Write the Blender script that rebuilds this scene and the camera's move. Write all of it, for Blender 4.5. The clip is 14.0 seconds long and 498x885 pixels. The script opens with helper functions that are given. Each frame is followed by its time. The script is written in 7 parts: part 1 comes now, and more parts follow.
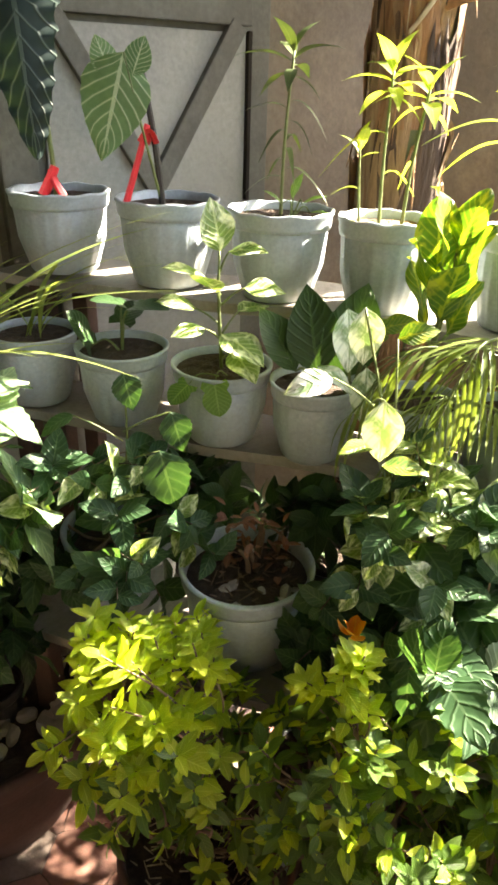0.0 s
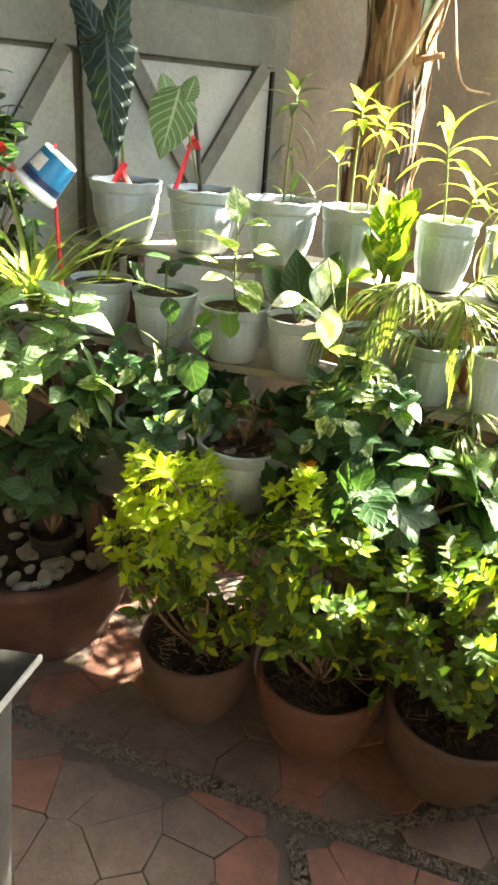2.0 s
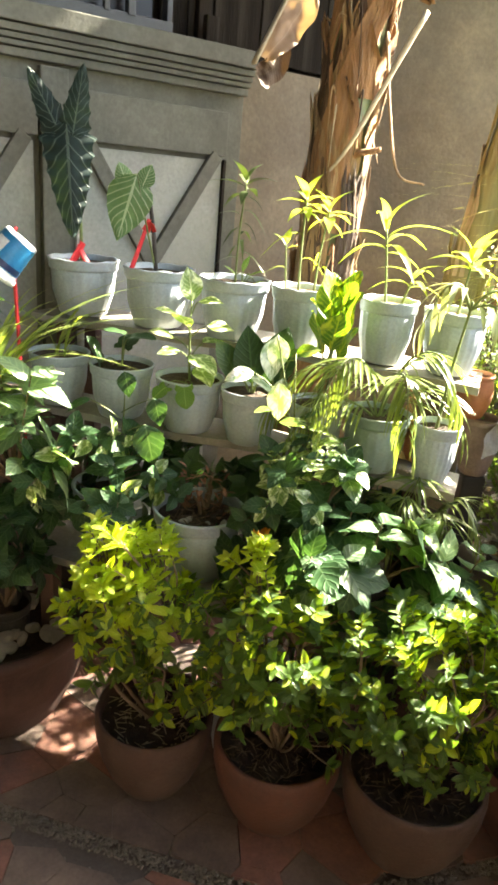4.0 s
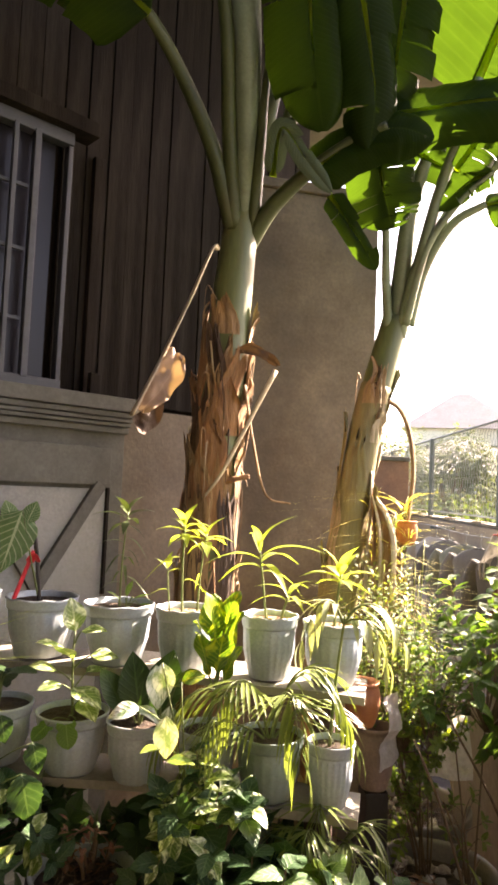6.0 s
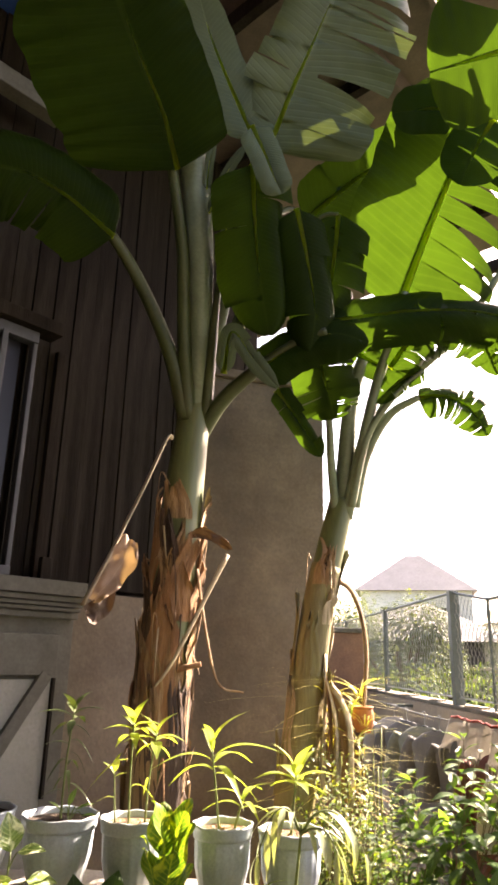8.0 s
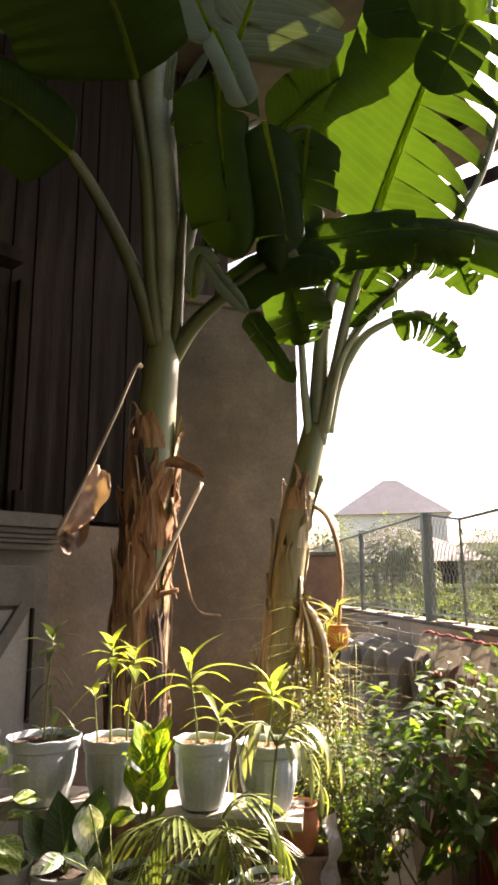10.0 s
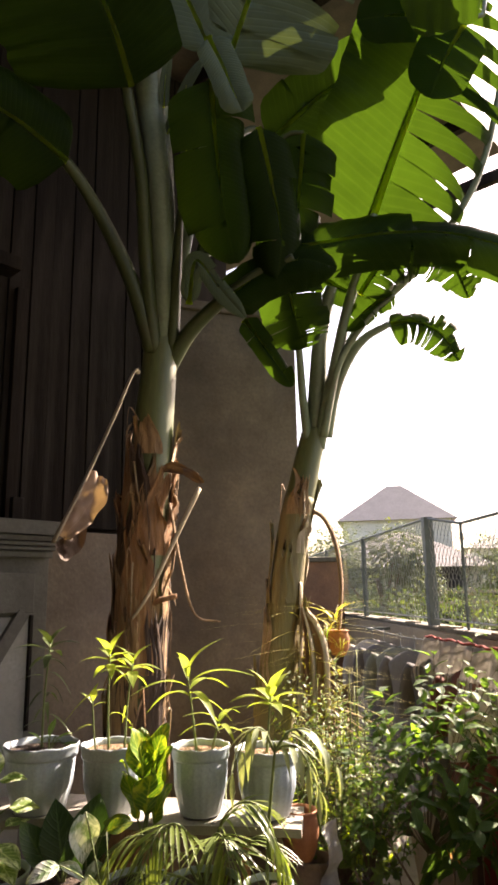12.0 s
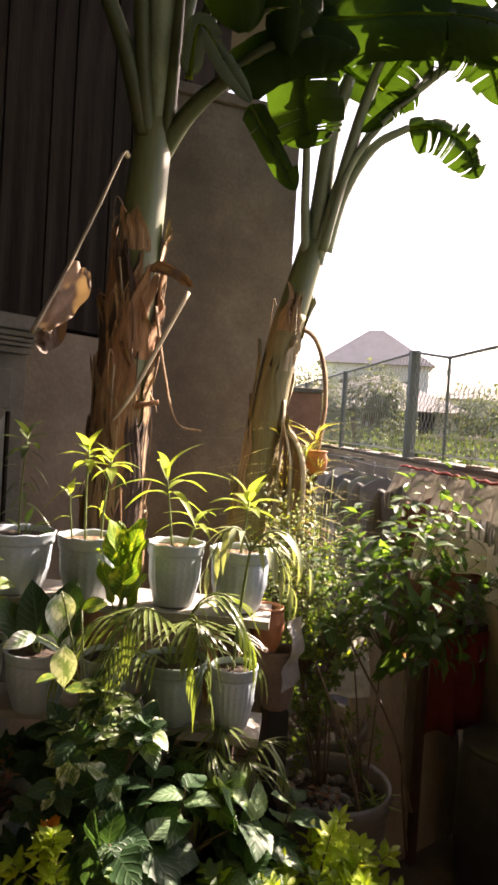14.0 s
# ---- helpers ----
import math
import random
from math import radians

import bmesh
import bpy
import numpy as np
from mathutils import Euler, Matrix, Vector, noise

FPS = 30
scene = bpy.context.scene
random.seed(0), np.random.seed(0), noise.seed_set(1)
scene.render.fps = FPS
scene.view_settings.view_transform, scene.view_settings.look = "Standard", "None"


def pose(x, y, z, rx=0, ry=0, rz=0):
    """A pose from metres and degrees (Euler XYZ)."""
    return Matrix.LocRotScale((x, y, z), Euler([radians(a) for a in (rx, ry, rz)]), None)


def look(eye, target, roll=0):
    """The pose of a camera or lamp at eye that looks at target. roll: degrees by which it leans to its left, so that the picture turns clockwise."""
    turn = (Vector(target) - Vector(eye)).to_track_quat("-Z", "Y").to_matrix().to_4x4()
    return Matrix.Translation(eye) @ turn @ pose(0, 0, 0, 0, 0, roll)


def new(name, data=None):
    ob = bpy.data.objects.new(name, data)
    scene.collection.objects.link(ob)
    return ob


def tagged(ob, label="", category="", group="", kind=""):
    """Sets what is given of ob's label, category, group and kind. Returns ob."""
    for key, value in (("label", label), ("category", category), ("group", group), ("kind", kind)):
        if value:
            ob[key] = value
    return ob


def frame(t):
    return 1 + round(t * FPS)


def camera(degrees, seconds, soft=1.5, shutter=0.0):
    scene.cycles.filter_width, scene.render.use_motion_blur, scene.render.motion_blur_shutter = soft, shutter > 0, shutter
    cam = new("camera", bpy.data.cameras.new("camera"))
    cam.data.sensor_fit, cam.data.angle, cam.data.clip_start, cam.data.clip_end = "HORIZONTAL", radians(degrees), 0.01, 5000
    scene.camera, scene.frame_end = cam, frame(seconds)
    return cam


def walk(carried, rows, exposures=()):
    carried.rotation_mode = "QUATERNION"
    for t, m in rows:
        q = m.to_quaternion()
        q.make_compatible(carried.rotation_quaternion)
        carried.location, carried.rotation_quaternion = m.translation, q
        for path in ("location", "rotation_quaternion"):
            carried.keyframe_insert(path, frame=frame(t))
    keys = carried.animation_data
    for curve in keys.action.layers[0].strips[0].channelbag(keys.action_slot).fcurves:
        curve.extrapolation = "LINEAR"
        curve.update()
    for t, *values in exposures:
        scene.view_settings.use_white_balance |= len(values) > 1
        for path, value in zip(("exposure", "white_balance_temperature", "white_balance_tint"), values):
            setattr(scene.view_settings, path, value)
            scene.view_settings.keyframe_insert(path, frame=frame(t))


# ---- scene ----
cam = camera(39.9, 14.0, soft=3.1)
PATH = [
    (0.0, -0.0213, 0.1189, 1.5223, 62.55, -1.48, -0.27),
    (0.5, 0.0327, -0.1014, 1.5298, 63.94, -3.96, 7.44),
    (1.0, 0.0880, -0.2887, 1.5371, 66.32, -3.34, 8.86),
    (1.5, 0.0581, -0.4252, 1.5362, 64.80, -2.70, 3.63),
    (2.0, 0.0299, -0.5030, 1.5323, 63.99, -4.04, 2.49),
    (4.5, 0.0365, -0.5485, 1.5762, 73.68, -5.04, -3.43),
    (5.0, 0.0403, -0.5618, 1.5888, 80.24, -4.87, -6.69),
    (5.5, 0.0468, -0.5863, 1.6361, 89.32, -3.00, -9.35),
    (6.0, 0.0478, -0.6018, 1.6649, 93.96, -2.39, -10.36),
    (6.5, 0.0588, -0.6346, 1.7050, 99.44, -1.57, -12.68),
    (7.0, 0.0646, -0.6606, 1.7246, 102.51, -1.82, -14.21),
    (7.5, 0.0481, -0.6769, 1.7281, 106.44, -1.65, -14.60),
    (8.0, 0.0297, -0.6771, 1.7365, 107.52, -1.34, -14.21),
    (8.5, 0.0246, -0.6630, 1.7330, 97.33, -0.37, -11.40),
    (9.0, 0.0538, -0.6577, 1.7322, 100.24, 0.18, -13.49),
    (11.5, 0.0630, -0.6533, 1.7355, 102.15, 0.55, -16.22),
    (12.0, 0.0810, -0.6547, 1.7258, 102.27, 0.89, -15.25),
    (12.5, 0.0851, -0.6624, 1.7240, 102.45, 0.47, -15.85),
    (13.0, 0.0850, -0.6608, 1.7211, 99.64, -0.25, -14.62),
    (13.5, 0.0804, -0.6465, 1.6990, 93.71, -1.96, -14.93),
    (14.0, 0.0813, -0.5431, 1.6506, 88.59, -3.45, -17.40),
]
walk(cam, [(t, pose(x, y, z, rx, ry, rz)) for t, x, y, z, rx, ry, rz in PATH],
     exposures=[(0.0, 4.65, 7000, 13), (1.0, 4.9, 6950, 6), (2.0, 5.06, 6950, 5), (4.5, 4.84, 6900, 12), (5.2, 4.38, 7150, 22), (6.5, 4.10, 7650, 30), (7.5, 3.82, 7450, 28), (9.0, 3.86, 7450, 29), (11.5, 2.65, 7250, 28), (12.0, 3.08, 7250, 27), (12.5, 3.11, 7250, 27), (14.0, 3.16, 7150, 30)])

# ---- world and sun: a low sun ahead and to the right, hazy bright sky ----
SUN_EL, SUN_AZ = radians(37.5), radians(61.0)      # azimuth from +y towards +x
world = bpy.data.worlds.new("sky")
scene.world = world
world.use_nodes = True
wt = world.node_tree
sky = wt.nodes.new("ShaderNodeTexSky")
sky.sky_type = "NISHITA"
sky.sun_disc = False
sky.sun_elevation, sky.sun_rotation = SUN_EL, SUN_AZ
sky.dust_density, sky.air_density = 3.0, 1.0
wt.links.new(sky.outputs["Color"], wt.nodes["Background"].inputs["Color"])
wt.nodes["Background"].inputs["Strength"].default_value = 0.05
sun = new("sun", bpy.data.lights.new("sun", "SUN"))
sun.data.energy, sun.data.angle, sun.data.color = 3.4, radians(0.5), (1.0, 0.93, 0.78)
SUN_DIR = Vector((math.sin(SUN_AZ) * math.cos(SUN_EL), math.cos(SUN_AZ) * math.cos(SUN_EL), math.sin(SUN_EL)))
sun.matrix_world = look(SUN_DIR * 30, (0, 0, 0))


# ---- materials ----
def nodes_of(name):
    m = bpy.data.materials.new(name)
    m.use_nodes = True
    t = m.node_tree
    return m, t, t.nodes["Principled BSDF"]


def add(t, kind, **values):
    n = t.nodes.new(kind)
    for key, value in values.items():
        if key in n.inputs:
            n.inputs[key].default_value = value
    return n


def ramp(t, source, stops):
    n = t.nodes.new("ShaderNodeValToRGB")
    e = n.color_ramp.elements
    while len(e) < len(stops):
        e.new(0.5)
    for k, (p, c) in enumerate(stops):
        e[k].position, e[k].color = p, (*c, 1)
    t.links.new(source, n.inputs["Fac"])
    return n.outputs["Color"]


def mix(t, fac, a, b, how="MIX"):
    n = t.nodes.new("ShaderNodeMix")
    n.data_type, n.blend_type = "RGBA", how
    for value, slot in ((fac, 0), (a, 6), (b, 7)):
        if hasattr(value, "links"):
            t.links.new(value, n.inputs[slot])
        else:
            n.inputs[slot].default_value = value if slot == 0 else (*value, 1)
    return n.outputs[2]


def rough_surface(name, light, dark, scale=8.0, fine=90.0, rough=0.8, bump=0.3, stain=None, metal=0.0, depth=0.004, stretch=1.0, sheen=0.5):
    """Two scales of colour change, fine relief, and stains of another colour."""
    m, t, p = nodes_of(name)
    place = t.nodes.new("ShaderNodeTexCoord").outputs["Object"]
    if stretch != 1.0:
        squeeze = t.nodes.new("ShaderNodeMapping")
        squeeze.inputs["Scale"].default_value = (1, 1, stretch)
        t.links.new(place, squeeze.inputs["Vector"])
        place = squeeze.outputs["Vector"]
    big = add(t, "ShaderNodeTexNoise", Scale=scale, Detail=6.0, Roughness=0.65)
    small = add(t, "ShaderNodeTexNoise", Scale=fine, Detail=4.0, Roughness=0.6)
    for n in (big, small):
        t.links.new(place, n.inputs["Vector"])
    c = ramp(t, big.outputs["Fac"], [(0.3, dark), (0.7, light)])
    grain = ramp(t, small.outputs["Fac"], [(0.3, (0.72, 0.72, 0.72)), (0.7, (1.0, 1.0, 1.0))])
    c = mix(t, 0.8, c, grain, "MULTIPLY")
    if stain:
        spots = add(t, "ShaderNodeTexNoise", Scale=scale * 0.37, Detail=8.0, Roughness=0.75)
        t.links.new(place, spots.inputs["Vector"])
        where = ramp(t, spots.outputs["Fac"], [(0.5, (0, 0, 0)), (0.68, (0.8, 0.8, 0.8))])
        c = mix(t, where, c, stain)
    t.links.new(c, p.inputs["Base Color"])
    p.inputs["Roughness"].default_value, p.inputs["Metallic"].default_value = rough, metal
    p.inputs["Specular IOR Level"].default_value = sheen
    b = add(t, "ShaderNodeBump", Strength=bump, Distance=depth)
    t.links.new(small.outputs["Fac"], b.inputs["Height"])
    t.links.new(b.outputs["Normal"], p.inputs["Normal"])
    return m


def leaf_surface(name, light, dark, vein, rough=0.38, passing=0.45, pale=None, pale_at=0.6, veins=26.0, vary=0.35, stripes=False, glow=2.0, veined=None, sheen=0.5, fine=6.0, tint=(1.0, 1.0, 0.25)):
    """A leaf blade: veins from its own UV, light that passes through, each leaf a little different."""
    m, t, p = nodes_of(name)
    uv = t.nodes.new("ShaderNodeUVMap").outputs["UV"]
    sep = t.nodes.new("ShaderNodeSeparateXYZ")
    t.links.new(uv, sep.inputs[0])

    def calc(op, a, b=0.0):
        n = t.nodes.new("ShaderNodeMath")
        n.operation = op
        for k, v in enumerate((a, b)):
            if hasattr(v, "links"):
                t.links.new(v, n.inputs[k])
            else:
                n.inputs[k].default_value = v
        return n.outputs[0]
    off = calc("ABSOLUTE", calc("SUBTRACT", sep.outputs["X"], 0.5))
    slant = calc("SUBTRACT", sep.outputs["Y"], calc("MULTIPLY", off, 0.15 if stripes else 0.55))
    wave = calc("SINE", calc("MULTIPLY", slant, veins * 2.0))
    line = calc("POWER", calc("ADD", calc("MULTIPLY", wave, 0.5), 0.5), fine)
    rib = calc("LESS_THAN", off, 0.02 if stripes else 0.03)
    lines = calc("MAXIMUM", calc("MULTIPLY", line, veined or (0.25 if stripes else 0.45)), calc("MULTIPLY", rib, 0.8))
    geo = t.nodes.new("ShaderNodeNewGeometry")
    info = t.nodes.new("ShaderNodeObjectInfo")
    chance = calc("FRACT", calc("ADD", geo.outputs["Random Per Island"], info.outputs["Random"]))
    place = t.nodes.new("ShaderNodeTexCoord").outputs["Object"]
    blot = add(t, "ShaderNodeTexNoise", Scale=14.0, Detail=5.0)
    t.links.new(place, blot.inputs["Vector"])
    base = mix(t, ramp(t, chance, [(0.0, (0, 0, 0)), (1.0, (1, 1, 1))]), dark, light)
    base = mix(t, vary, base, ramp(t, blot.outputs["Fac"], [(0.3, dark), (0.7, light)]))
    if pale:
        patch = add(t, "ShaderNodeTexNoise", Scale=2.6, Detail=5.0, Distortion=0.6)
        t.links.new(uv, patch.inputs["Vector"])
        base = mix(t, ramp(t, patch.outputs["Fac"], [(pale_at - 0.06, (0, 0, 0)), (pale_at + 0.06, (1, 1, 1))]), base, pale)
    base = mix(t, lines, base, vein)
    t.links.new(base, p.inputs["Base Color"])
    p.inputs["Roughness"].default_value = rough
    p.inputs["Specular IOR Level"].default_value = sheen
    bump = add(t, "ShaderNodeBump", Strength=0.5, Distance=0.002)
    t.links.new(line, bump.inputs["Height"])
    t.links.new(bump.outputs["Normal"], p.inputs["Normal"])
    thin = t.nodes.new("ShaderNodeBsdfTranslucent")
    lit = mix(t, 0.6, base, tint, "MULTIPLY")
    t.links.new(mix(t, 1.0, lit, (glow, glow, glow * 0.65), "MULTIPLY"), thin.inputs["Color"])
    both = t.nodes.new("ShaderNodeMixShader")
    both.inputs[0].default_value = passing
    t.links.new(p.outputs[0], both.inputs[1])
    t.links.new(thin.outputs[0], both.inputs[2])
    t.links.new(both.outputs[0], t.nodes["Material Output"].inputs["Surface"])
    return m


def plain(name, colour, rough=0.5, metal=0.0, vary=0.12, scale=30.0):
    return rough_surface(name, colour, tuple(c * (1 - vary * 2) for c in colour), scale, 160.0, rough, 0.12, None, metal, 0.001)


M_WALL = rough_surface("painted_plaster", (0.155, 0.158, 0.136), (0.095, 0.096, 0.082), 3.0, 70.0, 0.9, 0.3, (0.075, 0.072, 0.06), sheen=0.2)
M_PANEL = rough_surface("pale_panel_paint", (0.31, 0.315, 0.285), (0.225, 0.23, 0.21), 4.0, 80.0, 0.8, 0.2, (0.26, 0.26, 0.22))
M_CONCRETE = rough_surface("weathered_concrete", (0.225, 0.188, 0.14), (0.11, 0.092, 0.07), 2.2, 60.0, 0.92, 0.5, (0.085, 0.08, 0.07), sheen=0.2)
M_LOWWALL = rough_surface("garden_wall_render", (0.36, 0.30, 0.22), (0.24, 0.20, 0.145), 3.0, 60.0, 0.92, 0.5, (0.18, 0.17, 0.14))
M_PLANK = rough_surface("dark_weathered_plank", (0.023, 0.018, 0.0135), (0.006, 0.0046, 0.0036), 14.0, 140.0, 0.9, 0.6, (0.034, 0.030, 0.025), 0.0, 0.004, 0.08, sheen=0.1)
M_ROOF = rough_surface("old_roof_sheet", (0.12, 0.09, 0.075), (0.06, 0.045, 0.04), 6.0, 80.0, 0.7, 0.3)
M_TARP = plain("blue_tarpaulin", (0.03, 0.10, 0.35), 0.5)
M_FRAME = plain("window_frame_paint", (0.038, 0.045, 0.052), 0.6)
M_WINDARK = plain("unlit_room_dark", (0.03, 0.025, 0.04), 0.7)
M_GREENPOT = rough_surface("grey_green_plastic", (0.27, 0.35, 0.33), (0.20, 0.265, 0.25), 9.0, 120.0, 0.42, 0.1, (0.26, 0.29, 0.25), 0.0, 0.001)
M_WHITEPOT = rough_surface("white_plastic", (0.45, 0.52, 0.565), (0.34, 0.40, 0.44), 9.0, 120.0, 0.42, 0.1, (0.40, 0.42, 0.38), 0.0, 0.001)
M_TERRA = rough_surface("terracotta", (0.125, 0.046, 0.026), (0.058, 0.024, 0.015), 5.0, 110.0, 0.75, 0.5, (0.07, 0.05, 0.038))
M_TERRA_OLD = rough_surface("weathered_terracotta", (0.088, 0.047, 0.032), (0.045, 0.026, 0.019), 5.0, 110.0, 0.8, 0.5, (0.10, 0.075, 0.06))
M_TUB = rough_surface("dark_clay", (0.07, 0.030, 0.022), (0.035, 0.016, 0.012), 7.0, 100.0, 0.75, 0.35, (0.09, 0.05, 0.04))
M_BLACK = rough_surface("black_plastic", (0.055, 0.052, 0.048), (0.032, 0.03, 0.028), 10.0, 120.0, 0.5, 0.15, (0.10, 0.09, 0.078), 0.0, 0.001)
# black plastic lightened to stand in for sun missing on the planters
M_GREYPLASTIC = rough_surface("lightened_black_plastic", (0.23, 0.215, 0.195), (0.14, 0.13, 0.118), 8.0, 120.0, 0.6, 0.2, (0.20, 0.18, 0.15), 0.0, 0.001)
M_SOIL = rough_surface("potting_soil", (0.09, 0.06, 0.04), (0.03, 0.02, 0.015), 40.0, 220.0, 0.95, 1.0, None, 0.0, 0.01)
M_MULCH = rough_surface("rice_hull_mulch", (0.34, 0.22, 0.12), (0.12, 0.075, 0.04), 60.0, 240.0, 0.9, 1.0, None, 0.0, 0.008)
M_SHELF = rough_surface("weathered_shelf_board", (0.36, 0.34, 0.30), (0.22, 0.205, 0.18), 6.0, 100.0, 0.75, 0.3, (0.22, 0.19, 0.15))
M_POST = rough_surface("brown_timber", (0.10, 0.055, 0.038), (0.045, 0.026, 0.02), 8.0, 120.0, 0.8, 0.4)
M_STEM = rough_surface("green_stem", (0.16, 0.22, 0.06), (0.10, 0.12, 0.04), 30.0, 150.0, 0.6, 0.2)
M_TWIG = rough_surface("woody_twig", (0.20, 0.14, 0.085), (0.10, 0.07, 0.045), 30.0, 150.0, 0.85, 0.4)
M_STICK = plain("dark_stake", (0.035, 0.03, 0.025), 0.7)
M_RED = plain("red_ribbon", (0.62, 0.02, 0.03), 0.5)
M_STONE = rough_surface("pale_river_stone", (0.46, 0.43, 0.38), (0.26, 0.24, 0.21), 25.0, 140.0, 0.75, 0.3)
M_DULLSTONE = rough_surface("dull_grey_stone", (0.40, 0.37, 0.32), (0.22, 0.20, 0.17), 25.0, 140.0, 0.8, 0.3)
M_GREYPEBBLE = rough_surface("grey_pebble", (0.25, 0.22, 0.19), (0.12, 0.105, 0.09), 40.0, 160.0, 0.8, 0.3)
M_FLAG_RED = rough_surface("red_flagstone", (0.33, 0.155, 0.115), (0.15, 0.08, 0.065), 6.0, 110.0, 0.75, 0.5, (0.10, 0.08, 0.07))
M_FLAG_GREY = rough_surface("grey_flagstone", (0.24, 0.175, 0.145), (0.115, 0.086, 0.073), 6.0, 110.0, 0.75, 0.5, (0.06, 0.055, 0.05))
M_GROUND = rough_surface("damp_mortar_ground", (0.16, 0.135, 0.115), (0.085, 0.07, 0.06), 4.0, 120.0, 0.9, 0.6)
M_YARD = rough_surface("grassy_ground", (0.11, 0.12, 0.05), (0.05, 0.06, 0.025), 1.2, 30.0, 0.95, 0.6)
M_BENCH = rough_surface("zinc_sheet", (0.010, 0.010, 0.010), (0.005, 0.005, 0.005), 16.0, 90.0, 0.9, 0.2, (0.022, 0.022, 0.02), 0.0, sheen=0.03)
M_BENCH_DARK = rough_surface("dark_sheet_metal", (0.05, 0.052, 0.05), (0.025, 0.026, 0.025), 6.0, 90.0, 0.7, 0.15, (0.08, 0.078, 0.073), 0.0, sheen=0.2)
M_POSTGREEN = plain("grey_green_steel", (0.13, 0.16, 0.15), 0.5, 0.2)
M_WIRE = plain("galvanised_wire", (0.42, 0.44, 0.43), 0.45, 0.5)
M_SHIRT_GREY = rough_surface("dark_grey_cotton", (0.13, 0.13, 0.125), (0.085, 0.085, 0.08), 5.0, 160.0, 0.95, 0.35)
M_SHIRT_GREEN = rough_surface("grey_green_cotton", (0.17, 0.19, 0.155), (0.11, 0.125, 0.10), 5.0, 160.0, 0.95, 0.35)
M_SHIRT_DARK = rough_surface("black_cotton", (0.10, 0.10, 0.095), (0.065, 0.065, 0.06), 5.0, 160.0, 0.95, 0.35)
M_SHIRT_PALE = rough_surface("pale_grey_cotton", (0.36, 0.345, 0.325), (0.26, 0.25, 0.235), 5.0, 160.0, 0.95, 0.35)
M_SHIRT_WHITE = rough_surface("white_cotton", (0.68, 0.67, 0.66), (0.52, 0.51, 0.50), 5.0, 160.0, 0.95, 0.35)
M_SHIRT_RED = rough_surface("brick_red_cotton", (0.17, 0.06, 0.045), (0.11, 0.04, 0.03), 5.0, 160.0, 0.95, 0.35)
M_CREAM = rough_surface("cream_woven_cotton", (0.42, 0.40, 0.36), (0.31, 0.295, 0.265), 7.0, 180.0, 0.95, 0.5)
# coping darker than the wall, with paler blotches
M_COPING = rough_surface("dark_coping", (0.15, 0.14, 0.11), (0.08, 0.075, 0.055), 9.0, 70.0, 0.95, 0.7, (0.24, 0.22, 0.19))
M_BACKWALL = rough_surface("brown_brick_render", (0.27, 0.15, 0.085), (0.17, 0.095, 0.06), 5.0, 60.0, 0.92, 0.5, (0.12, 0.08, 0.055))
M_REDCLOTH = rough_surface("faded_red_cloth", (0.38, 0.065, 0.045), (0.22, 0.035, 0.025), 10.0, 200.0, 0.9, 0.3)
M_ORANGEPOT = rough_surface("orange_clay", (0.52, 0.22, 0.09), (0.34, 0.13, 0.06), 12.0, 120.0, 0.75, 0.2)
M_BANANA_GREEN = rough_surface("banana_stem_green", (0.15, 0.18, 0.065), (0.08, 0.10, 0.036), 12.0, 90.0, 0.45, 0.15, (0.16, 0.13, 0.06), 0.0, 0.002, 0.15)
M_SHEATH = rough_surface("dry_banana_sheath", (0.44, 0.28, 0.13), (0.09, 0.05, 0.028), 22.0, 150.0, 0.85, 0.9, (0.44, 0.33, 0.19), 0.0, 0.008, 0.12)
M_SHEATH_RED = rough_surface("reddish_dry_sheath", (0.40, 0.21, 0.09), (0.16, 0.08, 0.035), 22.0, 150.0, 0.85, 0.9, (0.30, 0.19, 0.10), 0.0, 0.008, 0.12)
M_SHEATH_PALE = rough_surface("pale_dry_stalk", (0.50, 0.42, 0.28), (0.30, 0.23, 0.14), 9.0, 110.0, 0.8, 0.5)
M_SHEATH_OLIVE = rough_surface("faded_olive_sheath", (0.34, 0.31, 0.13), (0.17, 0.15, 0.065), 7.0, 120.0, 0.75, 0.6, (0.20, 0.13, 0.07), 0.0, 0.006, 0.12)
M_SHEATH_DARK = rough_surface("dark_rotted_sheath", (0.10, 0.06, 0.035), (0.03, 0.018, 0.012), 26.0, 150.0, 0.9, 0.9, (0.20, 0.12, 0.06), 0.0, 0.008, 0.12)
M_BOARD = rough_surface("stained_plywood", (0.56, 0.46, 0.34), (0.40, 0.32, 0.235), 3.0, 90.0, 0.85, 0.3, (0.08, 0.065, 0.05), 0.0, 0.003, 0.3)
M_PAPER = rough_surface("white_plastic_sheet", (0.75, 0.74, 0.70), (0.58, 0.56, 0.52), 12.0, 90.0, 0.6, 0.3)
M_PINKPOT = rough_surface("pale_pink_clay", (0.34, 0.25, 0.21), (0.22, 0.16, 0.135), 14.0, 110.0, 0.8, 0.25)
M_PETIOLE = rough_surface("banana_petiole", (0.055, 0.072, 0.022), (0.032, 0.043, 0.014), 6.0, 80.0, 0.45, 0.1, (0.06, 0.05, 0.025), 0.0, 0.002, sheen=0.3)
M_PETIOLE_PALE = rough_surface("waxy_banana_petiole", (0.165, 0.215, 0.135), (0.10, 0.135, 0.08), 6.0, 80.0, 0.4, 0.1, (0.09, 0.08, 0.04), 0.0, 0.002)
M_FAR_WALL = rough_surface("far_house_plaster", (0.78, 0.76, 0.70), (0.66, 0.63, 0.58), 0.6, 8.0, 0.9, 0.1)
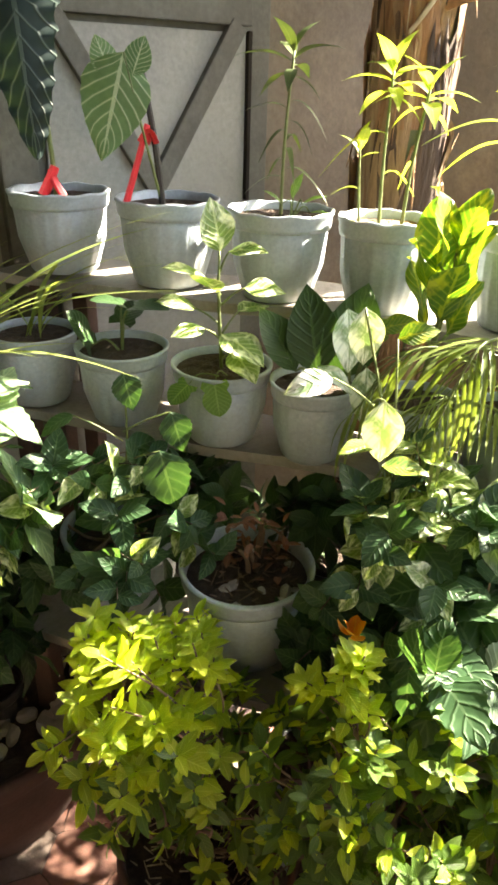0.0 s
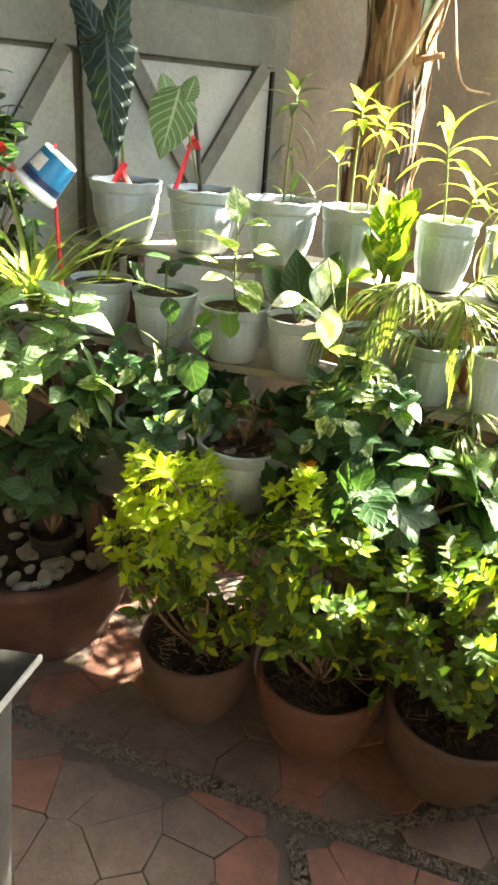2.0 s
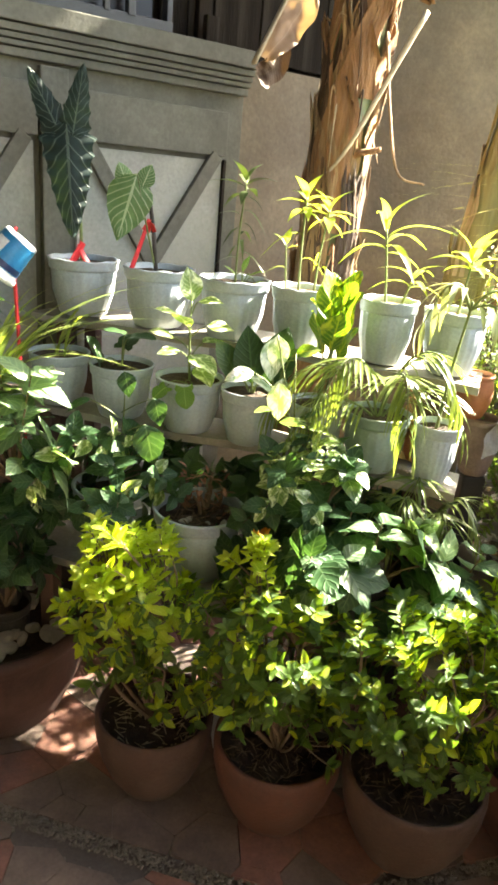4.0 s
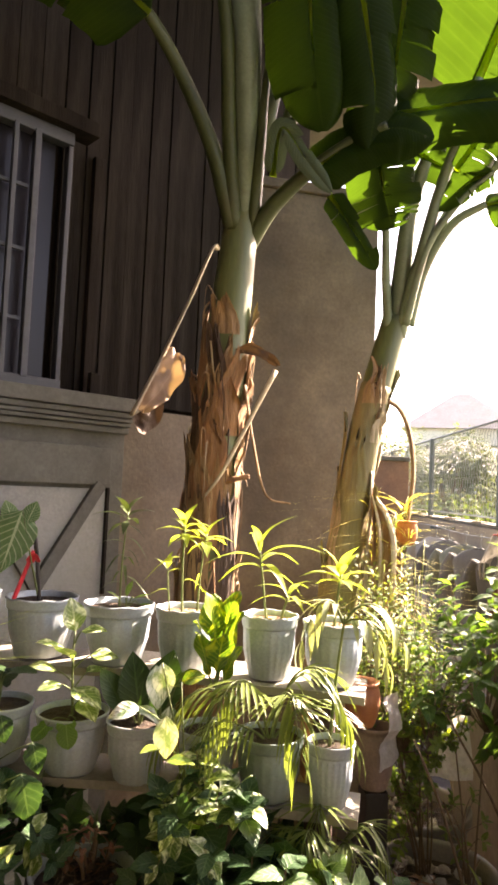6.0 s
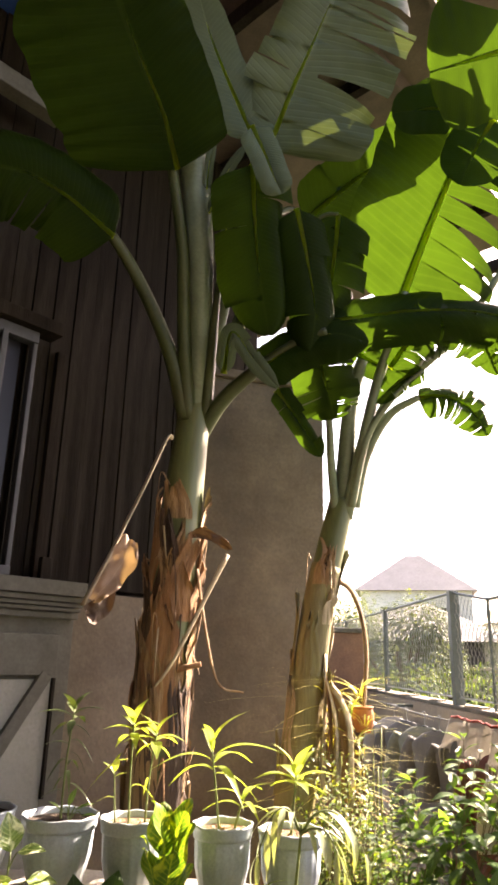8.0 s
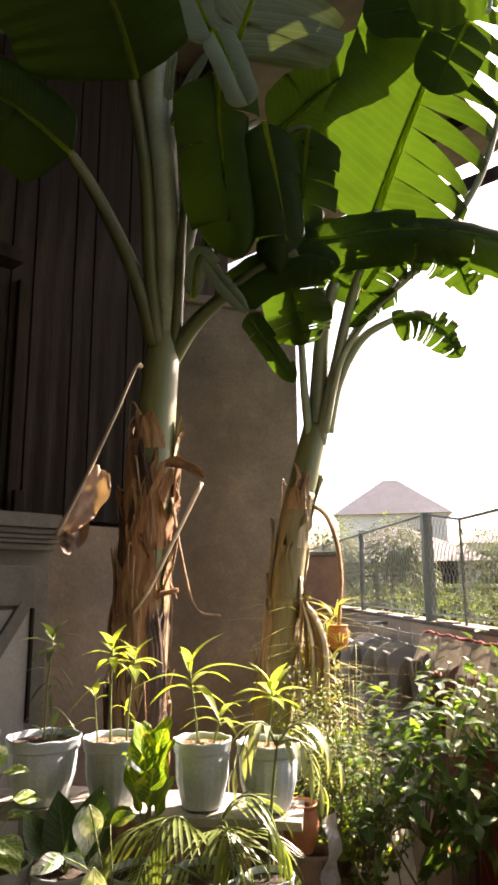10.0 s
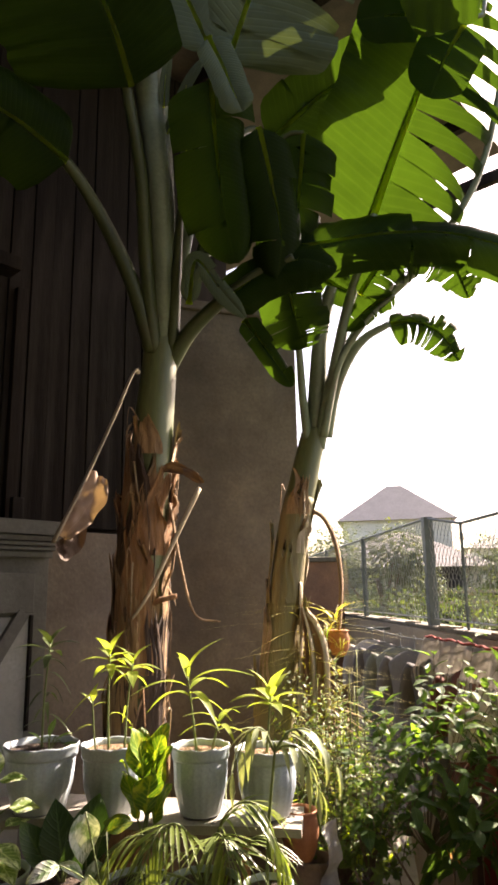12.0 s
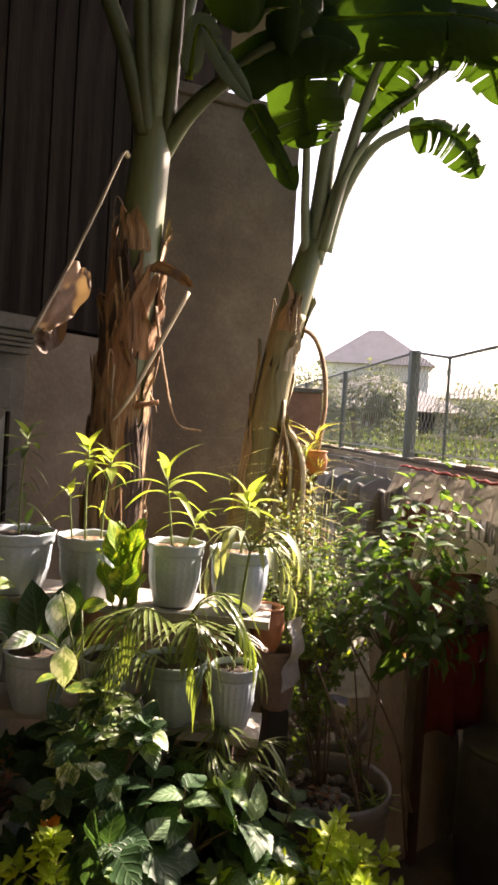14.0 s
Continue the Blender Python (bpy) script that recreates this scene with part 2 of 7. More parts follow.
M_FAR_ROOF = rough_surface("far_house_roof", (0.25, 0.235, 0.23), (0.19, 0.18, 0.175), 0.8, 10.0, 0.8, 0.2)
M_LABELWHITE = plain("tub_white", (0.72, 0.74, 0.74), 0.35, 0.0, 0.06)
M_LABELBLUE = plain("label_blue", (0.02, 0.20, 0.42), 0.4)
M_LABELNAVY = plain("label_navy", (0.02, 0.04, 0.12), 0.4)

L_DURANTA = leaf_surface("golden_duranta_leaf", (0.34, 0.40, 0.03), (0.16, 0.25, 0.02), (0.42, 0.48, 0.10), 0.4, 0.5, glow=2.6)
L_DURANTA_GREEN = leaf_surface("green_duranta_leaf", (0.105, 0.18, 0.026), (0.035, 0.08, 0.017), (0.13, 0.21, 0.055), 0.4, 0.45)
L_HIBISCUS = leaf_surface("hibiscus_leaf", (0.045, 0.10, 0.040), (0.018, 0.048, 0.020), (0.08, 0.14, 0.07), 0.45, 0.3, veins=18.0, veined=0.45, sheen=0.25)
L_CITRUS = leaf_surface("citrus_leaf", (0.085, 0.155, 0.035), (0.022, 0.06, 0.018), (0.10, 0.16, 0.06), 0.45, 0.3, sheen=0.18, glow=2.0)
# paler copy of the hibiscus leaf, with the sun's sheen in its colour
L_HIBISCUS_LIT = leaf_surface("sunlit_hibiscus_leaf", (0.19, 0.28, 0.16), (0.09, 0.17, 0.08), (0.28, 0.38, 0.23), 0.34, 0.3, veins=18.0, veined=0.6)
L_VARIEGATED = leaf_surface("variegated_leaf", (0.20, 0.30, 0.06), (0.06, 0.14, 0.03), (0.42, 0.50, 0.24), 0.35, 0.4, (0.66, 0.72, 0.55), 0.52)
L_POTHOS = leaf_surface("pale_green_leaf", (0.15, 0.28, 0.05), (0.06, 0.13, 0.025), (0.22, 0.34, 0.10), 0.35, 0.4)
L_DARKROUND = leaf_surface("deep_green_leaf", (0.04, 0.09, 0.027), (0.018, 0.042, 0.014), (0.055, 0.105, 0.037), 0.4, 0.22, veined=0.2, sheen=0.3)
L_DRACAENA = leaf_surface("dracaena_leaf", (0.26, 0.32, 0.06), (0.12, 0.19, 0.035), (0.45, 0.48, 0.16), 0.35, 0.45, stripes=True, veins=2.0)
# darker copy of the dracaena leaf, with shade put into its colour
L_DRAC_SHADED = leaf_surface("shaded_dracaena_leaf", (0.085, 0.12, 0.04), (0.04, 0.065, 0.025), (0.12, 0.15, 0.06), 0.45, 0.08, stripes=True, veins=2.0, sheen=0.2)
L_CROTON = leaf_surface("croton_leaf", (0.10, 0.19, 0.02), (0.04, 0.10, 0.015), (0.26, 0.30, 0.04), 0.4, 0.32, (0.30, 0.33, 0.03), 0.55)
L_ALOCASIA = leaf_surface("alocasia_leaf", (0.016, 0.031, 0.027), (0.009, 0.018, 0.017), (0.062, 0.09, 0.075), 0.5, 0.05, veins=24.0, veined=0.7, fine=16.0, sheen=0.2)
L_CALADIUM = leaf_surface("caladium_leaf", (0.12, 0.21, 0.09), (0.05, 0.12, 0.045), (0.36, 0.44, 0.32), 0.45, 0.35, veins=26.0, veined=0.7, fine=14.0)
L_REED = leaf_surface("reed_blade", (0.42, 0.36, 0.10), (0.20, 0.22, 0.05), (0.46, 0.42, 0.18), 0.45, 0.4, stripes=True, veins=1.0)
L_GRASS = leaf_surface("grass_blade", (0.24, 0.29, 0.07), (0.10, 0.165, 0.03), (0.32, 0.355, 0.145), 0.4, 0.4, stripes=True, veins=1.0)
L_PALM = leaf_surface("palm_leaflet", (0.155, 0.205, 0.055), (0.075, 0.115, 0.03), (0.23, 0.27, 0.10), 0.35, 0.35, stripes=True, veins=1.0)
L_PALM_PALE = leaf_surface("bleached_palm_leaflet", (0.34, 0.38, 0.24), (0.20, 0.25, 0.13), (0.44, 0.46, 0.32), 0.3, 0.18, stripes=True, veins=1.0)
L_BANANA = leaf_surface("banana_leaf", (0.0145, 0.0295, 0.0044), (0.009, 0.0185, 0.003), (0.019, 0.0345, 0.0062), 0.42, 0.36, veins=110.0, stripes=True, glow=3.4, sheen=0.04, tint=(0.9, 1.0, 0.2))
L_BANANA_PALE = leaf_surface("waxy_banana_leaf", (0.085, 0.115, 0.07), (0.05, 0.072, 0.04), (0.095, 0.125, 0.075), 0.4, 0.12, veins=110.0, stripes=True, glow=1.5, sheen=0.12)
L_RIB = leaf_surface("banana_midrib", (0.05, 0.06, 0.016), (0.04, 0.048, 0.013), (0.05, 0.06, 0.016), 0.5, 0.8, glow=14.0, sheen=0.1)
L_SHRUB = leaf_surface("small_shrub_leaf", (0.15, 0.22, 0.06), (0.04, 0.09, 0.025), (0.22, 0.28, 0.10), 0.4, 0.35, sheen=0.4, glow=2.0)
L_PALE = leaf_surface("pale_glossy_leaf", (0.26, 0.37, 0.20), (0.14, 0.24, 0.10), (0.20, 0.30, 0.14), 0.3, 0.1, (0.70, 0.75, 0.68), 0.46, veins=18.0, veined=0.3)
L_DRY = leaf_surface("dry_banana_leaf", (0.44, 0.30, 0.20), (0.26, 0.165, 0.10), (0.40, 0.28, 0.18), 0.7, 0.22, stripes=True, veins=9.0, veined=0.05, glow=1.3, tint=(1.0, 0.92, 0.8))
L_DRYDARK = leaf_surface("dark_dead_leaf", (0.085, 0.048, 0.026), (0.04, 0.023, 0.014), (0.10, 0.06, 0.034), 0.8, 0.04, stripes=True, tint=(1.0, 0.9, 0.7), veins=60.0, veined=0.1)
L_HEDGE = leaf_surface("field_foliage", (0.12, 0.17, 0.06), (0.06, 0.095, 0.035), (0.13, 0.18, 0.065), 0.9, 0.15, sheen=0.05)
L_REDFLOWER = leaf_surface("red_petal", (0.50, 0.035, 0.025), (0.30, 0.015, 0.015), (0.5, 0.06, 0.04), 0.6, 0.25, sheen=0.2)
# greyed green: distance haze is put into the tree colour
L_TREE = leaf_surface("hazy_tree_foliage", (0.15, 0.18, 0.13), (0.09, 0.115, 0.08), (0.15, 0.18, 0.13), 0.8, 0.2, sheen=0.05)
L_ORANGEFLOWER = leaf_surface("orange_petal", (0.85, 0.36, 0.02), (0.75, 0.22, 0.01), (0.85, 0.45, 0.05), 0.5, 0.4)
L_EUPHORBIA = leaf_surface("reddish_succulent", (0.22, 0.09, 0.05), (0.10, 0.045, 0.03), (0.30, 0.15, 0.08), 0.5, 0.2)


# ---- small builders ----
def part(name, bm, material, parent, label="", smooth=False):
    """One bmesh as one mesh object under a thing or a part (parent None: a thing itself)."""
    me = bpy.data.meshes.new(name)
    if smooth:
        for f in bm.faces:
            f.smooth = True
    bm.to_mesh(me)
    bm.free()
    return hang(name, me, material, parent, label)


def hang(name, me, material, parent, label="", m=None):
    if material and not me.materials:
        me.materials.append(material)
    ob = new(name, me)
    if parent:
        ob.parent = parent
    if m is not None:
        ob.matrix_basis = m
    return tagged(ob, label)


def thing(name, at, label, category, group="", kind="", turn=0.0):
    ob = new(name)
    ob.empty_display_size = 0.05
    ob.matrix_basis = pose(*at, 0, 0, turn)
    return tagged(ob, label, category, group, kind)


def lathe(profile, seg=32, flute=0.0, flutes=16, wave=0.0, waves=12, band=(-9, 9), foot=True):
    """A turned form from (radius, height) pairs; flutes run down it within the band of heights, waves lift its top pairs."""
    bm = bmesh.new()
    rings = []
    for r, z in profile:
        ring = []
        for k in range(seg):
            a = 2 * math.pi * k / seg
            rr = r + (flute * (0.5 + 0.5 * math.cos(a * flutes)) if band[0] < z < band[1] else 0.0)
            zz = z + (wave * math.cos(a * waves) if z >= band[1] else 0.0)
            ring.append(bm.verts.new((rr * math.cos(a), rr * math.sin(a), zz)))
        rings.append(ring)
    for a, b in zip(rings, rings[1:]):
        for k in range(seg):
            bm.faces.new((a[k], a[(k + 1) % seg], b[(k + 1) % seg], b[k]))
    if foot and profile[0][0] > 1e-4:
        bm.faces.new(rings[0][::-1])
    return bm


def disc(r, z, seg=32, bumps=0.006, rings=7, seed=0):
    bm = bmesh.new()
    centre = bm.verts.new((0, 0, z + bumps))
    prev = None
    for i in range(1, rings + 1):
        ring = []
        for k in range(seg):
            a, rr = 2 * math.pi * k / seg, r * i / rings
            p = Vector((rr * math.cos(a), rr * math.sin(a), z))
            if i < rings:
                p.z += bumps * (noise.noise(p * 40 + Vector((seed, 0, 0))) + noise.noise(p * 110 + Vector((0, seed, 0))))
            ring.append(bm.verts.new(p))
        for k in range(seg):
            if prev is None:
                bm.faces.new((centre, ring[k], ring[(k + 1) % seg]))
            else:
                bm.faces.new((prev[k], ring[k], ring[(k + 1) % seg], prev[(k + 1) % seg]))
        prev = ring
    return bm


def smooth_line(points, steps=5):
    """A curve through the points (Catmull-Rom)."""
    p = [Vector(q) for q in points]
    p = [p[0] * 2 - p[1]] + p + [p[-1] * 2 - p[-2]]
    out = []
    for a, b, c, d in zip(p, p[1:], p[2:], p[3:]):
        for k in range(steps):
            t = k / steps
            out.append(0.5 * ((2 * b) + (c - a) * t + (2 * a - 5 * b + 4 * c - d) * t * t + (3 * b - a - 3 * c + d) * t ** 3))
    return out + [p[-2]]


def tube(bm, points, radii, seg=8, flat=1.0):
    """A tapered tube along points; radii at its start and end, or one for each point."""
    pts = [Vector(q) for q in points]
    n = len(pts)
    if len(radii) == 2 and n != 2:
        radii = [radii[0] + (radii[1] - radii[0]) * k / (n - 1) for k in range(n)]
    rings, side = [], None
    for k, p in enumerate(pts):
        d = (pts[min(k + 1, n - 1)] - pts[max(k - 1, 0)]).normalized()
        if side is None:
            side = d.orthogonal().normalized()
        side = (side - d * side.dot(d)).normalized()
        up = d.cross(side)
        rings.append([bm.verts.new(p + radii[k] * (side * math.cos(2 * math.pi * i / seg) + up * flat * math.sin(2 * math.pi * i / seg))) for i in range(seg)])
    for a, b in zip(rings, rings[1:]):
        for i in range(seg):
            bm.faces.new((a[i], a[(i + 1) % seg], b[(i + 1) % seg], b[i]))
    bm.faces.new(rings[0][::-1])
    bm.faces.new(rings[-1])
    return bm


def block(bm, size, m=None, bevel=0.0):
    """A box of that size, centred on m, with worn edges."""
    made = bmesh.ops.create_cube(bm, size=1.0, matrix=(m or Matrix()) @ Matrix.Diagonal((*size, 1)))
    if bevel:
        edges = list({e for v in made["verts"] for e in v.link_edges})
        bmesh.ops.bevel(bm, geom=edges, offset=bevel, segments=2, affect="EDGES", profile=0.6)
    return bm


def solid(name, size, m, material, parent, bevel=0.004, label=""):
    return part(name, block(bmesh.new(), size, m, bevel), material, parent, label)


def blade(length=1.0, width=0.5, rows=7, widest=0.4, fold=0.25, droop=0.25, tip=1.6, notch=0.0, cols=2, ripple=0.0, heart=0.0):
    """A leaf blade along +y, its face up: vertices, faces and UVs. droop bends it down, fold lifts the sides, notch serrates them."""
    v, uv, f = [], [], []
    for i in range(rows + 1):
        s = i / rows
        if s < widest:
            w = math.sin(0.5 * math.pi * s / widest) ** 0.75
        else:
            w = max(0.0, math.cos(0.5 * math.pi * (s - widest) / (1 - widest))) ** (1 / tip * 1.2)
        if heart and s < 0.12:
            w = 0.8 + 0.2 * s / 0.12
        w *= width / 2 * (1 + notch * (1 if i % 2 else -1))
        bend = droop * s * s
        for c in range(-cols, cols + 1):
            q = c / cols
            back = -heart * length * abs(q) * (1 - s) ** 6 if heart else 0.0
            v.append((w * q, length * s * (1 - 0.25 * droop * s) + back, -length * bend + fold * abs(w * q) + ripple * length * math.sin(9 * s + 2 * q) * abs(q)))
            uv.append((0.5 + q / 2, s))
    k = 2 * cols + 1
    for i in range(rows):
        for c in range(k - 1):
            a = i * k + c
            f.append((a, a + 1, a + k + 1, a + k))
    return np.array(v), f, np.array(uv)


def blade_mesh(name, shape, material):
    v, f, uv = shape
    me = bpy.data.meshes.new(name)
    me.from_pydata(v.tolist(), [], f)
    layer = me.uv_layers.new(name="UVMap")
    layer.data.foreach_set("uv", uv[[i for q in f for i in q]].ravel())
    me.polygons.foreach_set("use_smooth", [True] * len(f))
    me.materials.append(material)
    return me


def aim(at, way, up=(0, 0, 1), size=1.0, wide=1.0):
    """A matrix that lays a blade at a point: its length along way, its face towards up."""
    y = Vector(way).normalized()
    x = y.cross(Vector(up))
    if x.length < 1e-3:
        x = y.orthogonal()
    x.normalize()
    z = x.cross(y)
    return Matrix.Translation(at) @ Matrix((x, y, z)).transposed().to_4x4() @ Matrix.Diagonal((size * wide, size, size, 1))


def many(name, shape, places, material, parent, label="", kind=""):
    """Copies of a blade joined into one mesh."""
    v, f, uv = shape
    n, k = len(places), len(v)
    ms = np.array([[list(r) for r in m] for m in places])
    vv = np.einsum("nij,kj->nki", ms[:, :3, :3], v) + ms[:, None, :3, 3]
    fa = np.array(f)
    ff = (fa[None] + (np.arange(n) * k)[:, None, None]).reshape(-1, fa.shape[1])
    me = bpy.data.meshes.new(name)
    me.from_pydata(vv.reshape(-1, 3).tolist(), [], ff.tolist())
    layer = me.uv_layers.new(name="UVMap")
    layer.data.foreach_set("uv", np.tile(uv[fa.ravel()], (n, 1)).ravel())
    me.polygons.foreach_set("use_smooth", [True] * len(ff))
    me.materials.append(material)
    ob = new(name, me)
    if parent:
        ob.parent = parent
    return tagged(ob, label, kind=kind)


def rnd(a, b):
    return random.uniform(a, b)


def around(tilt_low, tilt_high, a=None):
    """A random way, its slope above the level in degrees between the two."""
    a = rnd(0, 2 * math.pi) if a is None else a
    e = radians(rnd(tilt_low, tilt_high))
    return Vector((math.cos(a) * math.cos(e), math.sin(a) * math.cos(e), math.sin(e)))


# ---- the setting ----
def sheet(name, material, x0, x1, y0, y1, z, label, cells=1):
    bm = bmesh.new()
    bmesh.ops.create_grid(bm, x_segments=cells, y_segments=cells, size=0.5,
                          matrix=Matrix.Translation(((x0 + x1) / 2, (y0 + y1) / 2, z)) @ Matrix.Diagonal((x1 - x0, y1 - y0, 1, 1)))
    return tagged(part(name, bm, material, None), label, "ground", kind="structure")


sheet("ground", M_YARD, -400, 400, -400, 400, -0.02, "grassy earth reaching to the horizon")
sheet("yard_floor", M_GROUND, -5.0, 2.36, -4.0, 4.2, -0.008, "damp mortar bed of the garden paving")

# house wall: a frame along the wall (u to the right along it, n towards the garden)
WALL_AZ = 33.0
WALL = pose(-0.10, 2.17, 0, 0, 0, WALL_AZ)


def on_wall(u, n, z):
    return WALL @ Matrix.Translation((u, -n, z))


house_wall = thing("wall_house", (0, 0, 0), "grey-beige plastered house wall with framed panels", "wall", kind="structure")
solid("wall_body", (6.0, 0.2, 2.0), on_wall(-2.83, -0.10, 1.0), M_WALL, house_wall, 0.003)
solid("corner_plaster", (0.90, 0.16, 1.985), on_wall(0.622, -0.095, 0.9925), M_CONCRETE, house_wall, 0.004)
# sunk panels with a raised border and a V of raised mouldings
for k in range(4):
    u1 = 0.085 - 0.70 * k
    u0 = u1 - 0.56
    solid("pilaster", (0.09, 0.035, 1.86), on_wall(u0 - 0.075, 0.0175, 0.93), M_WALL, house_wall, 0.005)
    solid("panel_face", (u1 - u0, 0.012, 1.32), on_wall((u0 + u1) / 2, 0.006, 0.985), M_PANEL, house_wall, 0.002)
    solid("top_rail", (u1 - u0 + 0.02, 0.03, 0.15), on_wall((u0 + u1) / 2, 0.015, 1.735), M_WALL, house_wall, 0.004)
    solid("bottom_rail", (u1 - u0 + 0.02, 0.03, 0.2), on_wall((u0 + u1) / 2, 0.015, 0.24), M_WALL, house_wall, 0.004)
    for side in (-1, 1):
        length, lean = 0.46, 33.0 * side
        solid("v_moulding", (0.05, 0.024, length), on_wall((u0 + u1) / 2 + side * 0.125, 0.022, 1.47) @ pose(0, 0, 0, 0, lean, 0), M_WALL, house_wall, 0.004)
# thin dark strip that draws the shadow line along the panel edge
solid("panel_shade_strip", (0.012, 0.02, 0.42), on_wall(0.094, 0.012, 1.44), M_PLANK, house_wall, 0.002)

sill = thing("window_sill_cornice", (0, 0, 0), "moulded plaster cornice under the window", "cornice", kind="structure")
for z0, z1, n in ((1.955, 2.01, 0.085), (1.932, 1.952, 0.07), (1.914, 1.929, 0.06), (1.897, 1.911, 0.05), (1.87, 1.894, 0.035)):
    solid("cornice_band", (4.2, n, z1 - z0), on_wall(0.166 - 2.1, n / 2, (z0 + z1) / 2), M_WALL, sill, 0.004)

upper = thing("wall_upper", (0, 0, 0), "dark weathered timber boarding above the sill", "wall", kind="structure")
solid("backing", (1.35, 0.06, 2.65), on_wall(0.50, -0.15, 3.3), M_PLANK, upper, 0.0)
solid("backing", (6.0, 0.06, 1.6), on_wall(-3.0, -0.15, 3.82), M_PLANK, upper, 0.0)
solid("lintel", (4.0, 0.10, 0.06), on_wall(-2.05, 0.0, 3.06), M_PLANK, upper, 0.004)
plank_shape = block(bmesh.new(), (0.1, 0.022, 2.6), None, 0.003)
plank_mesh = bpy.data.meshes.new("board")
plank_shape.to_mesh(plank_mesh)
plank_shape.free()
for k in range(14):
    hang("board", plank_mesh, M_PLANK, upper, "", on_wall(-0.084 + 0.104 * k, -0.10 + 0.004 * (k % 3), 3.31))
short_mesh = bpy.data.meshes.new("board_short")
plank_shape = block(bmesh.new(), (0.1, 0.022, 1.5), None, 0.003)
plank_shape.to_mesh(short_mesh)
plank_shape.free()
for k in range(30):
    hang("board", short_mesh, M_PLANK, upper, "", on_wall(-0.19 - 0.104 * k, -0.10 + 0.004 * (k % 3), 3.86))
solid("corner_post", (0.05, 0.03, 1.0), on_wall(0.02, -0.07, 2.51), M_PLANK, upper, 0.004)
solid("carved_block", (0.05, 0.03, 0.09), on_wall(0.02, -0.01, 2.06), M_PLANK, upper, 0.006)

window = thing("window_1", (0, 0, 0), "tall window with pale metal bars and dark panes", "window", kind="structure")
# flat dark sheet: the room's darkness is put into its colour
solid("unlit_backing", (3.0, 0.02, 1.1), on_wall(-1.66, -0.16, 2.52), M_WINDARK, window, 0.0, "flat dark sheet standing for the unlit curtained room")
solid("window_frame", (3.0, 0.05, 0.045), on_wall(-1.64, -0.01, 2.03), M_FRAME, window, 0.004)
solid("window_frame", (3.0, 0.05, 0.05), on_wall(-1.64, -0.01, 3.0), M_FRAME, window, 0.004)
solid("window_frame", (0.02, 0.04, 0.95), on_wall(-0.148, -0.015, 2.515), M_FRAME, window, 0.004)
for k in range(8):
    solid("mullion", (0.026, 0.03, 0.94), on_wall(-0.29 - 0.36 * k, 0.005, 2.515), M_FRAME, window, 0.003)
    solid("bar", (0.018, 0.02, 0.94), on_wall(-0.375 - 0.36 * k, 0.01, 2.515), M_FRAME, window, 0.003)
    for z in (2.26, 2.52, 2.76):
        solid("cross_bar", (0.32, 0.014, 0.014), on_wall(-0.47 - 0.36 * k, -0.005, z), M_FRAME, window, 0.002)
glass_m, gt, gp = nodes_of("window_glass")
gp.inputs["Base Color"].default_value = (0.016, 0.016, 0.022, 1)
gp.inputs["Roughness"].default_value = 0.3
gp.inputs["Specular IOR Level"].default_value = 0.2
solid("pane", (2.9, 0.004, 0.93), on_wall(-1.64, -0.045, 2.515), glass_m, window, 0.0, "dark reflecting glass")

# plain concrete wall beside the house, behind the banana plants
cwall = thing("wall_concrete", (0, 0, 0), "bare weathered concrete wall with a capped top", "wall", kind="structure")
CW = pose(0.50, 2.62, 0, 0, 0, 4.0)
solid("concrete_face", (0.81, 0.18, 3.16), CW @ Matrix.Translation((0.365, 0.09, 1.58)), M_CONCRETE, cwall, 0.012)
solid("coping", (0.85, 0.22, 0.05), CW @ Matrix.Translation((0.365, 0.09, 3.185)), M_CONCRETE, cwall, 0.008)

# eave of the house roof
eave = thing("roof_eave", (0, 0, 0), "dark underside of a rusty roof eave with rafters", "roof", kind="structure")
solid("roof_sheet", (8.12, 3.3, 0.02), on_wall(-1.14, -0.60, 4.66), M_ROOF, eave, 0.0)
solid("roof_sheet", (6.6, 0.36, 0.02), on_wall(-1.85, 1.235, 4.655), M_ROOF, eave, 0.0)
solid("fascia", (6.6, 0.025, 0.12), on_wall(-1.85, 1.43, 4.60), M_ROOF, eave, 0.004)
solid("tarpaulin", (2.6, 0.9, 0.01), on_wall(-1.55, 0.15, 4.60), M_TARP, eave, 0.0, "blue tarpaulin under the roof")
for k in range(12):
    solid("rafter", (0.05, 3.2, 0.09), on_wall(-4.6 + 0.7 * k, -0.60, 4.604), M_PLANK, eave, 0.004)
solid("fascia", (8.12, 0.025, 0.14), on_wall(-1.14, 1.065, 4.60), M_ROOF, eave, 0.004)
solid("beam", (3.6, 0.08, 0.09), on_wall(-2.0, 0.06, 4.08), M_WALL, eave, 0.006)

# garden wall with a wire fence, running away at the side
FENCE_AZ = 78.7
FENCE = pose(2.16, 2.97, 0, 0, 0, FENCE_AZ)
gwall = thing("wall_garden", (0, 0, 0), "low rendered garden wall under a wire fence", "wall", kind="structure")
solid("wall_body", (14.0, 0.14, 1.5), FENCE @ Matrix.Translation((2.5, -0.03, 0.75)), M_LOWWALL, gwall, 0.01)
solid("coping", (14.0, 0.142, 0.022), FENCE @ Matrix.Translation((2.5, -0.03, 1.511)), M_COPING, gwall, 0.008)
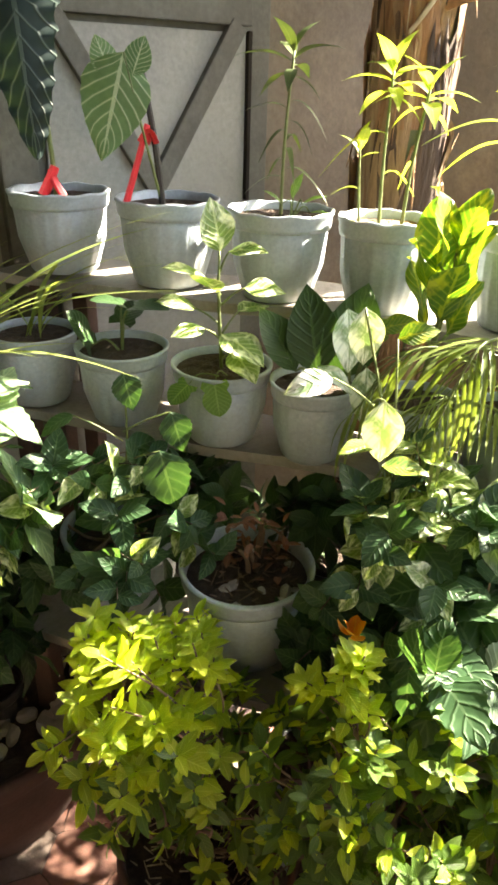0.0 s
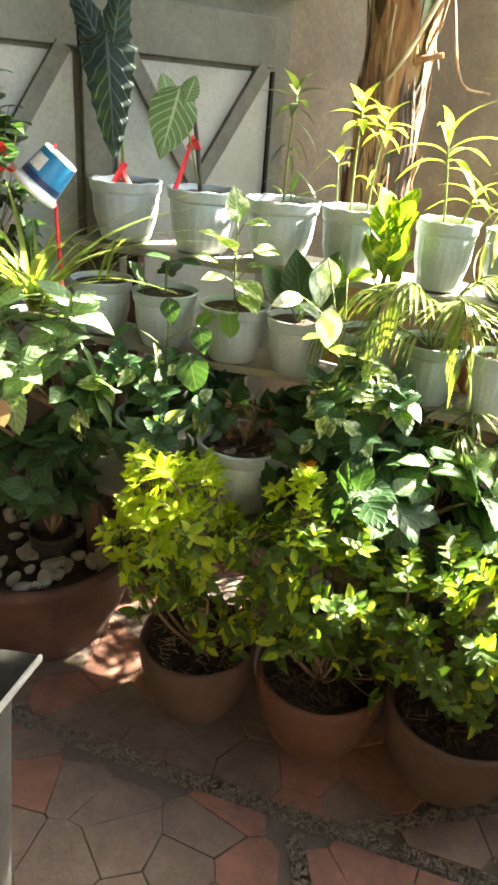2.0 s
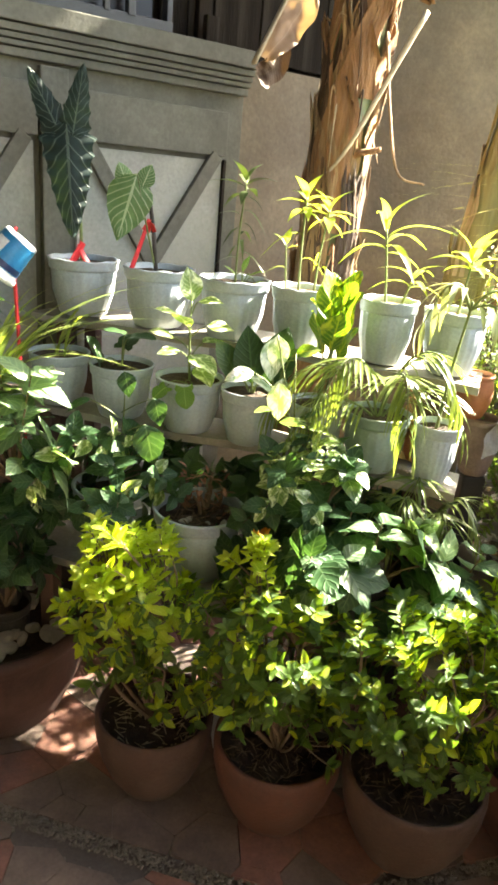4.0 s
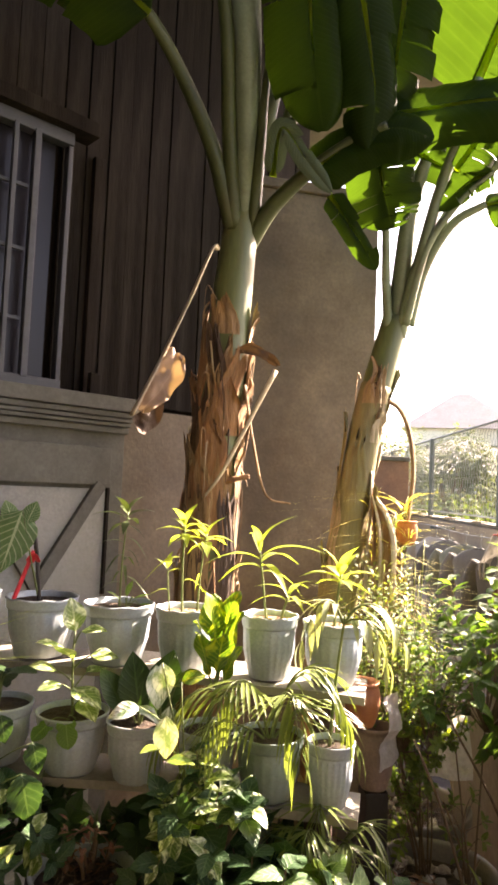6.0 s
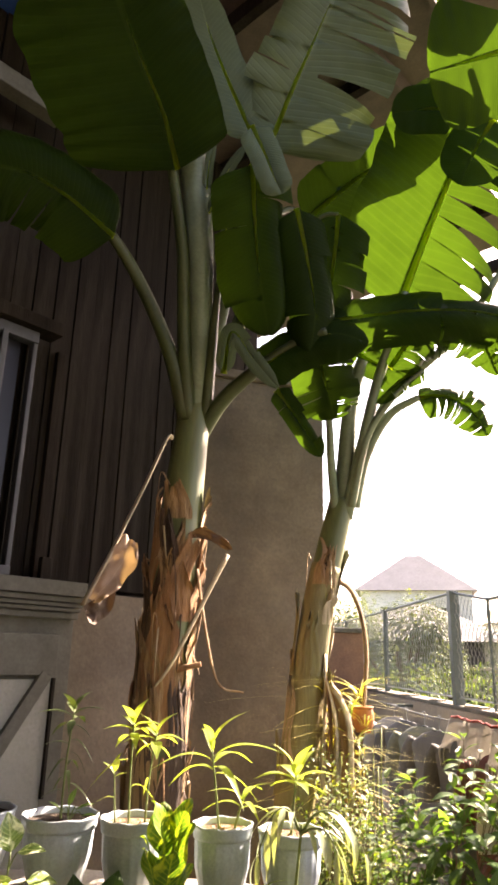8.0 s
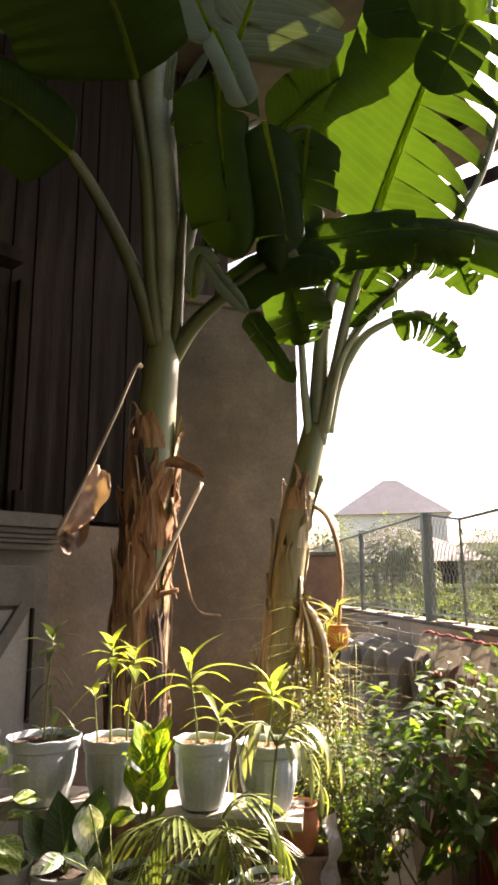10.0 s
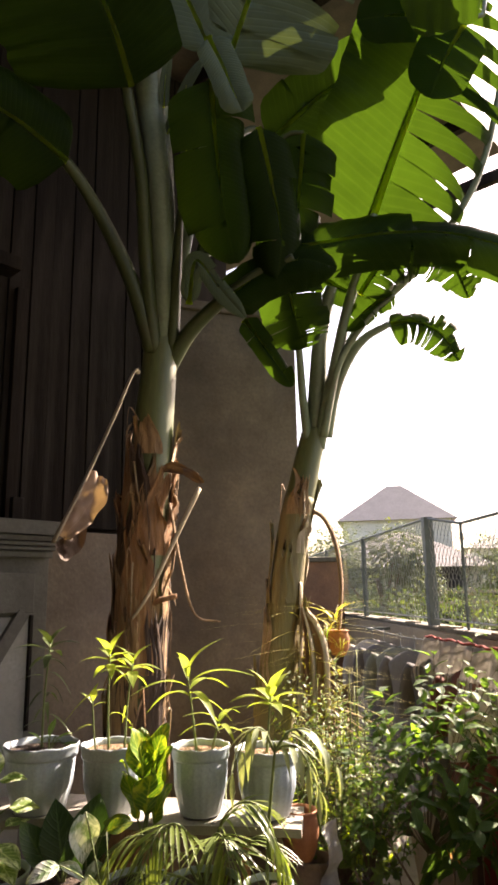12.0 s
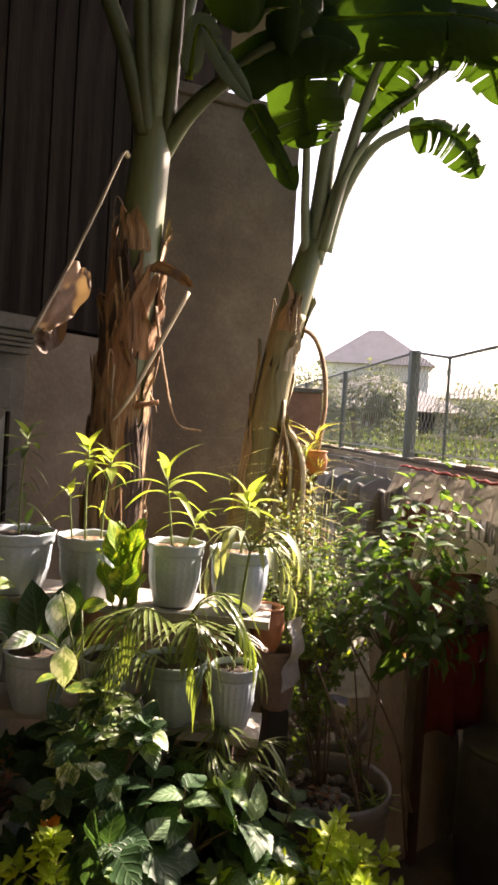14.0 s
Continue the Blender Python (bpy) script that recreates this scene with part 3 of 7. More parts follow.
for k, u in enumerate((-1.75, -0.95, -0.3, 0.35, 0.95, 1.9)):
    solid("coping_chip", (0.10 + 0.03 * (k % 3), 0.05, 0.012), FENCE @ pose(u, 0.012, 1.527, 0, 0, 7 * k), M_LOWWALL, gwall, 0.005)
endwall = thing("wall_end", (0, 0, 0), "low brown brick wall closing the far end", "wall", kind="structure")
solid("wall_body", (2.6, 0.15, 1.98), pose(1.28, 5.42, 0.99, 0, 0, -6), M_BACKWALL, endwall, 0.01)
solid("cap", (2.6, 0.20, 0.04), pose(1.28, 5.42, 2.0, 0, 0, -6), M_COPING, endwall, 0.008)
fence = thing("wire_fence", (0, 0, 0), "grey-green posts with chain-link mesh on the wall", "fence", kind="structure")
def fence_top(u):
    return 2.13 + 0.15 * min(0.0, max(u, -0.52))


for k, (u, w) in enumerate(((-3.3, 0.05), (-1.6, 0.04), (-0.52, 0.014), (0.0, 0.055), (1.63, 0.035), (3.3, 0.035), (5.0, 0.035), (6.7, 0.035), (8.4, 0.035))):
    solid("post", (w, w, fence_top(u) - 1.51), FENCE @ Matrix.Translation((u, 0.0, (fence_top(u) + 1.53) / 2)), M_POSTGREEN, fence, 0.004)
bm = bmesh.new()
tube(bm, [FENCE @ Vector((u, 0.0, fence_top(u))) for u in (-4.4, -0.52, 0.0, 9.0)], (0.008, 0.008, 0.008, 0.008), 6)
part("top_rail", bm, M_POSTGREEN, fence)
bm = bmesh.new()
tube(bm, [FENCE @ Vector((u, 0.0, 1.56)) for u in (-4.4, 9.0)], (0.005, 0.005), 6)
part("bottom_wire", bm, M_WIRE, fence)
bm = bmesh.new()
step = 0.055
for k in range(int(13.2 / step)):
    u = -4.4 + step * k
    rise = fence_top(u) - 1.57
    for s in (-1, 1):
        zig = [FENCE @ Vector((u + 0.5 * step * (1 + s * (1 if j % 2 else -1)), 0.003 * s, 1.56 + rise * j / 8)) for j in range(9)]
        tube(bm, zig, (0.0018, 0.0018), 3)
tagged(part("mesh", bm, M_WIRE, fence, "galvanised chain-link netting"), kind="stuff")

# unseen plain walls behind and left of the camera, added to cut fill light
back = thing("unseen_fill_wall", (0, 0, 0), "unseen plain walls and roof added to cut fill light", "wall", kind="structure")
solid("wall_body", (9.0, 0.2, 4.2), Matrix.Translation((-2.2, -2.6, 2.1)), M_CONCRETE, back, 0.01)
solid("wall_body", (0.2, 5.2, 4.2), Matrix.Translation((-4.6, -0.1, 2.1)), M_CONCRETE, back, 0.01)

# unseen flat roof overhead, added to block sky light from above
solid("unseen_shade_roof", (7.0, 3.4, 0.08), Matrix.Translation((-1.2, -0.95, 3.75)), M_ROOF, back, 0.01)

# flagstone paving: irregular slabs with pebbled joints
def clip(poly, p, q):
    """The part of the polygon that lies nearer to p than to q."""
    mid, way = (p + q) / 2, (q - p)
    out = []
    for a, b in zip(poly, poly[1:] + poly[:1]):
        da, db = (a - mid).dot(way), (b - mid).dot(way)
        if da <= 0:
            out.append(a)
        if da * db < 0:
            out.append(a + (b - a) * (da / (da - db)))
    return out


def beside(poly, p, way, gap):
    """The part of the polygon that lies at least gap to the left of the line through p."""
    left = Vector((-way.y, way.x))
    out = []
    for a, b in zip(poly, poly[1:] + poly[:1]):
        da, db = (a - p).dot(left) - gap, (b - p).dot(left) - gap
        if da >= 0:
            out.append(a)
        if da * db < 0:
            out.append(a + (b - a) * (da / (da - db)))
    return out


paving = thing("paving", (0, 0, 0), "worn red and grey stone paving with pebbled bands", "paving", kind="structure")
rng = random.Random(5)
seeds = [Vector((-1.35 + 0.145 * i + rng.uniform(-0.065, 0.065), -0.1 + 0.14 * j + rng.uniform(-0.06, 0.06))) for i in range(21) for j in range(13)]
BANDS = [(Vector((-0.47, 0.80)), Vector((0.96, -0.28))), (Vector((0.20, 0.56)), Vector((0.12, -0.99))), (Vector((0.30, 0.57)), Vector((0.97, 0.25)))]
bands = [(p, w.normalized(), g) for (p, w), g in zip(BANDS, (0.024, 0.02, 0.02))]
joints = []
for k, p in enumerate(seeds):
    poly = [p + Vector(c) for c in ((-0.3, -0.3), (0.3, -0.3), (0.3, 0.3), (-0.3, 0.3))]
    for q in seeds:
        if q is not p and (q - p).length < 0.6:
            poly = clip(poly, p, q)
    for at, way, gap in bands:
        if len(poly) > 2 and (way.y > -0.9 or p.y < 0.6) and (way.y < 0.0 or p.x > 0.25):
            left = (p - at).dot(Vector((-way.y, way.x))) > 0
            poly = beside(poly, at, way if left else -way, gap)
    if len(poly) < 3:
        continue
    mid = sum(poly, Vector((0, 0))) / len(poly)
    joints += [(a, b) for a, b in zip(poly, poly[1:] + poly[:1])]
    bm = bmesh.new()
    lift, tilt = rng.uniform(0.001, 0.005), Vector((rng.uniform(-0.02, 0.02), rng.uniform(-0.02, 0.02)))
    ring = [mid + (v - mid) * rng.uniform(0.965, 0.99) for v in poly]
    top = [bm.verts.new((*v, lift + (v - mid).dot(tilt))) for v in ring]
    low = [bm.verts.new((*(mid + (v - mid) * 1.02), -0.012)) for v in ring]
    bm.faces.new(top)
    for i in range(len(poly)):
        j = (i + 1) % len(poly)
        bm.faces.new((low[i], low[j], top[j], top[i]))
    red = 0.5 + 0.9 * noise.noise(Vector((mid.x * 2.2, mid.y * 2.2, 4.0)))
    part("flagstone", bm, M_FLAG_RED if rng.random() < red else M_FLAG_GREY, paving)


def pebble_shape(seg=6):
    bm = bmesh.new()
    bmesh.ops.create_icosphere(bm, subdivisions=1, radius=1.0)
    v = np.array([tuple(p.co) for p in bm.verts])
    bm.verts.index_update()
    f = [tuple(p.index for p in q.verts) for q in bm.faces]
    bm.free()
    return v, f, np.zeros((len(v), 2))


PEBBLE = pebble_shape()
places = []
for a, b in joints:
    for i in range(3):
        p = a + (b - a) * rng.random() + Vector((rng.gauss(0, 0.004), rng.gauss(0, 0.004)))
        s = rng.uniform(0.002, 0.004)
        places.append(pose(p.x, p.y, -0.004, rng.uniform(0, 40), 0, rng.uniform(0, 360)) @ Matrix.Diagonal((s * 1.2, s, s * 0.7, 1)))
for (at, way, gap), (u0, u1) in zip(bands, ((-1.0, 2.2), (0.0, 1.2), (0.0, 0.9))):
    for i in range(int(1500 * (u1 - u0))):
        v = way.orthogonal() * rng.uniform(-gap, gap)
        p = at + way * rng.uniform(u0, u1) + v
        s = rng.uniform(0.002, 0.0055)
        places.append(pose(p.x, p.y, rng.uniform(-0.004, 0.001), rng.uniform(0, 40), 0, rng.uniform(0, 360)) @ Matrix.Diagonal((s * rng.uniform(0.8, 1.4), s, s * 0.7, 1)))
many("joint_pebbles", PEBBLE, places, M_GREYPEBBLE, paving, "small grey pebbles in the joints", "stuff")

# ---- distance beyond the fence ----
field = []
rng = random.Random(9)
for k in range(22000):
    d = rng.uniform(1.2, 16.0) ** 1.0
    u, v = rng.uniform(-3, 26), rng.uniform(0.7, 9.0)
    p = FENCE @ Vector((u, -v, 0))
    top = 1.48 + 0.02 * u + 0.35 * noise.noise(Vector((p.x * 0.7, p.y * 0.7, 3)))
    z = top - abs(rng.gauss(0, 0.25))
    field.append(aim((p.x, p.y, z), around(-10, 70, rng.uniform(0, 6.28)), (rng.uniform(-1, 1), rng.uniform(-1, 1), 1), rng.uniform(0.035, 0.085)))
WIDE_BLADE = blade(1.0, 0.55, 3, 0.4, 0.2, 0.3, cols=1)
many("weeds", WIDE_BLADE, field, L_HEDGE, None, "tall green weeds beyond the fence", "stuff")["category"] = "plants"


def tree(at, height, radius, seed, label, leaf=0.085, n=6500):
    """A tapered trunk with limbs and an uneven crown of many leaves."""
    r = random.Random(seed)
    ob = thing("tree", at, label, "tree")
    bm = bmesh.new()
    tube(bm, smooth_line([(0, 0, 0), (0.1, 0.05, height * 0.3), (0, 0.1, height * 0.7)], 4), (0.04 * height, 0.015 * height), 7)
    clumps = []
    for k in range(9):
        a, z = r.uniform(0, 6.28), r.uniform(0.35, 0.95) * height
        c = Vector((math.cos(a) * radius * r.uniform(0.2, 0.8), math.sin(a) * radius * r.uniform(0.2, 0.8), z))
        tube(bm, smooth_line([(0, 0.05, height * 0.3), (c.x * 0.5, c.y * 0.5, z * 0.75), c], 3), (0.015 * height, 0.004 * height), 5)
        clumps.append((c, radius * r.uniform(0.35, 0.6)))
    part("trunk", bm, M_TWIG, ob, smooth=True)
    out = []
    for k in range(n):
        c, cr = r.choice(clumps)
        w = Vector((r.gauss(0, 1), r.gauss(0, 1), r.gauss(0, 0.8)))
        p = c + w.normalized() * cr * r.uniform(0.4, 1.0) ** 0.5
        out.append(aim(p, (w.x, w.y, w.z * 0.5 - 0.3), (w.x * 0.3, w.y * 0.3, 1), leaf * r.uniform(0.6, 1.3)))
    many("crown", WIDE_BLADE, out, L_TREE, ob)
    return ob


for at, h, r, s in (((5.55, 10.6, 0), 2.75, 1.1, 1), ((9.5, 13.0, 0), 2.6, 1.3, 2), ((5.6, 13.5, 0), 2.9, 1.3, 3), ((20.0, 22.0, 0), 5.0, 2.4, 4), ((24.0, 22.5, 0), 4.2, 2.6, 5), ((15, 16.0, 0), 3.0, 1.8, 6)):
    tree(at, h, r, s, "leafy green tree standing in the field beyond")


def far_house(at, turn, w, d, h, ridge):
    ob = thing("far_house", at, "pale two-storey house with a hipped roof", "house", turn=turn)
    solid("wall", (w, d, h), Matrix.Translation((0, 0, h / 2)), M_FAR_WALL, ob, 0.02)
    bm = bmesh.new()
    e = 0.4
    a = [bm.verts.new((sx * (w / 2 + e), sy * (d / 2 + e), h - 0.1)) for sx, sy in ((-1, -1), (1, -1), (1, 1), (-1, 1))]
    b = [bm.verts.new((s * w * 0.07, 0, h + ridge)) for s in (-1, 1)]
    for f in ((a[0], a[1], b[1], b[0]), (a[2], a[3], b[0], b[1]), (a[1], a[2], b[1]), (a[3], a[0], b[0]), (a[3], a[2], a[1], a[0])):
        bm.faces.new(f)
    part("roof", bm, M_FAR_ROOF, ob)
    for x in ((-0.36, -0.12, 0.12, 0.36) if w > 8 else (-0.24, 0.24)):
        for z in (h * 0.27, h * 0.72):
            win = solid("window", (1.1, 0.12, 1.2), Matrix.Translation((w * x, -d / 2 - 0.02, z)), M_FRAME, ob, 0.02)
            solid("pane", (0.9, 0.06, 1.0), Matrix.Translation((w * x, -d / 2 - 0.08, z)), glass_m, win, 0.0)
    return ob


far_house((22.8, 43.2, 0), -27, 7.0, 6.0, 6.3, 2.6)
far_house((29.8, 41.0, 0), -27, 5.0, 5.0, 4.4, 1.1)
far_house((46.0, 52.0, 0), -35, 14.0, 8.0, 3.6, 2.2)
far_house((9.0, 16.5, 0), -28, 4.0, 3.0, 2.35, 0.9)


field_fence = thing("field_fence", (6.6, 12.1, 0), "dark timber rail fence across the field", "fence", turn=-17.6)
for k in range(9):
    solid("post", (0.09, 0.09, 1.76 - 0.03 * (k % 2)), Matrix.Translation((0.75 * k, 0, 0.86)), M_BOARD, field_fence, 0.01)
for z in (1.45, 1.66):
    solid("rail", (6.1, 0.04, 0.06), Matrix.Translation((3.0, -0.066, z)), M_BOARD, field_fence, 0.008)

# ---- shelves ----
SHELF_AZ = -22.0


def board(name, at, length, depth, z, label):
    ob = thing(name, (at[0], at[1], z), label, "shelf", "plant shelves", turn=SHELF_AZ)
    bm = bmesh.new()
    n = 24
    for a, y in ((0, -depth / 2), (1, depth / 2)):
        for k in range(n + 1):
            x = -length / 2 + length * k / n
            sag = 0.006 * math.sin(x * 5.1 + 1) + 0.004 * math.sin(x * 13.0 + 2 * a)
            for t in (0.0, 0.022):
                bm.verts.new((x, y + 0.006 * math.sin(x * 8), sag - t))
    bm.verts.ensure_lookup_table()

    def vert(a, k, t):
        return bm.verts[(a * (n + 1) + k) * 2 + t]
    for k in range(n):
        bm.faces.new((vert(0, k, 0), vert(0, k + 1, 0), vert(1, k + 1, 0), vert(1, k, 0)))
        bm.faces.new((vert(0, k, 1), vert(1, k, 1), vert(1, k + 1, 1), vert(0, k + 1, 1)))
        bm.faces.new((vert(0, k, 1), vert(0, k + 1, 1), vert(0, k + 1, 0), vert(0, k, 0)))
        bm.faces.new((vert(1, k, 0), vert(1, k + 1, 0), vert(1, k + 1, 1), vert(1, k, 1)))
    for k in (0, n):
        bm.faces.new((vert(0, k, 0), vert(1, k, 0), vert(1, k, 1), vert(0, k, 1)))
    part("board", bm, M_SHELF, ob)
    for x in (-0.42, 0.0, 0.42):
        for y in (() if x == 0.0 else (-0.36, 0.36)):
            solid("leg", (0.045, 0.045, z - 0.024), Matrix.Translation((x * length, y * depth, -(z + 0.024) / 2)), M_POST, ob, 0.004)
    for x in (-0.42, 0.42):
        solid("bearer", (0.04, depth * 0.95, 0.035), Matrix.Translation((x * length, 0, -0.041)), M_POST, ob, 0.003)
    return ob


Z1, Z2 = 1.125, 0.88
board("plant_shelf", (0.098, 1.574), 1.43, 0.225, Z1, "upper pale board shelf on brown timber legs")
board("plant_shelf", (0.12, 1.165), 1.25, 0.42, 0.56, "low dark-edged board shelf on timber legs")
board("plant_shelf", (0.053, 1.379), 1.36, 0.172, Z2, "middle pale board shelf on brown timber legs")


# ---- pots ----
def fluted_pot(parent, r, h, wavy=False, soil=M_SOIL, seed=0, body=None, fill=0.9):
    """A tapering plastic pot with a fluted body, a thick rolled rim and soil in it."""
    body = body or M_WHITEPOT
    b = r * 0.70
    prof = [(b * 0.93, 0.0), (b, 0.006), (b + (r - b) * 0.5, h * 0.42), (r * 0.93, h * 0.80), (r * 0.90, h * 0.82), (r * 0.88, h * 0.7), (b * 0.8, 0.02)]
    pot = part("pot", lathe(prof, 88, 0.0042, 22, band=(0.012, h * 0.78)), body, parent, smooth=True)
    rim = [(r * 0.93, h * 0.80), (r * 0.965, h * 0.805), (r * 0.985, h * 0.85), (r * 0.99, h * 0.94), (r * 1.02, h * 0.965), (r * 1.02, h * 0.995), (r * 0.99, h), (r * 0.94, h * 0.99), (r * 0.92, h * 0.9), (r * 0.90, h * 0.8)]
    part("rim", lathe(rim, 64, wave=0.0016 if wavy else 0.0, waves=9, band=(-9, h * 0.93), foot=False), body, pot, smooth=True)
    part("soil", disc(r * 0.93, h * fill, 28, 0.006, seed=seed), soil, pot)
    return pot


def round_pot(parent, r, h, material, seed=0, soil=M_MULCH):
    """A small bulging clay pot with a rolled lip."""
    prof = [(r * 0.62, 0.0), (r * 0.70, 0.008), (r * 0.90, h * 0.25), (r * 1.0, h * 0.5), (r * 0.99, h * 0.72), (r * 0.90, h * 0.87), (r * 0.89, h * 0.90),
            (r * 0.95, h * 0.93), (r * 0.97, h * 0.97), (r * 0.93, h), (r * 0.86, h * 0.985), (r * 0.83, h * 0.9), (r * 0.85, h * 0.75)]
    pot = part("pot", lathe(prof, 48), material, parent, smooth=True)
    part("soil", disc(r * 0.88, h * 0.80, 28, 0.012, seed=seed), soil, pot)
    return pot


def bowl_pot(parent, r, h, material, seed=0, soil=M_MULCH):
    """A clay bowl pot that widens to a thick blunt lip, with soil well below it."""
    prof = [(r * 0.50, 0.0), (r * 0.58, 0.006), (r * 0.76, h * 0.22), (r * 0.90, h * 0.46), (r * 0.985, h * 0.72), (r * 1.0, h * 0.90), (r * 0.99, h * 0.965), (r * 0.965, h),
            (r * 0.93, h * 1.0), (r * 0.905, h * 0.96), (r * 0.90, h * 0.86), (r * 0.86, h * 0.6)]
    pot = part("pot", lathe(prof, 56, wave=0.0012, waves=5), material, parent, smooth=True)
    part("soil", disc(r * 0.91, h * 0.82, 28, 0.016, seed=seed), soil, pot)
    return pot


def litter(parent, r, z, n, seed, material=M_TWIG):
    """Dry twigs and hulls on the soil."""
    g = random.Random(seed)
    bm = bmesh.new()
    for k in range(n):
        a, d = g.uniform(0, 6.28), r * g.random() ** 0.5
        p = Vector((d * math.cos(a), d * math.sin(a), z + g.uniform(0, 0.012)))
        w = Vector((g.uniform(-1, 1), g.uniform(-1, 1), g.uniform(-0.2, 0.7))).normalized() * g.uniform(0.012, 0.038)
        tube(bm, [p, p + w], (0.0016, 0.001), 4)
    return tagged(part("litter", bm, material, parent, "dry twigs on the soil"), kind="stuff")


def stones(parent, r, z, n, size, seed, material=M_STONE):
    g = random.Random(seed)
    bm = bmesh.new()
    bmesh.ops.create_icosphere(bm, subdivisions=2, radius=1.0)
    for v in bm.verts:
        v.co *= 1 + 0.28 * noise.noise(v.co * 1.3 + Vector((seed, 2, 5)))
    me = bpy.data.meshes.new("stone")
    bm.to_mesh(me)
    bm.free()
    for k in range(n):
        a, d = g.uniform(0, 6.28), r * g.random() ** 0.5
        s = size * g.uniform(0.6, 1.2)
        hang("stone", me, material, parent, "", pose(d * math.cos(a), d * math.sin(a), z + s * 0.3, g.uniform(-40, 40), g.uniform(-40, 40), g.uniform(0, 360)) @ Matrix.Diagonal((s, s * g.uniform(0.6, 0.9), s * 0.55, 1)))


# ---- foliage ----
DURANTA = blade(1.0, 0.43, 6, 0.45, 0.26, 0.16, tip=1.5, cols=1)
HIBISCUS = blade(1.0, 0.70, 18, 0.34, 0.07, 0.30, tip=1.15, notch=0.05, cols=3, ripple=0.022)
OVATE = blade(1.0, 0.58, 9, 0.40, 0.20, 0.25, tip=1.3, cols=2, ripple=0.01)
BROAD = blade(1.0, 0.76, 11, 0.42, 0.10, 0.22, tip=1.15, cols=2, ripple=0.012)
ROUND = blade(1.0, 0.86, 9, 0.45, 0.12, 0.22, tip=1.8, cols=2, heart=0.14, ripple=0.01)
STRAP = blade(1.0, 0.30, 11, 0.42, 0.25, 0.45, tip=1.0, cols=1)
GRASSY = blade(1.0, 0.035, 10, 0.3, 0.5, 0.85, tip=1.0, cols=1)
LEAFLET = blade(1.0, 0.062, 6, 0.35, 0.4, 0.35, tip=1.0, cols=1)
WIDE_LEAFLET = blade(1.0, 0.15, 8, 0.4, 0.3, 0.55, tip=1.0, cols=1)
CITRUS = blade(1.0, 0.42, 9, 0.42, 0.22, 0.30, tip=1.15, cols=2, ripple=0.012)
LANCE = blade(1.0, 0.34, 8, 0.45, 0.25, 0.2, tip=1.2, cols=1)


def bush(parent, centre, size, shoots, per, leaf, material, shape, seed, root=(0, 0, 0.2), droop=0.0, thick=0.004, second=None, share=0.0, along=0.3, single=False, up_bias=0.15):
    """A shrub: shoots from the soil, forking, with whorls of leaves at and below their tips."""
    g = random.Random(seed)
    bm = bmesh.new()
    c, s, root = Vector(centre), Vector(size), Vector(root)
    lists = ([], [])
    limbs = []
    for k in range(max(3, min(16, shoots // (20 if single else 12)))):
        w = Vector((g.gauss(0, 0.5), g.gauss(0, 0.5), g.gauss(0, 0.35)))
        fork = root.lerp(c, g.uniform(0.45, 0.75)) + Vector((w.x * s.x, w.y * s.y, w.z * s.z)) * 0.6
        bend = root.lerp(fork, 0.5) + Vector((g.uniform(-0.02, 0.02), g.uniform(-0.02, 0.02), 0))
        tube(bm, smooth_line([root, bend, fork], 4), (thick * 1.3, thick * 0.7), 6)
        limbs.append(fork)
    for k in range(shoots):
        w = Vector((g.gauss(0, 1), g.gauss(0, 1), g.gauss(up_bias, 1))).normalized()
        rr = g.uniform(0.55, 1.0)
        tip = c + Vector((w.x * s.x, w.y * s.y, w.z * s.z)) * rr * (1 + 0.30 * noise.noise(w * 2.2 + Vector((seed, 0, 0))))
        fork = min(limbs, key=lambda q: (q - tip).length)
        mid = fork.lerp(tip, 0.55) + Vector((g.uniform(-1, 1), g.uniform(-1, 1), g.uniform(0, 1))) * 0.02
        line = smooth_line([fork, mid, tip], 4)
        tube(bm, line, (thick * 0.6, thick * 0.3), 5)
        up = (line[-1] - line[-3]).normalized()
        for j in range(per):
            q = 1 - along * (j / per) ** 1.2
            i = min(int(q * 8), 7)
            p = line[i].lerp(line[i + 1], q * 8 - i)
            a = j * 2.4 + g.uniform(-0.4, 0.4)
            side = (up.orthogonal().normalized() * math.cos(a) + up.cross(up.orthogonal().normalized()) * math.sin(a))
            way = (side * g.uniform(0.7, 1.1) + up * g.uniform(0.2, 0.8) + Vector((0, 0, g.uniform(-0.1, 0.35) - droop)))
            # second colour gets likelier upward, so sunlit tops are part of the leaf colour
            top_colour = g.random() < share * max(0.0, min(1.8, 1.0 + (p.z - c.z) / s.z))
            lists[1 if top_colour else 0].append(aim(p, way, up + Vector((0, 0, 0.8)), leaf * g.uniform(0.65, 1.2) * (0.75 + 0.5 * j / per), g.uniform(0.85, 1.1)))
    tagged(part("stem", bm, M_TWIG, parent, "thin woody branching stem"), kind="stuff")
    for name, mats, surface in (("leaf", lists[0], material), ("young_leaf", lists[1], second)):
        if mats and single:
            me = blade_mesh(name, shape, surface)
            for m in mats:
                hang(name, me, None, parent, "", m)
        elif mats:
            many("foliage" if name == "leaf" else "young_foliage", shape, mats, surface, parent, kind="stuff")


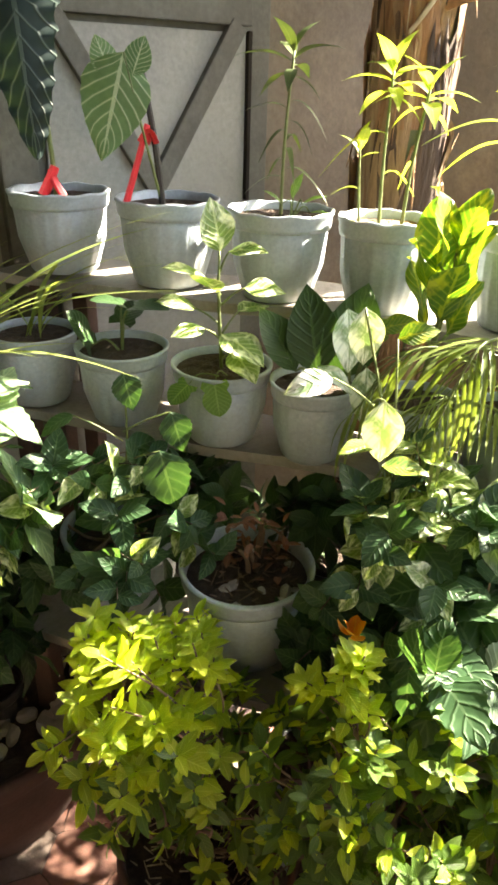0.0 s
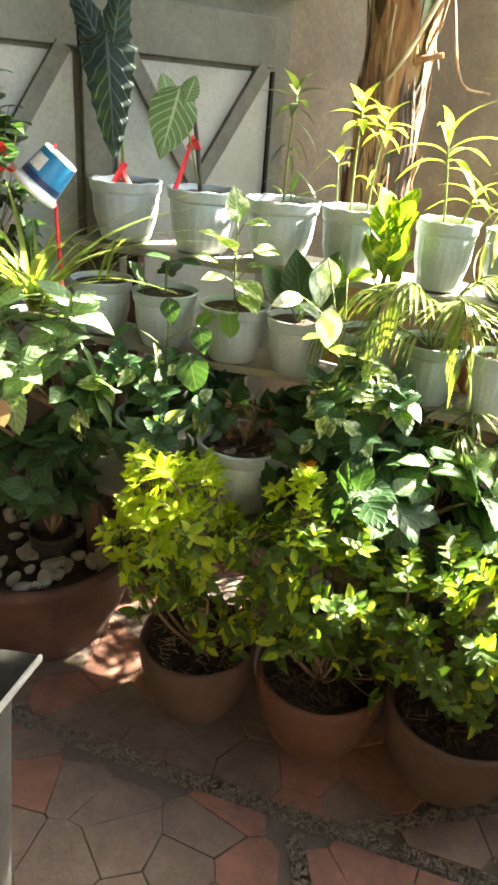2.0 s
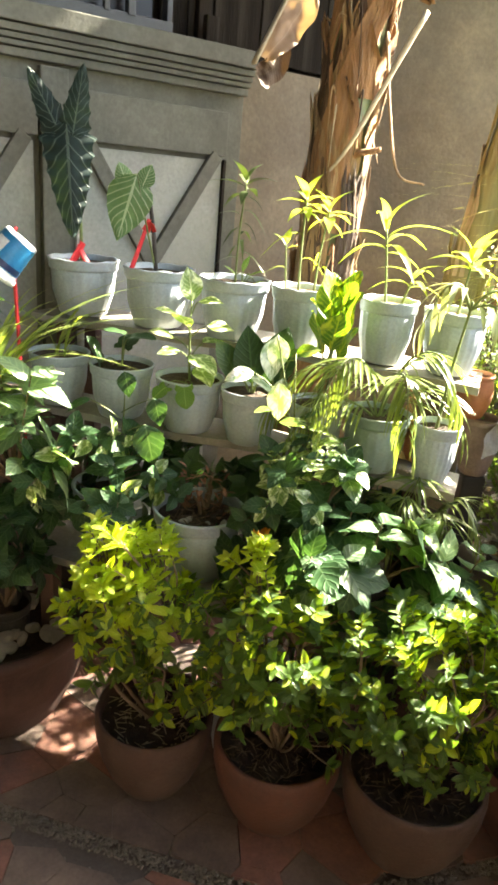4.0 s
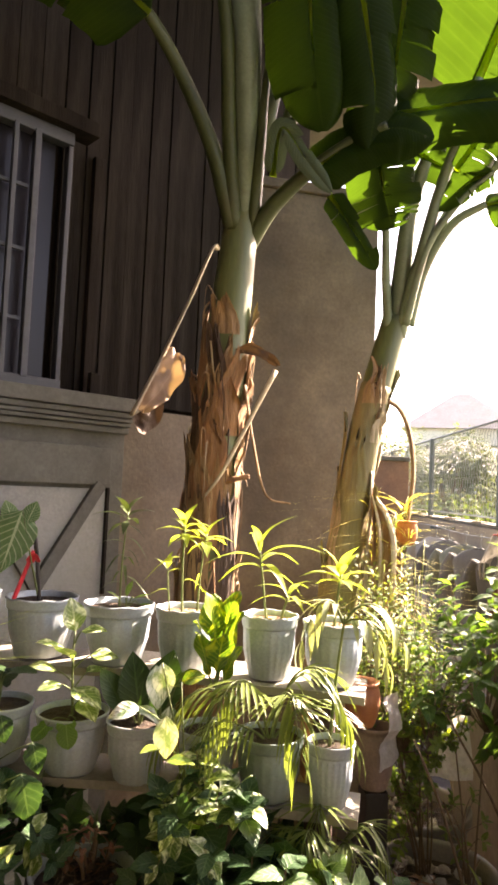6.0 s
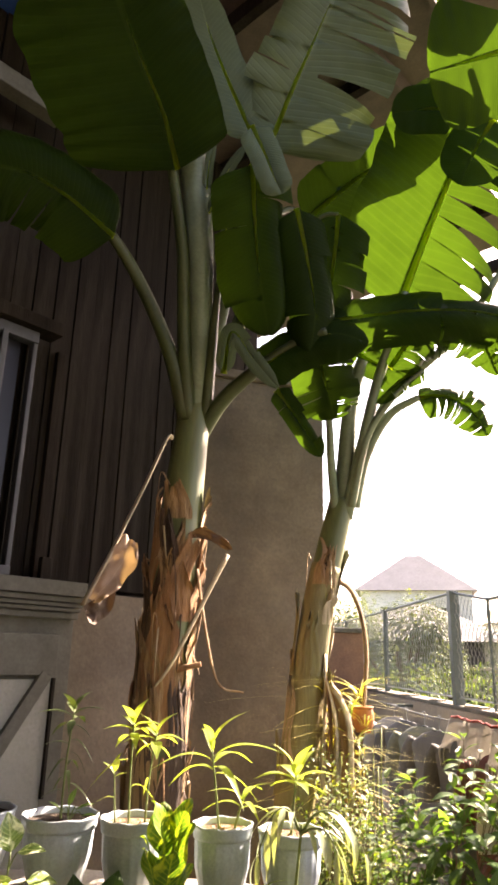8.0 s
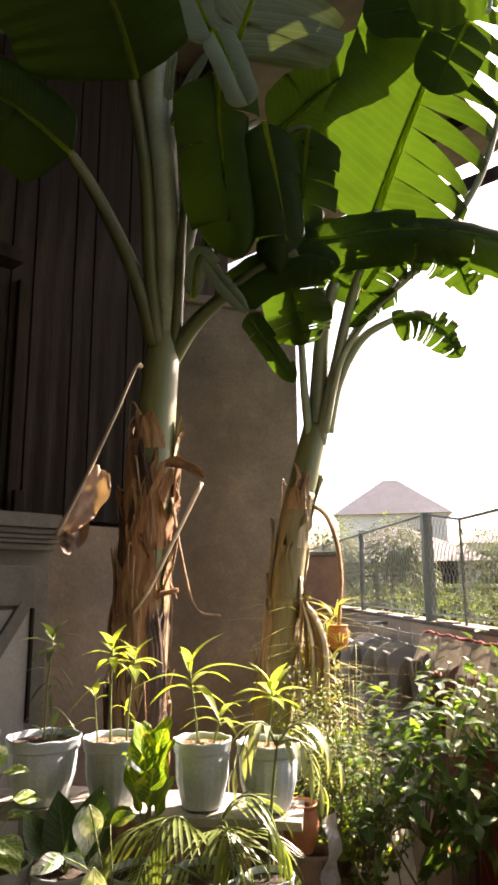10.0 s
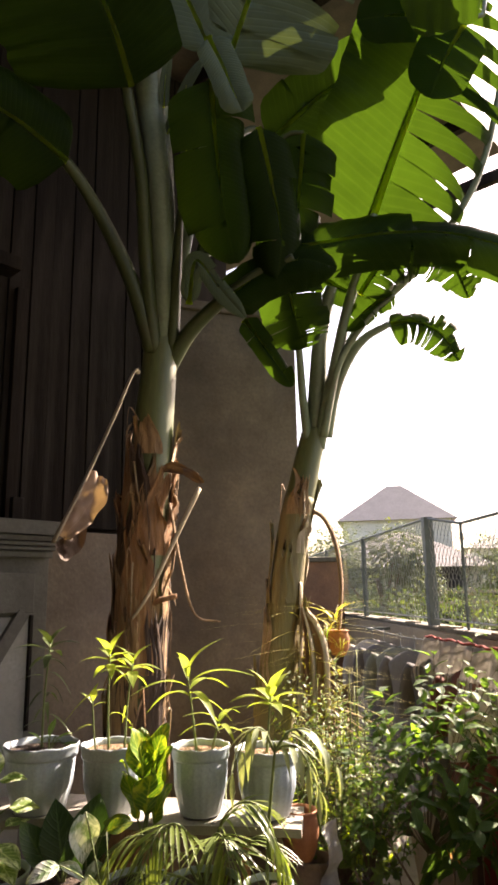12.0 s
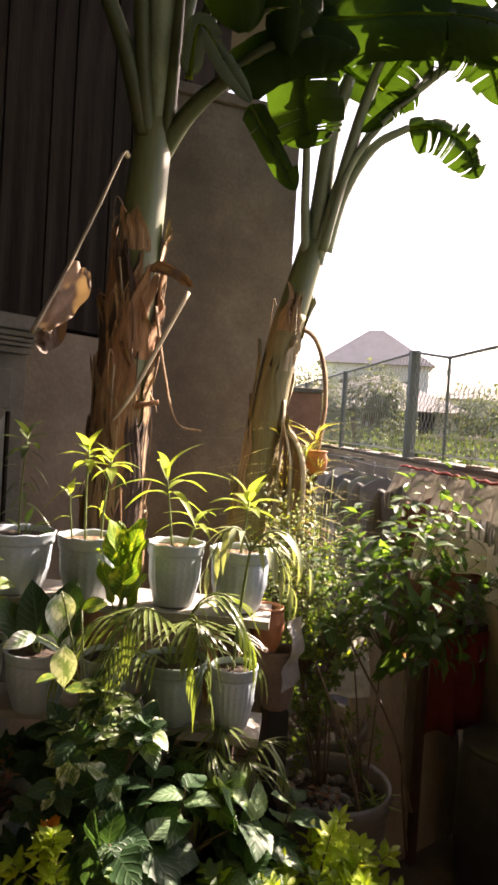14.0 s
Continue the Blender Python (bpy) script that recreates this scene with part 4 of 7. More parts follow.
def leafy(parent, shape, material, root, spots, size, stem=0.003, seed=0, name="leaf", stem_mat=None, trunk=False):
    """A few large leaves, each a mesh of its own, on stalks from the root: spots of (tip of the stalk, way of the blade, scale)."""
    g = random.Random(seed)
    me = blade_mesh(name, shape, material)
    bm = bmesh.new()
    root = Vector(root)
    top = Vector(max(spots, key=lambda q: q[0][2])[0])
    for at, way, k, *up in spots:
        at = Vector(at)
        if trunk and at != top:
            base = root.lerp(top, max(0.0, min(0.95, (at.z - root.z) / (top.z - root.z) - 0.15)))
            tube(bm, smooth_line([base, base.lerp(at, 0.5) + Vector((0, 0, 0.004)), at], 3), (stem * 0.6, stem * 0.4), 5)
            hang(name, me, None, parent, "", aim(at, way, up[0] if up else (g.uniform(-0.2, 0.2), g.uniform(-0.4, 0.0), 1), size * k))
            continue
        mid = root.lerp(at, 0.6) + Vector((g.uniform(-0.01, 0.01), g.uniform(-0.01, 0.01), 0.02))
        tube(bm, smooth_line([root, mid, at], 4), (stem, stem * 0.5), 5)
        hang(name, me, None, parent, "", aim(at, way, up[0] if up else (g.uniform(-0.2, 0.2), g.uniform(-0.4, 0.0), 1), size * k))
    part("stem", bm, stem_mat or M_STEM, parent, smooth=True)


def cane(parent, root, top, leaves, length, material, shape, seed, droop=0.2, thick=0.004, spread=(-8, 74), reach=0.14, low=0):
    """A cane plant: a ringed stem with strap leaves round its upper part."""
    g = random.Random(seed)
    root, top = Vector(root), Vector(top)
    line = smooth_line([root, root.lerp(top, 0.5) + Vector((g.uniform(-0.008, 0.008), 0, 0)), top], 6)
    bm = bmesh.new()
    tube(bm, line, [thick * (1 - 0.4 * k / (len(line) - 1)) * (1 + 0.12 * (k % 2)) for k in range(len(line))], 7)
    part("cane", bm, M_STEM, parent, smooth=True)
    me = blade_mesh("leaf", shape, material)
    for k in range(leaves):
        q = k / max(1, leaves - 1)
        p = top.lerp(root, reach * (1 - q))
        e = spread[0] + (spread[1] - spread[0]) * q ** 1.4
        way = around(e - 8, e + 8, k * 2.4 + g.uniform(-0.3, 0.3))
        hang("leaf", me, None, parent, "", aim(p, way, (0, 0, 1), length * g.uniform(0.8, 1.1) * (0.75 + 0.25 * math.sin(math.pi * q))))
    if low:
        thin = blade_mesh("lower_leaf", blade(1.0, 0.12, 9, 0.4, 0.4, 1.1, tip=1.0, cols=1), material)
        for k in range(low):
            p = root.lerp(top, 0.25 + 0.5 * (k + 0.5) / low)
            hang("lower_leaf", thin, None, parent, "", aim(p, around(5, 45, k * 2.7 + seed), (0, 0, 1), length * g.uniform(0.6, 1.0)))


def grass_tuft(parent, root, n, length, material, seed, low=25, high=80, fan=None, shape=None):
    g = random.Random(seed)
    out = []
    for k in range(n):
        w = around(low, high, g.uniform(*fan) if fan else g.uniform(0, 6.28))
        out.append(aim(Vector(root) + Vector((g.uniform(-0.02, 0.02), g.uniform(-0.02, 0.02), 0)), w, (0, 0, 1), length * g.uniform(0.5, 1.15)))
    many("blade_tuft", shape or GRASSY, out, material, parent, kind="stuff")


def frond(parent, line, n, length, material, seed, hang_down=0.5, name="frond", shape=None):
    """A feather palm frond: a rachis with two rows of leaflets."""
    g = random.Random(seed)
    pts = smooth_line(line, 8)
    bm = bmesh.new()
    tube(bm, pts, (0.004, 0.0012), 5)
    rachis = part(name, bm, M_STEM, parent, smooth=True)
    out = []
    for k in range(n):
        q = 0.25 + 0.75 * k / (n - 1)
        i = min(int(q * (len(pts) - 1)), len(pts) - 2)
        p, d = pts[i].lerp(pts[i + 1], q * (len(pts) - 1) - i), (pts[i + 1] - pts[i]).normalized()
        for s in (-1, 1):
            side = d.cross(Vector((0, 0, 1))).normalized() * s
            way = side * 0.8 + d * (0.7 + 0.6 * q) + Vector((0, 0, -hang_down * g.uniform(0.4, 1.2)))
            out.append(aim(p, way, (0, 0, 1), length * (1.1 - 0.5 * abs(q - 0.5)) * g.uniform(0.85, 1.1)))
    me = blade_mesh("leaflet", shape or LEAFLET, material)
    for m in out:
        hang("leaflet", me, None, rachis, "", m)


def potted(name, at, label, category="potted plant", group=""):
    return thing(name, at, label, category, group)


# ---- upper row of white pots ----
UP = [(-0.4375, 1.7575, 0.112, 0.178), (-0.182, 1.655, 0.110, 0.180), (0.055, 1.56, 0.106, 0.178), (0.255, 1.478, 0.092, 0.180), (0.488, 1.383, 0.082, 0.178), (0.662, 1.315, 0.088, 0.172)]
uppers = []
for k, ((x, y, r, h), label) in enumerate(zip(UP, (
        "white plastic pot with a dark drooping alocasia tied with red ribbon", "white plastic pot with a caladium tied to a dark stake",
        "white plastic pot with a tall green dracaena", "white plastic pot with two sunlit dracaena canes",
        "white plastic pot with an arching lucky bamboo", "white plastic pot with a bright young dracaena"))):
    ob = potted("potted_plant", (x, y, Z1 + 0.004), label, group="white pots on the shelves")
    fluted_pot(ob, r, h, True, M_MULCH if k >= 3 else M_SOIL, k)
    uppers.append(ob)

# alocasia: one long dark leaf hanging from its stalk
def scalloped(width, scallops, depth, rows=48, cols=4):
    """A long pointed blade with a scalloped rim that ripples."""
    v, uv, f = [], [], []
    for i in range(rows + 1):
        s = i / rows
        w = width / 2 * min(1.0, (0.25 + s / 0.16)) * max(0.0, 1 - s) ** 0.62 * 1.12
        w *= 1 - depth * abs(math.sin(math.pi * scallops * s)) ** 0.6 * (1 - 0.5 * s) + depth * 0.5
        for c in range(-cols, cols + 1):
            q = c / cols
            v.append((w * q, s - 0.12 * abs(q) * w, -0.22 * abs(w * q) + 0.018 * math.sin(2 * math.pi * scallops * s) * q * q))
            uv.append((0.5 + q / 2, s))
    k = 2 * cols + 1
    for i in range(rows):
        for c in range(k - 1):
            a = i * k + c
            f.append((a, a + 1, a + k + 1, a + k))
    return np.array(v), f, np.array(uv)


a = uppers[0]
bm = bmesh.new()
tube(bm, smooth_line([(-0.005, 0, 0.16), (-0.012, 0, 0.33), (-0.028, -0.01, 0.52), (-0.04, -0.045, 0.56)], 5), (0.006, 0.003), 7)
part("stem", bm, M_STEM, a, smooth=True)
hang("leaf", blade_mesh("leaf", scalloped(0.50, 7, 0.22), L_ALOCASIA), None, a, "long dark leaf with pale veins", aim((-0.040, -0.055, 0.565), (0.027, -0.042, -0.31), (0.15, -1, 0.2), 0.325))
for w in ((-0.55, 0.06, 1), (0.16, 0.06, 1)):
    hang("lobe", blade_mesh("lobe", scalloped(0.46, 5, 0.22, 30, 2), L_ALOCASIA), None, a, "", aim((-0.040 + 0.05 * (w[0] + 0.2), -0.055, 0.535), w, (0.15, -1, 0.2), 0.20))
def ribbon(parent, points, width=0.012):
    bm = bmesh.new()
    tube(bm, smooth_line(points, 4), (width, width * 0.8), 6, 0.35)
    part("ribbon", bm, M_RED, parent, "red plastic ribbon")
ribbon(a, [(-0.03, -0.02, 0.165), (-0.012, -0.015, 0.20), (0.0, -0.01, 0.225)], 0.014)
ribbon(a, [(0.015, -0.02, 0.165), (0.0, -0.015, 0.19), (-0.012, -0.01, 0.22)], 0.010)

# caladium with its stake
CALADIUM = blade(1.0, 0.66, 16, 0.30, -0.10, 0.06, tip=1.2, notch=0.015, cols=3, ripple=0.018)
b = uppers[1]
leafy(b, CALADIUM, L_CALADIUM, (-0.01, 0, 0.16), [((-0.072, -0.035, 0.445), (-0.055, -0.02, -0.20), 1.0, (0.25, -1, 0.35))], 0.205, 0.0035, 4)
for w in ((-0.4, 0.05, 1), (0.4, 0.05, 1)):
    hang("lobe", blade_mesh("lobe", blade(1.0, 0.72, 9, 0.4, -0.1, 0.05, tip=1.4, cols=2), L_CALADIUM), None, b, "", aim((-0.078 + 0.05 * w[0], -0.036, 0.405), w, (0.25, -1, 0.35), 0.075))
bm = bmesh.new()
tube(bm, smooth_line([(-0.005, 0.0, 0.10), (-0.022, 0.0, 0.28), (-0.05, 0.01, 0.445)], 4), (0.0075, 0.006), 7)
part("stake", bm, M_STICK, b, "thin dark wooden stake")
ribbon(b, [(-0.085, -0.03, 0.165), (-0.06, -0.02, 0.24), (-0.035, -0.012, 0.32)], 0.009)
ribbon(b, [(-0.045, -0.012, 0.285), (-0.03, -0.014, 0.305), (-0.018, -0.01, 0.285)], 0.016)

cane(uppers[2], (0, 0, 0.15), (0.012, 0.0, 0.455), 9, 0.105, L_DRAC_SHADED, STRAP, 3, low=9, thick=0.0036)
leafy(uppers[2], LANCE, L_POTHOS, (0.02, -0.02, 0.155), [((0.02, -0.03, 0.20), (0.2, -0.2, 0.9), 1), ((0.04, -0.03, 0.19), (0.8, -0.2, 0.5), 0.9), ((0.0, -0.03, 0.19), (-0.6, -0.2, 0.6), 0.8), ((0.06, 0.0, 0.17), (1, 0.1, 0.1), 0.9)], 0.06, 0.002, 5)
cane(uppers[3], (-0.015, 0, 0.15), (-0.018, 0.0, 0.425), 9, 0.115, L_DRACAENA, STRAP, 7, low=2, thick=0.0036)
cane(uppers[3], (0.03, 0.01, 0.15), (0.048, -0.01, 0.40), 10, 0.11, L_DRACAENA, STRAP, 8, low=1, thick=0.0036)
cane(uppers[3], (-0.05, 0.02, 0.15), (-0.065, 0.0, 0.30), 4, 0.07, L_DRACAENA, STRAP, 9, spread=(50, 85), thick=0.003, low=1)
LONG = blade(1.0, 0.15, 12, 0.4, 0.3, 0.75, tip=1.0, cols=1)
cane(uppers[4], (-0.01, 0, 0.15), (-0.038, 0.0, 0.365), 9, 0.19, L_DRACAENA, LONG, 10, spread=(15, 80), reach=0.3, thick=0.0036)
cane(uppers[4], (0.03, 0.0, 0.15), (0.05, -0.02, 0.24), 6, 0.15, L_DRACAENA, LONG, 11, spread=(20, 70), reach=0.3, thick=0.004)
cane(uppers[5], (0.0, 0, 0.15), (0.015, 0.0, 0.31), 11, 0.14, L_DRACAENA, STRAP, 12, spread=(5, 80), reach=0.2)
cane(uppers[5], (-0.04, 0.01, 0.15), (-0.045, 0.0, 0.2), 5, 0.05, L_DRACAENA, STRAP, 13, spread=(20, 70), thick=0.004)

# ---- middle row ----
MID = [(-0.47, 1.553, 0.092, 0.160), (-0.265, 1.468, 0.095, 0.160), (-0.056, 1.385, 0.098, 0.158), (0.122, 1.312, 0.085, 0.155), (0.300, 1.240, 0.078, 0.155), (0.455, 1.178, 0.088, 0.158), (0.602, 1.118, 0.060, 0.155)]
mids = []
for k, ((x, y, r, h), label) in enumerate(zip(MID, (
        "white plastic pot with sparse grass blades", "white plastic pot with round dark leaves", "white plastic pot with variegated pointed leaves",
        "white plastic pot with large pale-backed leaves", "white plastic pot with a yellow croton", "pale grey-green plastic pot with a young palm", "slim white plastic pot with a thin palm"))):
    ob = potted("potted_plant", (x, y, Z2 + 0.004), label, group="white pots on the shelves")
    fluted_pot(ob, r, h, False, M_SOIL, 20 + k, M_GREENPOT if k == 5 else None)
    mids.append(ob)
grass_tuft(mids[0], (0, 0, 0.14), 9, 0.30, L_GRASS, 31, 55, 85)
leafy(mids[1], ROUND, L_DARKROUND, (0, 0, 0.14), [((-0.06, -0.02, 0.16), (-0.2, -0.3, 1.0), 1.0), ((0.03, 0.0, 0.24), (0.9, -0.2, 0.2), 0.8), ((0.01, -0.02, 0.25), (-0.7, -0.2, 0.3), 0.7), ((0.0, 0.02, 0.2), (0.3, 0.6, 0.5), 0.8)], 0.095, 0.003, 6)
leafy(mids[2], BROAD, L_VARIEGATED, (0.0, 0, 0.13),
      [((-0.005, -0.02, 0.375), (-0.08, -0.15, 1.0), 1.1), ((0.012, -0.02, 0.375), (0.85, -0.3, 0.25), 0.85), ((-0.03, -0.03, 0.33), (-0.75, -0.35, 0.45), 1.0), ((-0.01, -0.05, 0.31), (-0.35, -0.5, 0.6), 1.0),
       ((0.04, -0.02, 0.31), (0.9, -0.1, 0.1), 0.9), ((0.0, -0.06, 0.235), (0.75, -0.6, -0.15), 1.25), ((-0.03, -0.05, 0.24), (-0.9, -0.45, 0.1), 0.8), ((0.03, 0.03, 0.25), (0.7, 0.5, 0.2), 0.9), ((-0.05, -0.02, 0.27), (-0.8, -0.3, 0.4), 0.9), ((0.02, -0.06, 0.20), (0.5, -0.7, -0.2), 1.0)], 0.088, 0.004, 7, trunk=True)
leafy(mids[2], ROUND, L_POTHOS, (0.02, -0.02, 0.13), [((-0.01, -0.10, 0.15), (0.15, -0.35, -0.85), 0.85), ((-0.06, -0.09, 0.145), (-0.5, -0.5, -0.3), 0.7)], 0.075, 0.002, 8)
leafy(mids[3], OVATE, L_DARKROUND, (0.0, 0.0, 0.13), [((0.0, -0.01, 0.17), (-0.15, 0.1, 1.0), 1.7), ((0.04, -0.01, 0.16), (0.25, 0.1, 1.0), 1.9), ((-0.04, 0.0, 0.17), (-0.4, 0.1, 0.9), 1.4)], 0.10, 0.004, 9)
leafy(mids[3], OVATE, L_PALE, (0.06, -0.03, 0.13), [((0.035, -0.08, 0.315), (0.15, -0.35, -1.0), 1.15), ((0.075, -0.09, 0.215), (0.02, -0.35, -1.0), 1.05), ((-0.01, -0.09, 0.215), (0.8, -0.6, -0.2), 0.8)], 0.10, 0.003, 10)
leafy(mids[3], ROUND, L_CROTON, (0.06, -0.03, 0.13), [((0.10, -0.05, 0.27), (0.75, -0.2, 0.4), 0.75), ((0.08, -0.05, 0.25), (0.2, -0.5, 0.3), 0.6)], 0.09, 0.003, 10)
leafy(mids[4], blade(1.0, 0.60, 14, 0.52, 0.10, 0.16, tip=1.7, cols=3, ripple=0.06), L_CROTON, (0.0, 0.02, 0.13), [((0.02 + 0.022 * math.cos(k * 2.4), 0.04 + 0.02 * math.sin(k * 2.4), 0.255 + 0.018 * k), (0.24 * math.cos(k * 2.4), 0.24 * math.sin(k * 2.4) - 0.1, 0.95), 0.9 + 0.08 * (k % 4)) for k in range(9)], 0.125, 0.006, 11, trunk=True)
for k, (x0, y0, z0) in enumerate(((-0.26, -0.02, 0.20), (-0.17, -0.14, 0.24), (0.02, -0.20, 0.22), (0.16, -0.08, 0.26), (-0.22, -0.10, 0.14), (0.22, 0.02, 0.16))):
    frond(mids[5], [(0, 0, 0.13), (x0 * 0.3, y0 * 0.3, z0 + 0.04), (x0 * 0.75, y0 * 0.8, z0 + 0.07), (x0 * 1.1, y0 * 1.1, z0 - 0.04)], 15, 0.15, L_PALM, 40 + k)
bm = bmesh.new()
tube(bm, smooth_line([(-0.005, 0, 0.13), (0.004, 0.0, 0.28), (0.018, -0.005, 0.42), (0.022, -0.01, 0.47)], 5), (0.0045, 0.003), 6)
part("stem", bm, M_STEM, mids[6], "thin bare palm stem", True)
for k, (x0, y0, z0) in enumerate(((-0.11, -0.05, 0.47), (0.14, -0.03, 0.46), (0.07, -0.10, 0.43))):
    frond(mids[6], [(0.02, -0.008, 0.45), (0.02 + x0 * 0.3, y0 * 0.3, z0 + 0.035), (0.02 + x0 * 0.7, y0 * 0.7, z0 + 0.03), (0.02 + x0 * 1.1, y0 * 1.1, z0 - 0.05)], 5, 0.105, L_PALM_PALE, 60 + k, 0.35, shape=WIDE_LEAFLET)

# ---- low row ----
big = potted("potted_plant", (0.0, 1.125, 0.564), "large white pot with a reddish succulent and pale stones")
fluted_pot(big, 0.122, 0.19, False, M_SOIL, 50, fill=0.84)
stones(big, 0.10, 0.157, 9, 0.014, 3)
litter(big, 0.09, 0.16, 60, 5)
g = random.Random(4)
bm = bmesh.new()
for k in range(5):
    x, y = g.uniform(-0.01, 0.05), g.uniform(0.0, 0.06)
    tube(bm, smooth_line([(x, y, 0.13), (x + g.uniform(-0.02, 0.02), y, 0.19), (x + g.uniform(-0.03, 0.03), y, g.uniform(0.21, 0.28))], 4), (0.006, 0.004), 6)
part("stem", bm, M_TWIG, big, "brown fleshy stems", True)
many("rosette", DURANTA, [aim((g.uniform(-0.05, 0.07), g.uniform(-0.02, 0.06), g.uniform(0.16, 0.28)), around(0, 70), (0, 0, 1), g.uniform(0.02, 0.035)) for k in range(70)], L_EUPHORBIA, big)
low1 = potted("potted_plant", (-0.245, 1.235, 0.564), "large white pot half hidden by leafy stems")
fluted_pot(low1, 0.115, 0.19, False, M_SOIL, 51, fill=0.8)
bush(low1, (-0.04, -0.08, 0.22), (0.28, 0.14, 0.17), 46, 6, 0.075, L_HIBISCUS, OVATE, 71, (0, 0, 0.15), 0.3, 0.003, L_VARIEGATED, 0.14, 0.5, True)
leafy(low1, HIBISCUS, L_HIBISCUS, (0.0, 0.0, 0.15), [((0.11, -0.07, 0.47), (0.3, -0.3, -0.9), 1.0, (0, -0.7, 0.7)), ((-0.06, -0.05, 0.45), (-0.8, -0.3, -0.2), 0.9), ((0.03, -0.05, 0.53), (0.25, -0.35, -0.9), 0.9, (0, -0.7, 0.7)), ((0.09, -0.08, 0.40), (0.3, -0.4, -1.0), 1.5, (0, -0.8, 0.6))], 0.08, 0.003, 17, trunk=True)
low2 = potted("potted_plant", (0.27, 1.03, 0.564), "dark pot with a leafy variegated shrub and one orange flower")
fluted_pot(low2, 0.09, 0.16, False, M_SOIL, 52, M_BLACK)
bush(low2, (-0.01, -0.03, 0.30), (0.18, 0.13, 0.20), 30, 6, 0.075, L_HIBISCUS, OVATE, 72, (0, 0, 0.13), 0.2, 0.003, L_VARIEGATED, 0.3, 0.5, True)
bush(low2, (-0.04, 0.0, 0.08), (0.24, 0.12, 0.20), 30, 6, 0.085, L_HIBISCUS, HIBISCUS, 73, (0, 0, 0.13), 0.3, 0.003, None, 0.0, 0.5, True)
leafy(low2, OVATE, L_PALE, (-0.02, 0.0, 0.14), [((-0.105, 0.09, 0.67), (0.12, -0.15, -1.0), 1.05, (0.1, -0.9, 0.5)), ((-0.105, -0.11, 0.606), (0.02, -0.2, -1.0), 1.0, (-0.1, -0.9, 0.5)), ((-0.16, -0.02, 0.60), (-0.9, -0.3, -0.1), 0.8, (0, -0.6, 0.8))], 0.095, 0.0035, 15, "pale_leaf", trunk=True)
leafy(low2, OVATE, L_CROTON, (-0.02, 0.0, 0.14), [((-0.06, 0.05, 0.636), (0.8, -0.2, 0.35), 0.8, (0, -0.7, 0.7)), ((-0.10, -0.12, 0.516), (0.9, -0.3, 0.2), 0.8), ((-0.11, -0.1, 0.536), (-0.8, -0.4, 0.2), 0.7)], 0.08, 0.003, 16, "yellow_leaf", trunk=True)
many("flower", blade(1.0, 0.8, 4, 0.5, 0.2, -0.3, cols=1), [aim((-0.11, -0.12, 0.22), around(10, 50, k * 1.25), (0, 0, 1), 0.03) for k in range(5)], L_ORANGEFLOWER, low2, "small orange flower")

lowpalm = potted("potted_palm", (0.60, 1.14, 0.50), "small dark pot with a drooping young palm", "potted plant")
fluted_pot(lowpalm, 0.075, 0.14, False, M_SOIL, 54, M_BLACK)
solid("stand", (0.11, 0.11, 0.49), Matrix.Translation((0, 0, -0.246)), M_STICK, lowpalm, 0.006, "dark wooden block stand")
for k, (x0, y0, z0) in enumerate(((-0.16, -0.05, 0.34), (-0.10, -0.13, 0.36), (0.03, -0.15, 0.33), (0.12, -0.08, 0.35), (-0.05, -0.08, 0.40))):
    frond(lowpalm, [(0, 0, 0.12), (x0 * 0.3, y0 * 0.3, z0 * 0.8), (x0 * 0.75, y0 * 0.8, z0), (x0 * 1.2, y0 * 1.2, z0 - 0.10)], 16, 0.12, L_PALM, 66 + k)

for k, (x, y) in enumerate(((-0.11, 1.345), (0.17, 1.235), (0.42, 1.12))):
    shade = potted("potted_shade_plant", (x, y, 0.564), "dark leafy plant in a black pot on the low shelf", "potted plant", "shade plants")
    fluted_pot(shade, 0.065, 0.12, False, M_SOIL, 62 + k, M_BLACK)
    bush(shade, (0, 0, 0.20), (0.17, 0.07, 0.10), 22, 6, 0.075, L_DARKROUND, OVATE, 160 + k, (0, 0, 0.1), 0.2, 0.003, None, 0.0, 0.5, True)

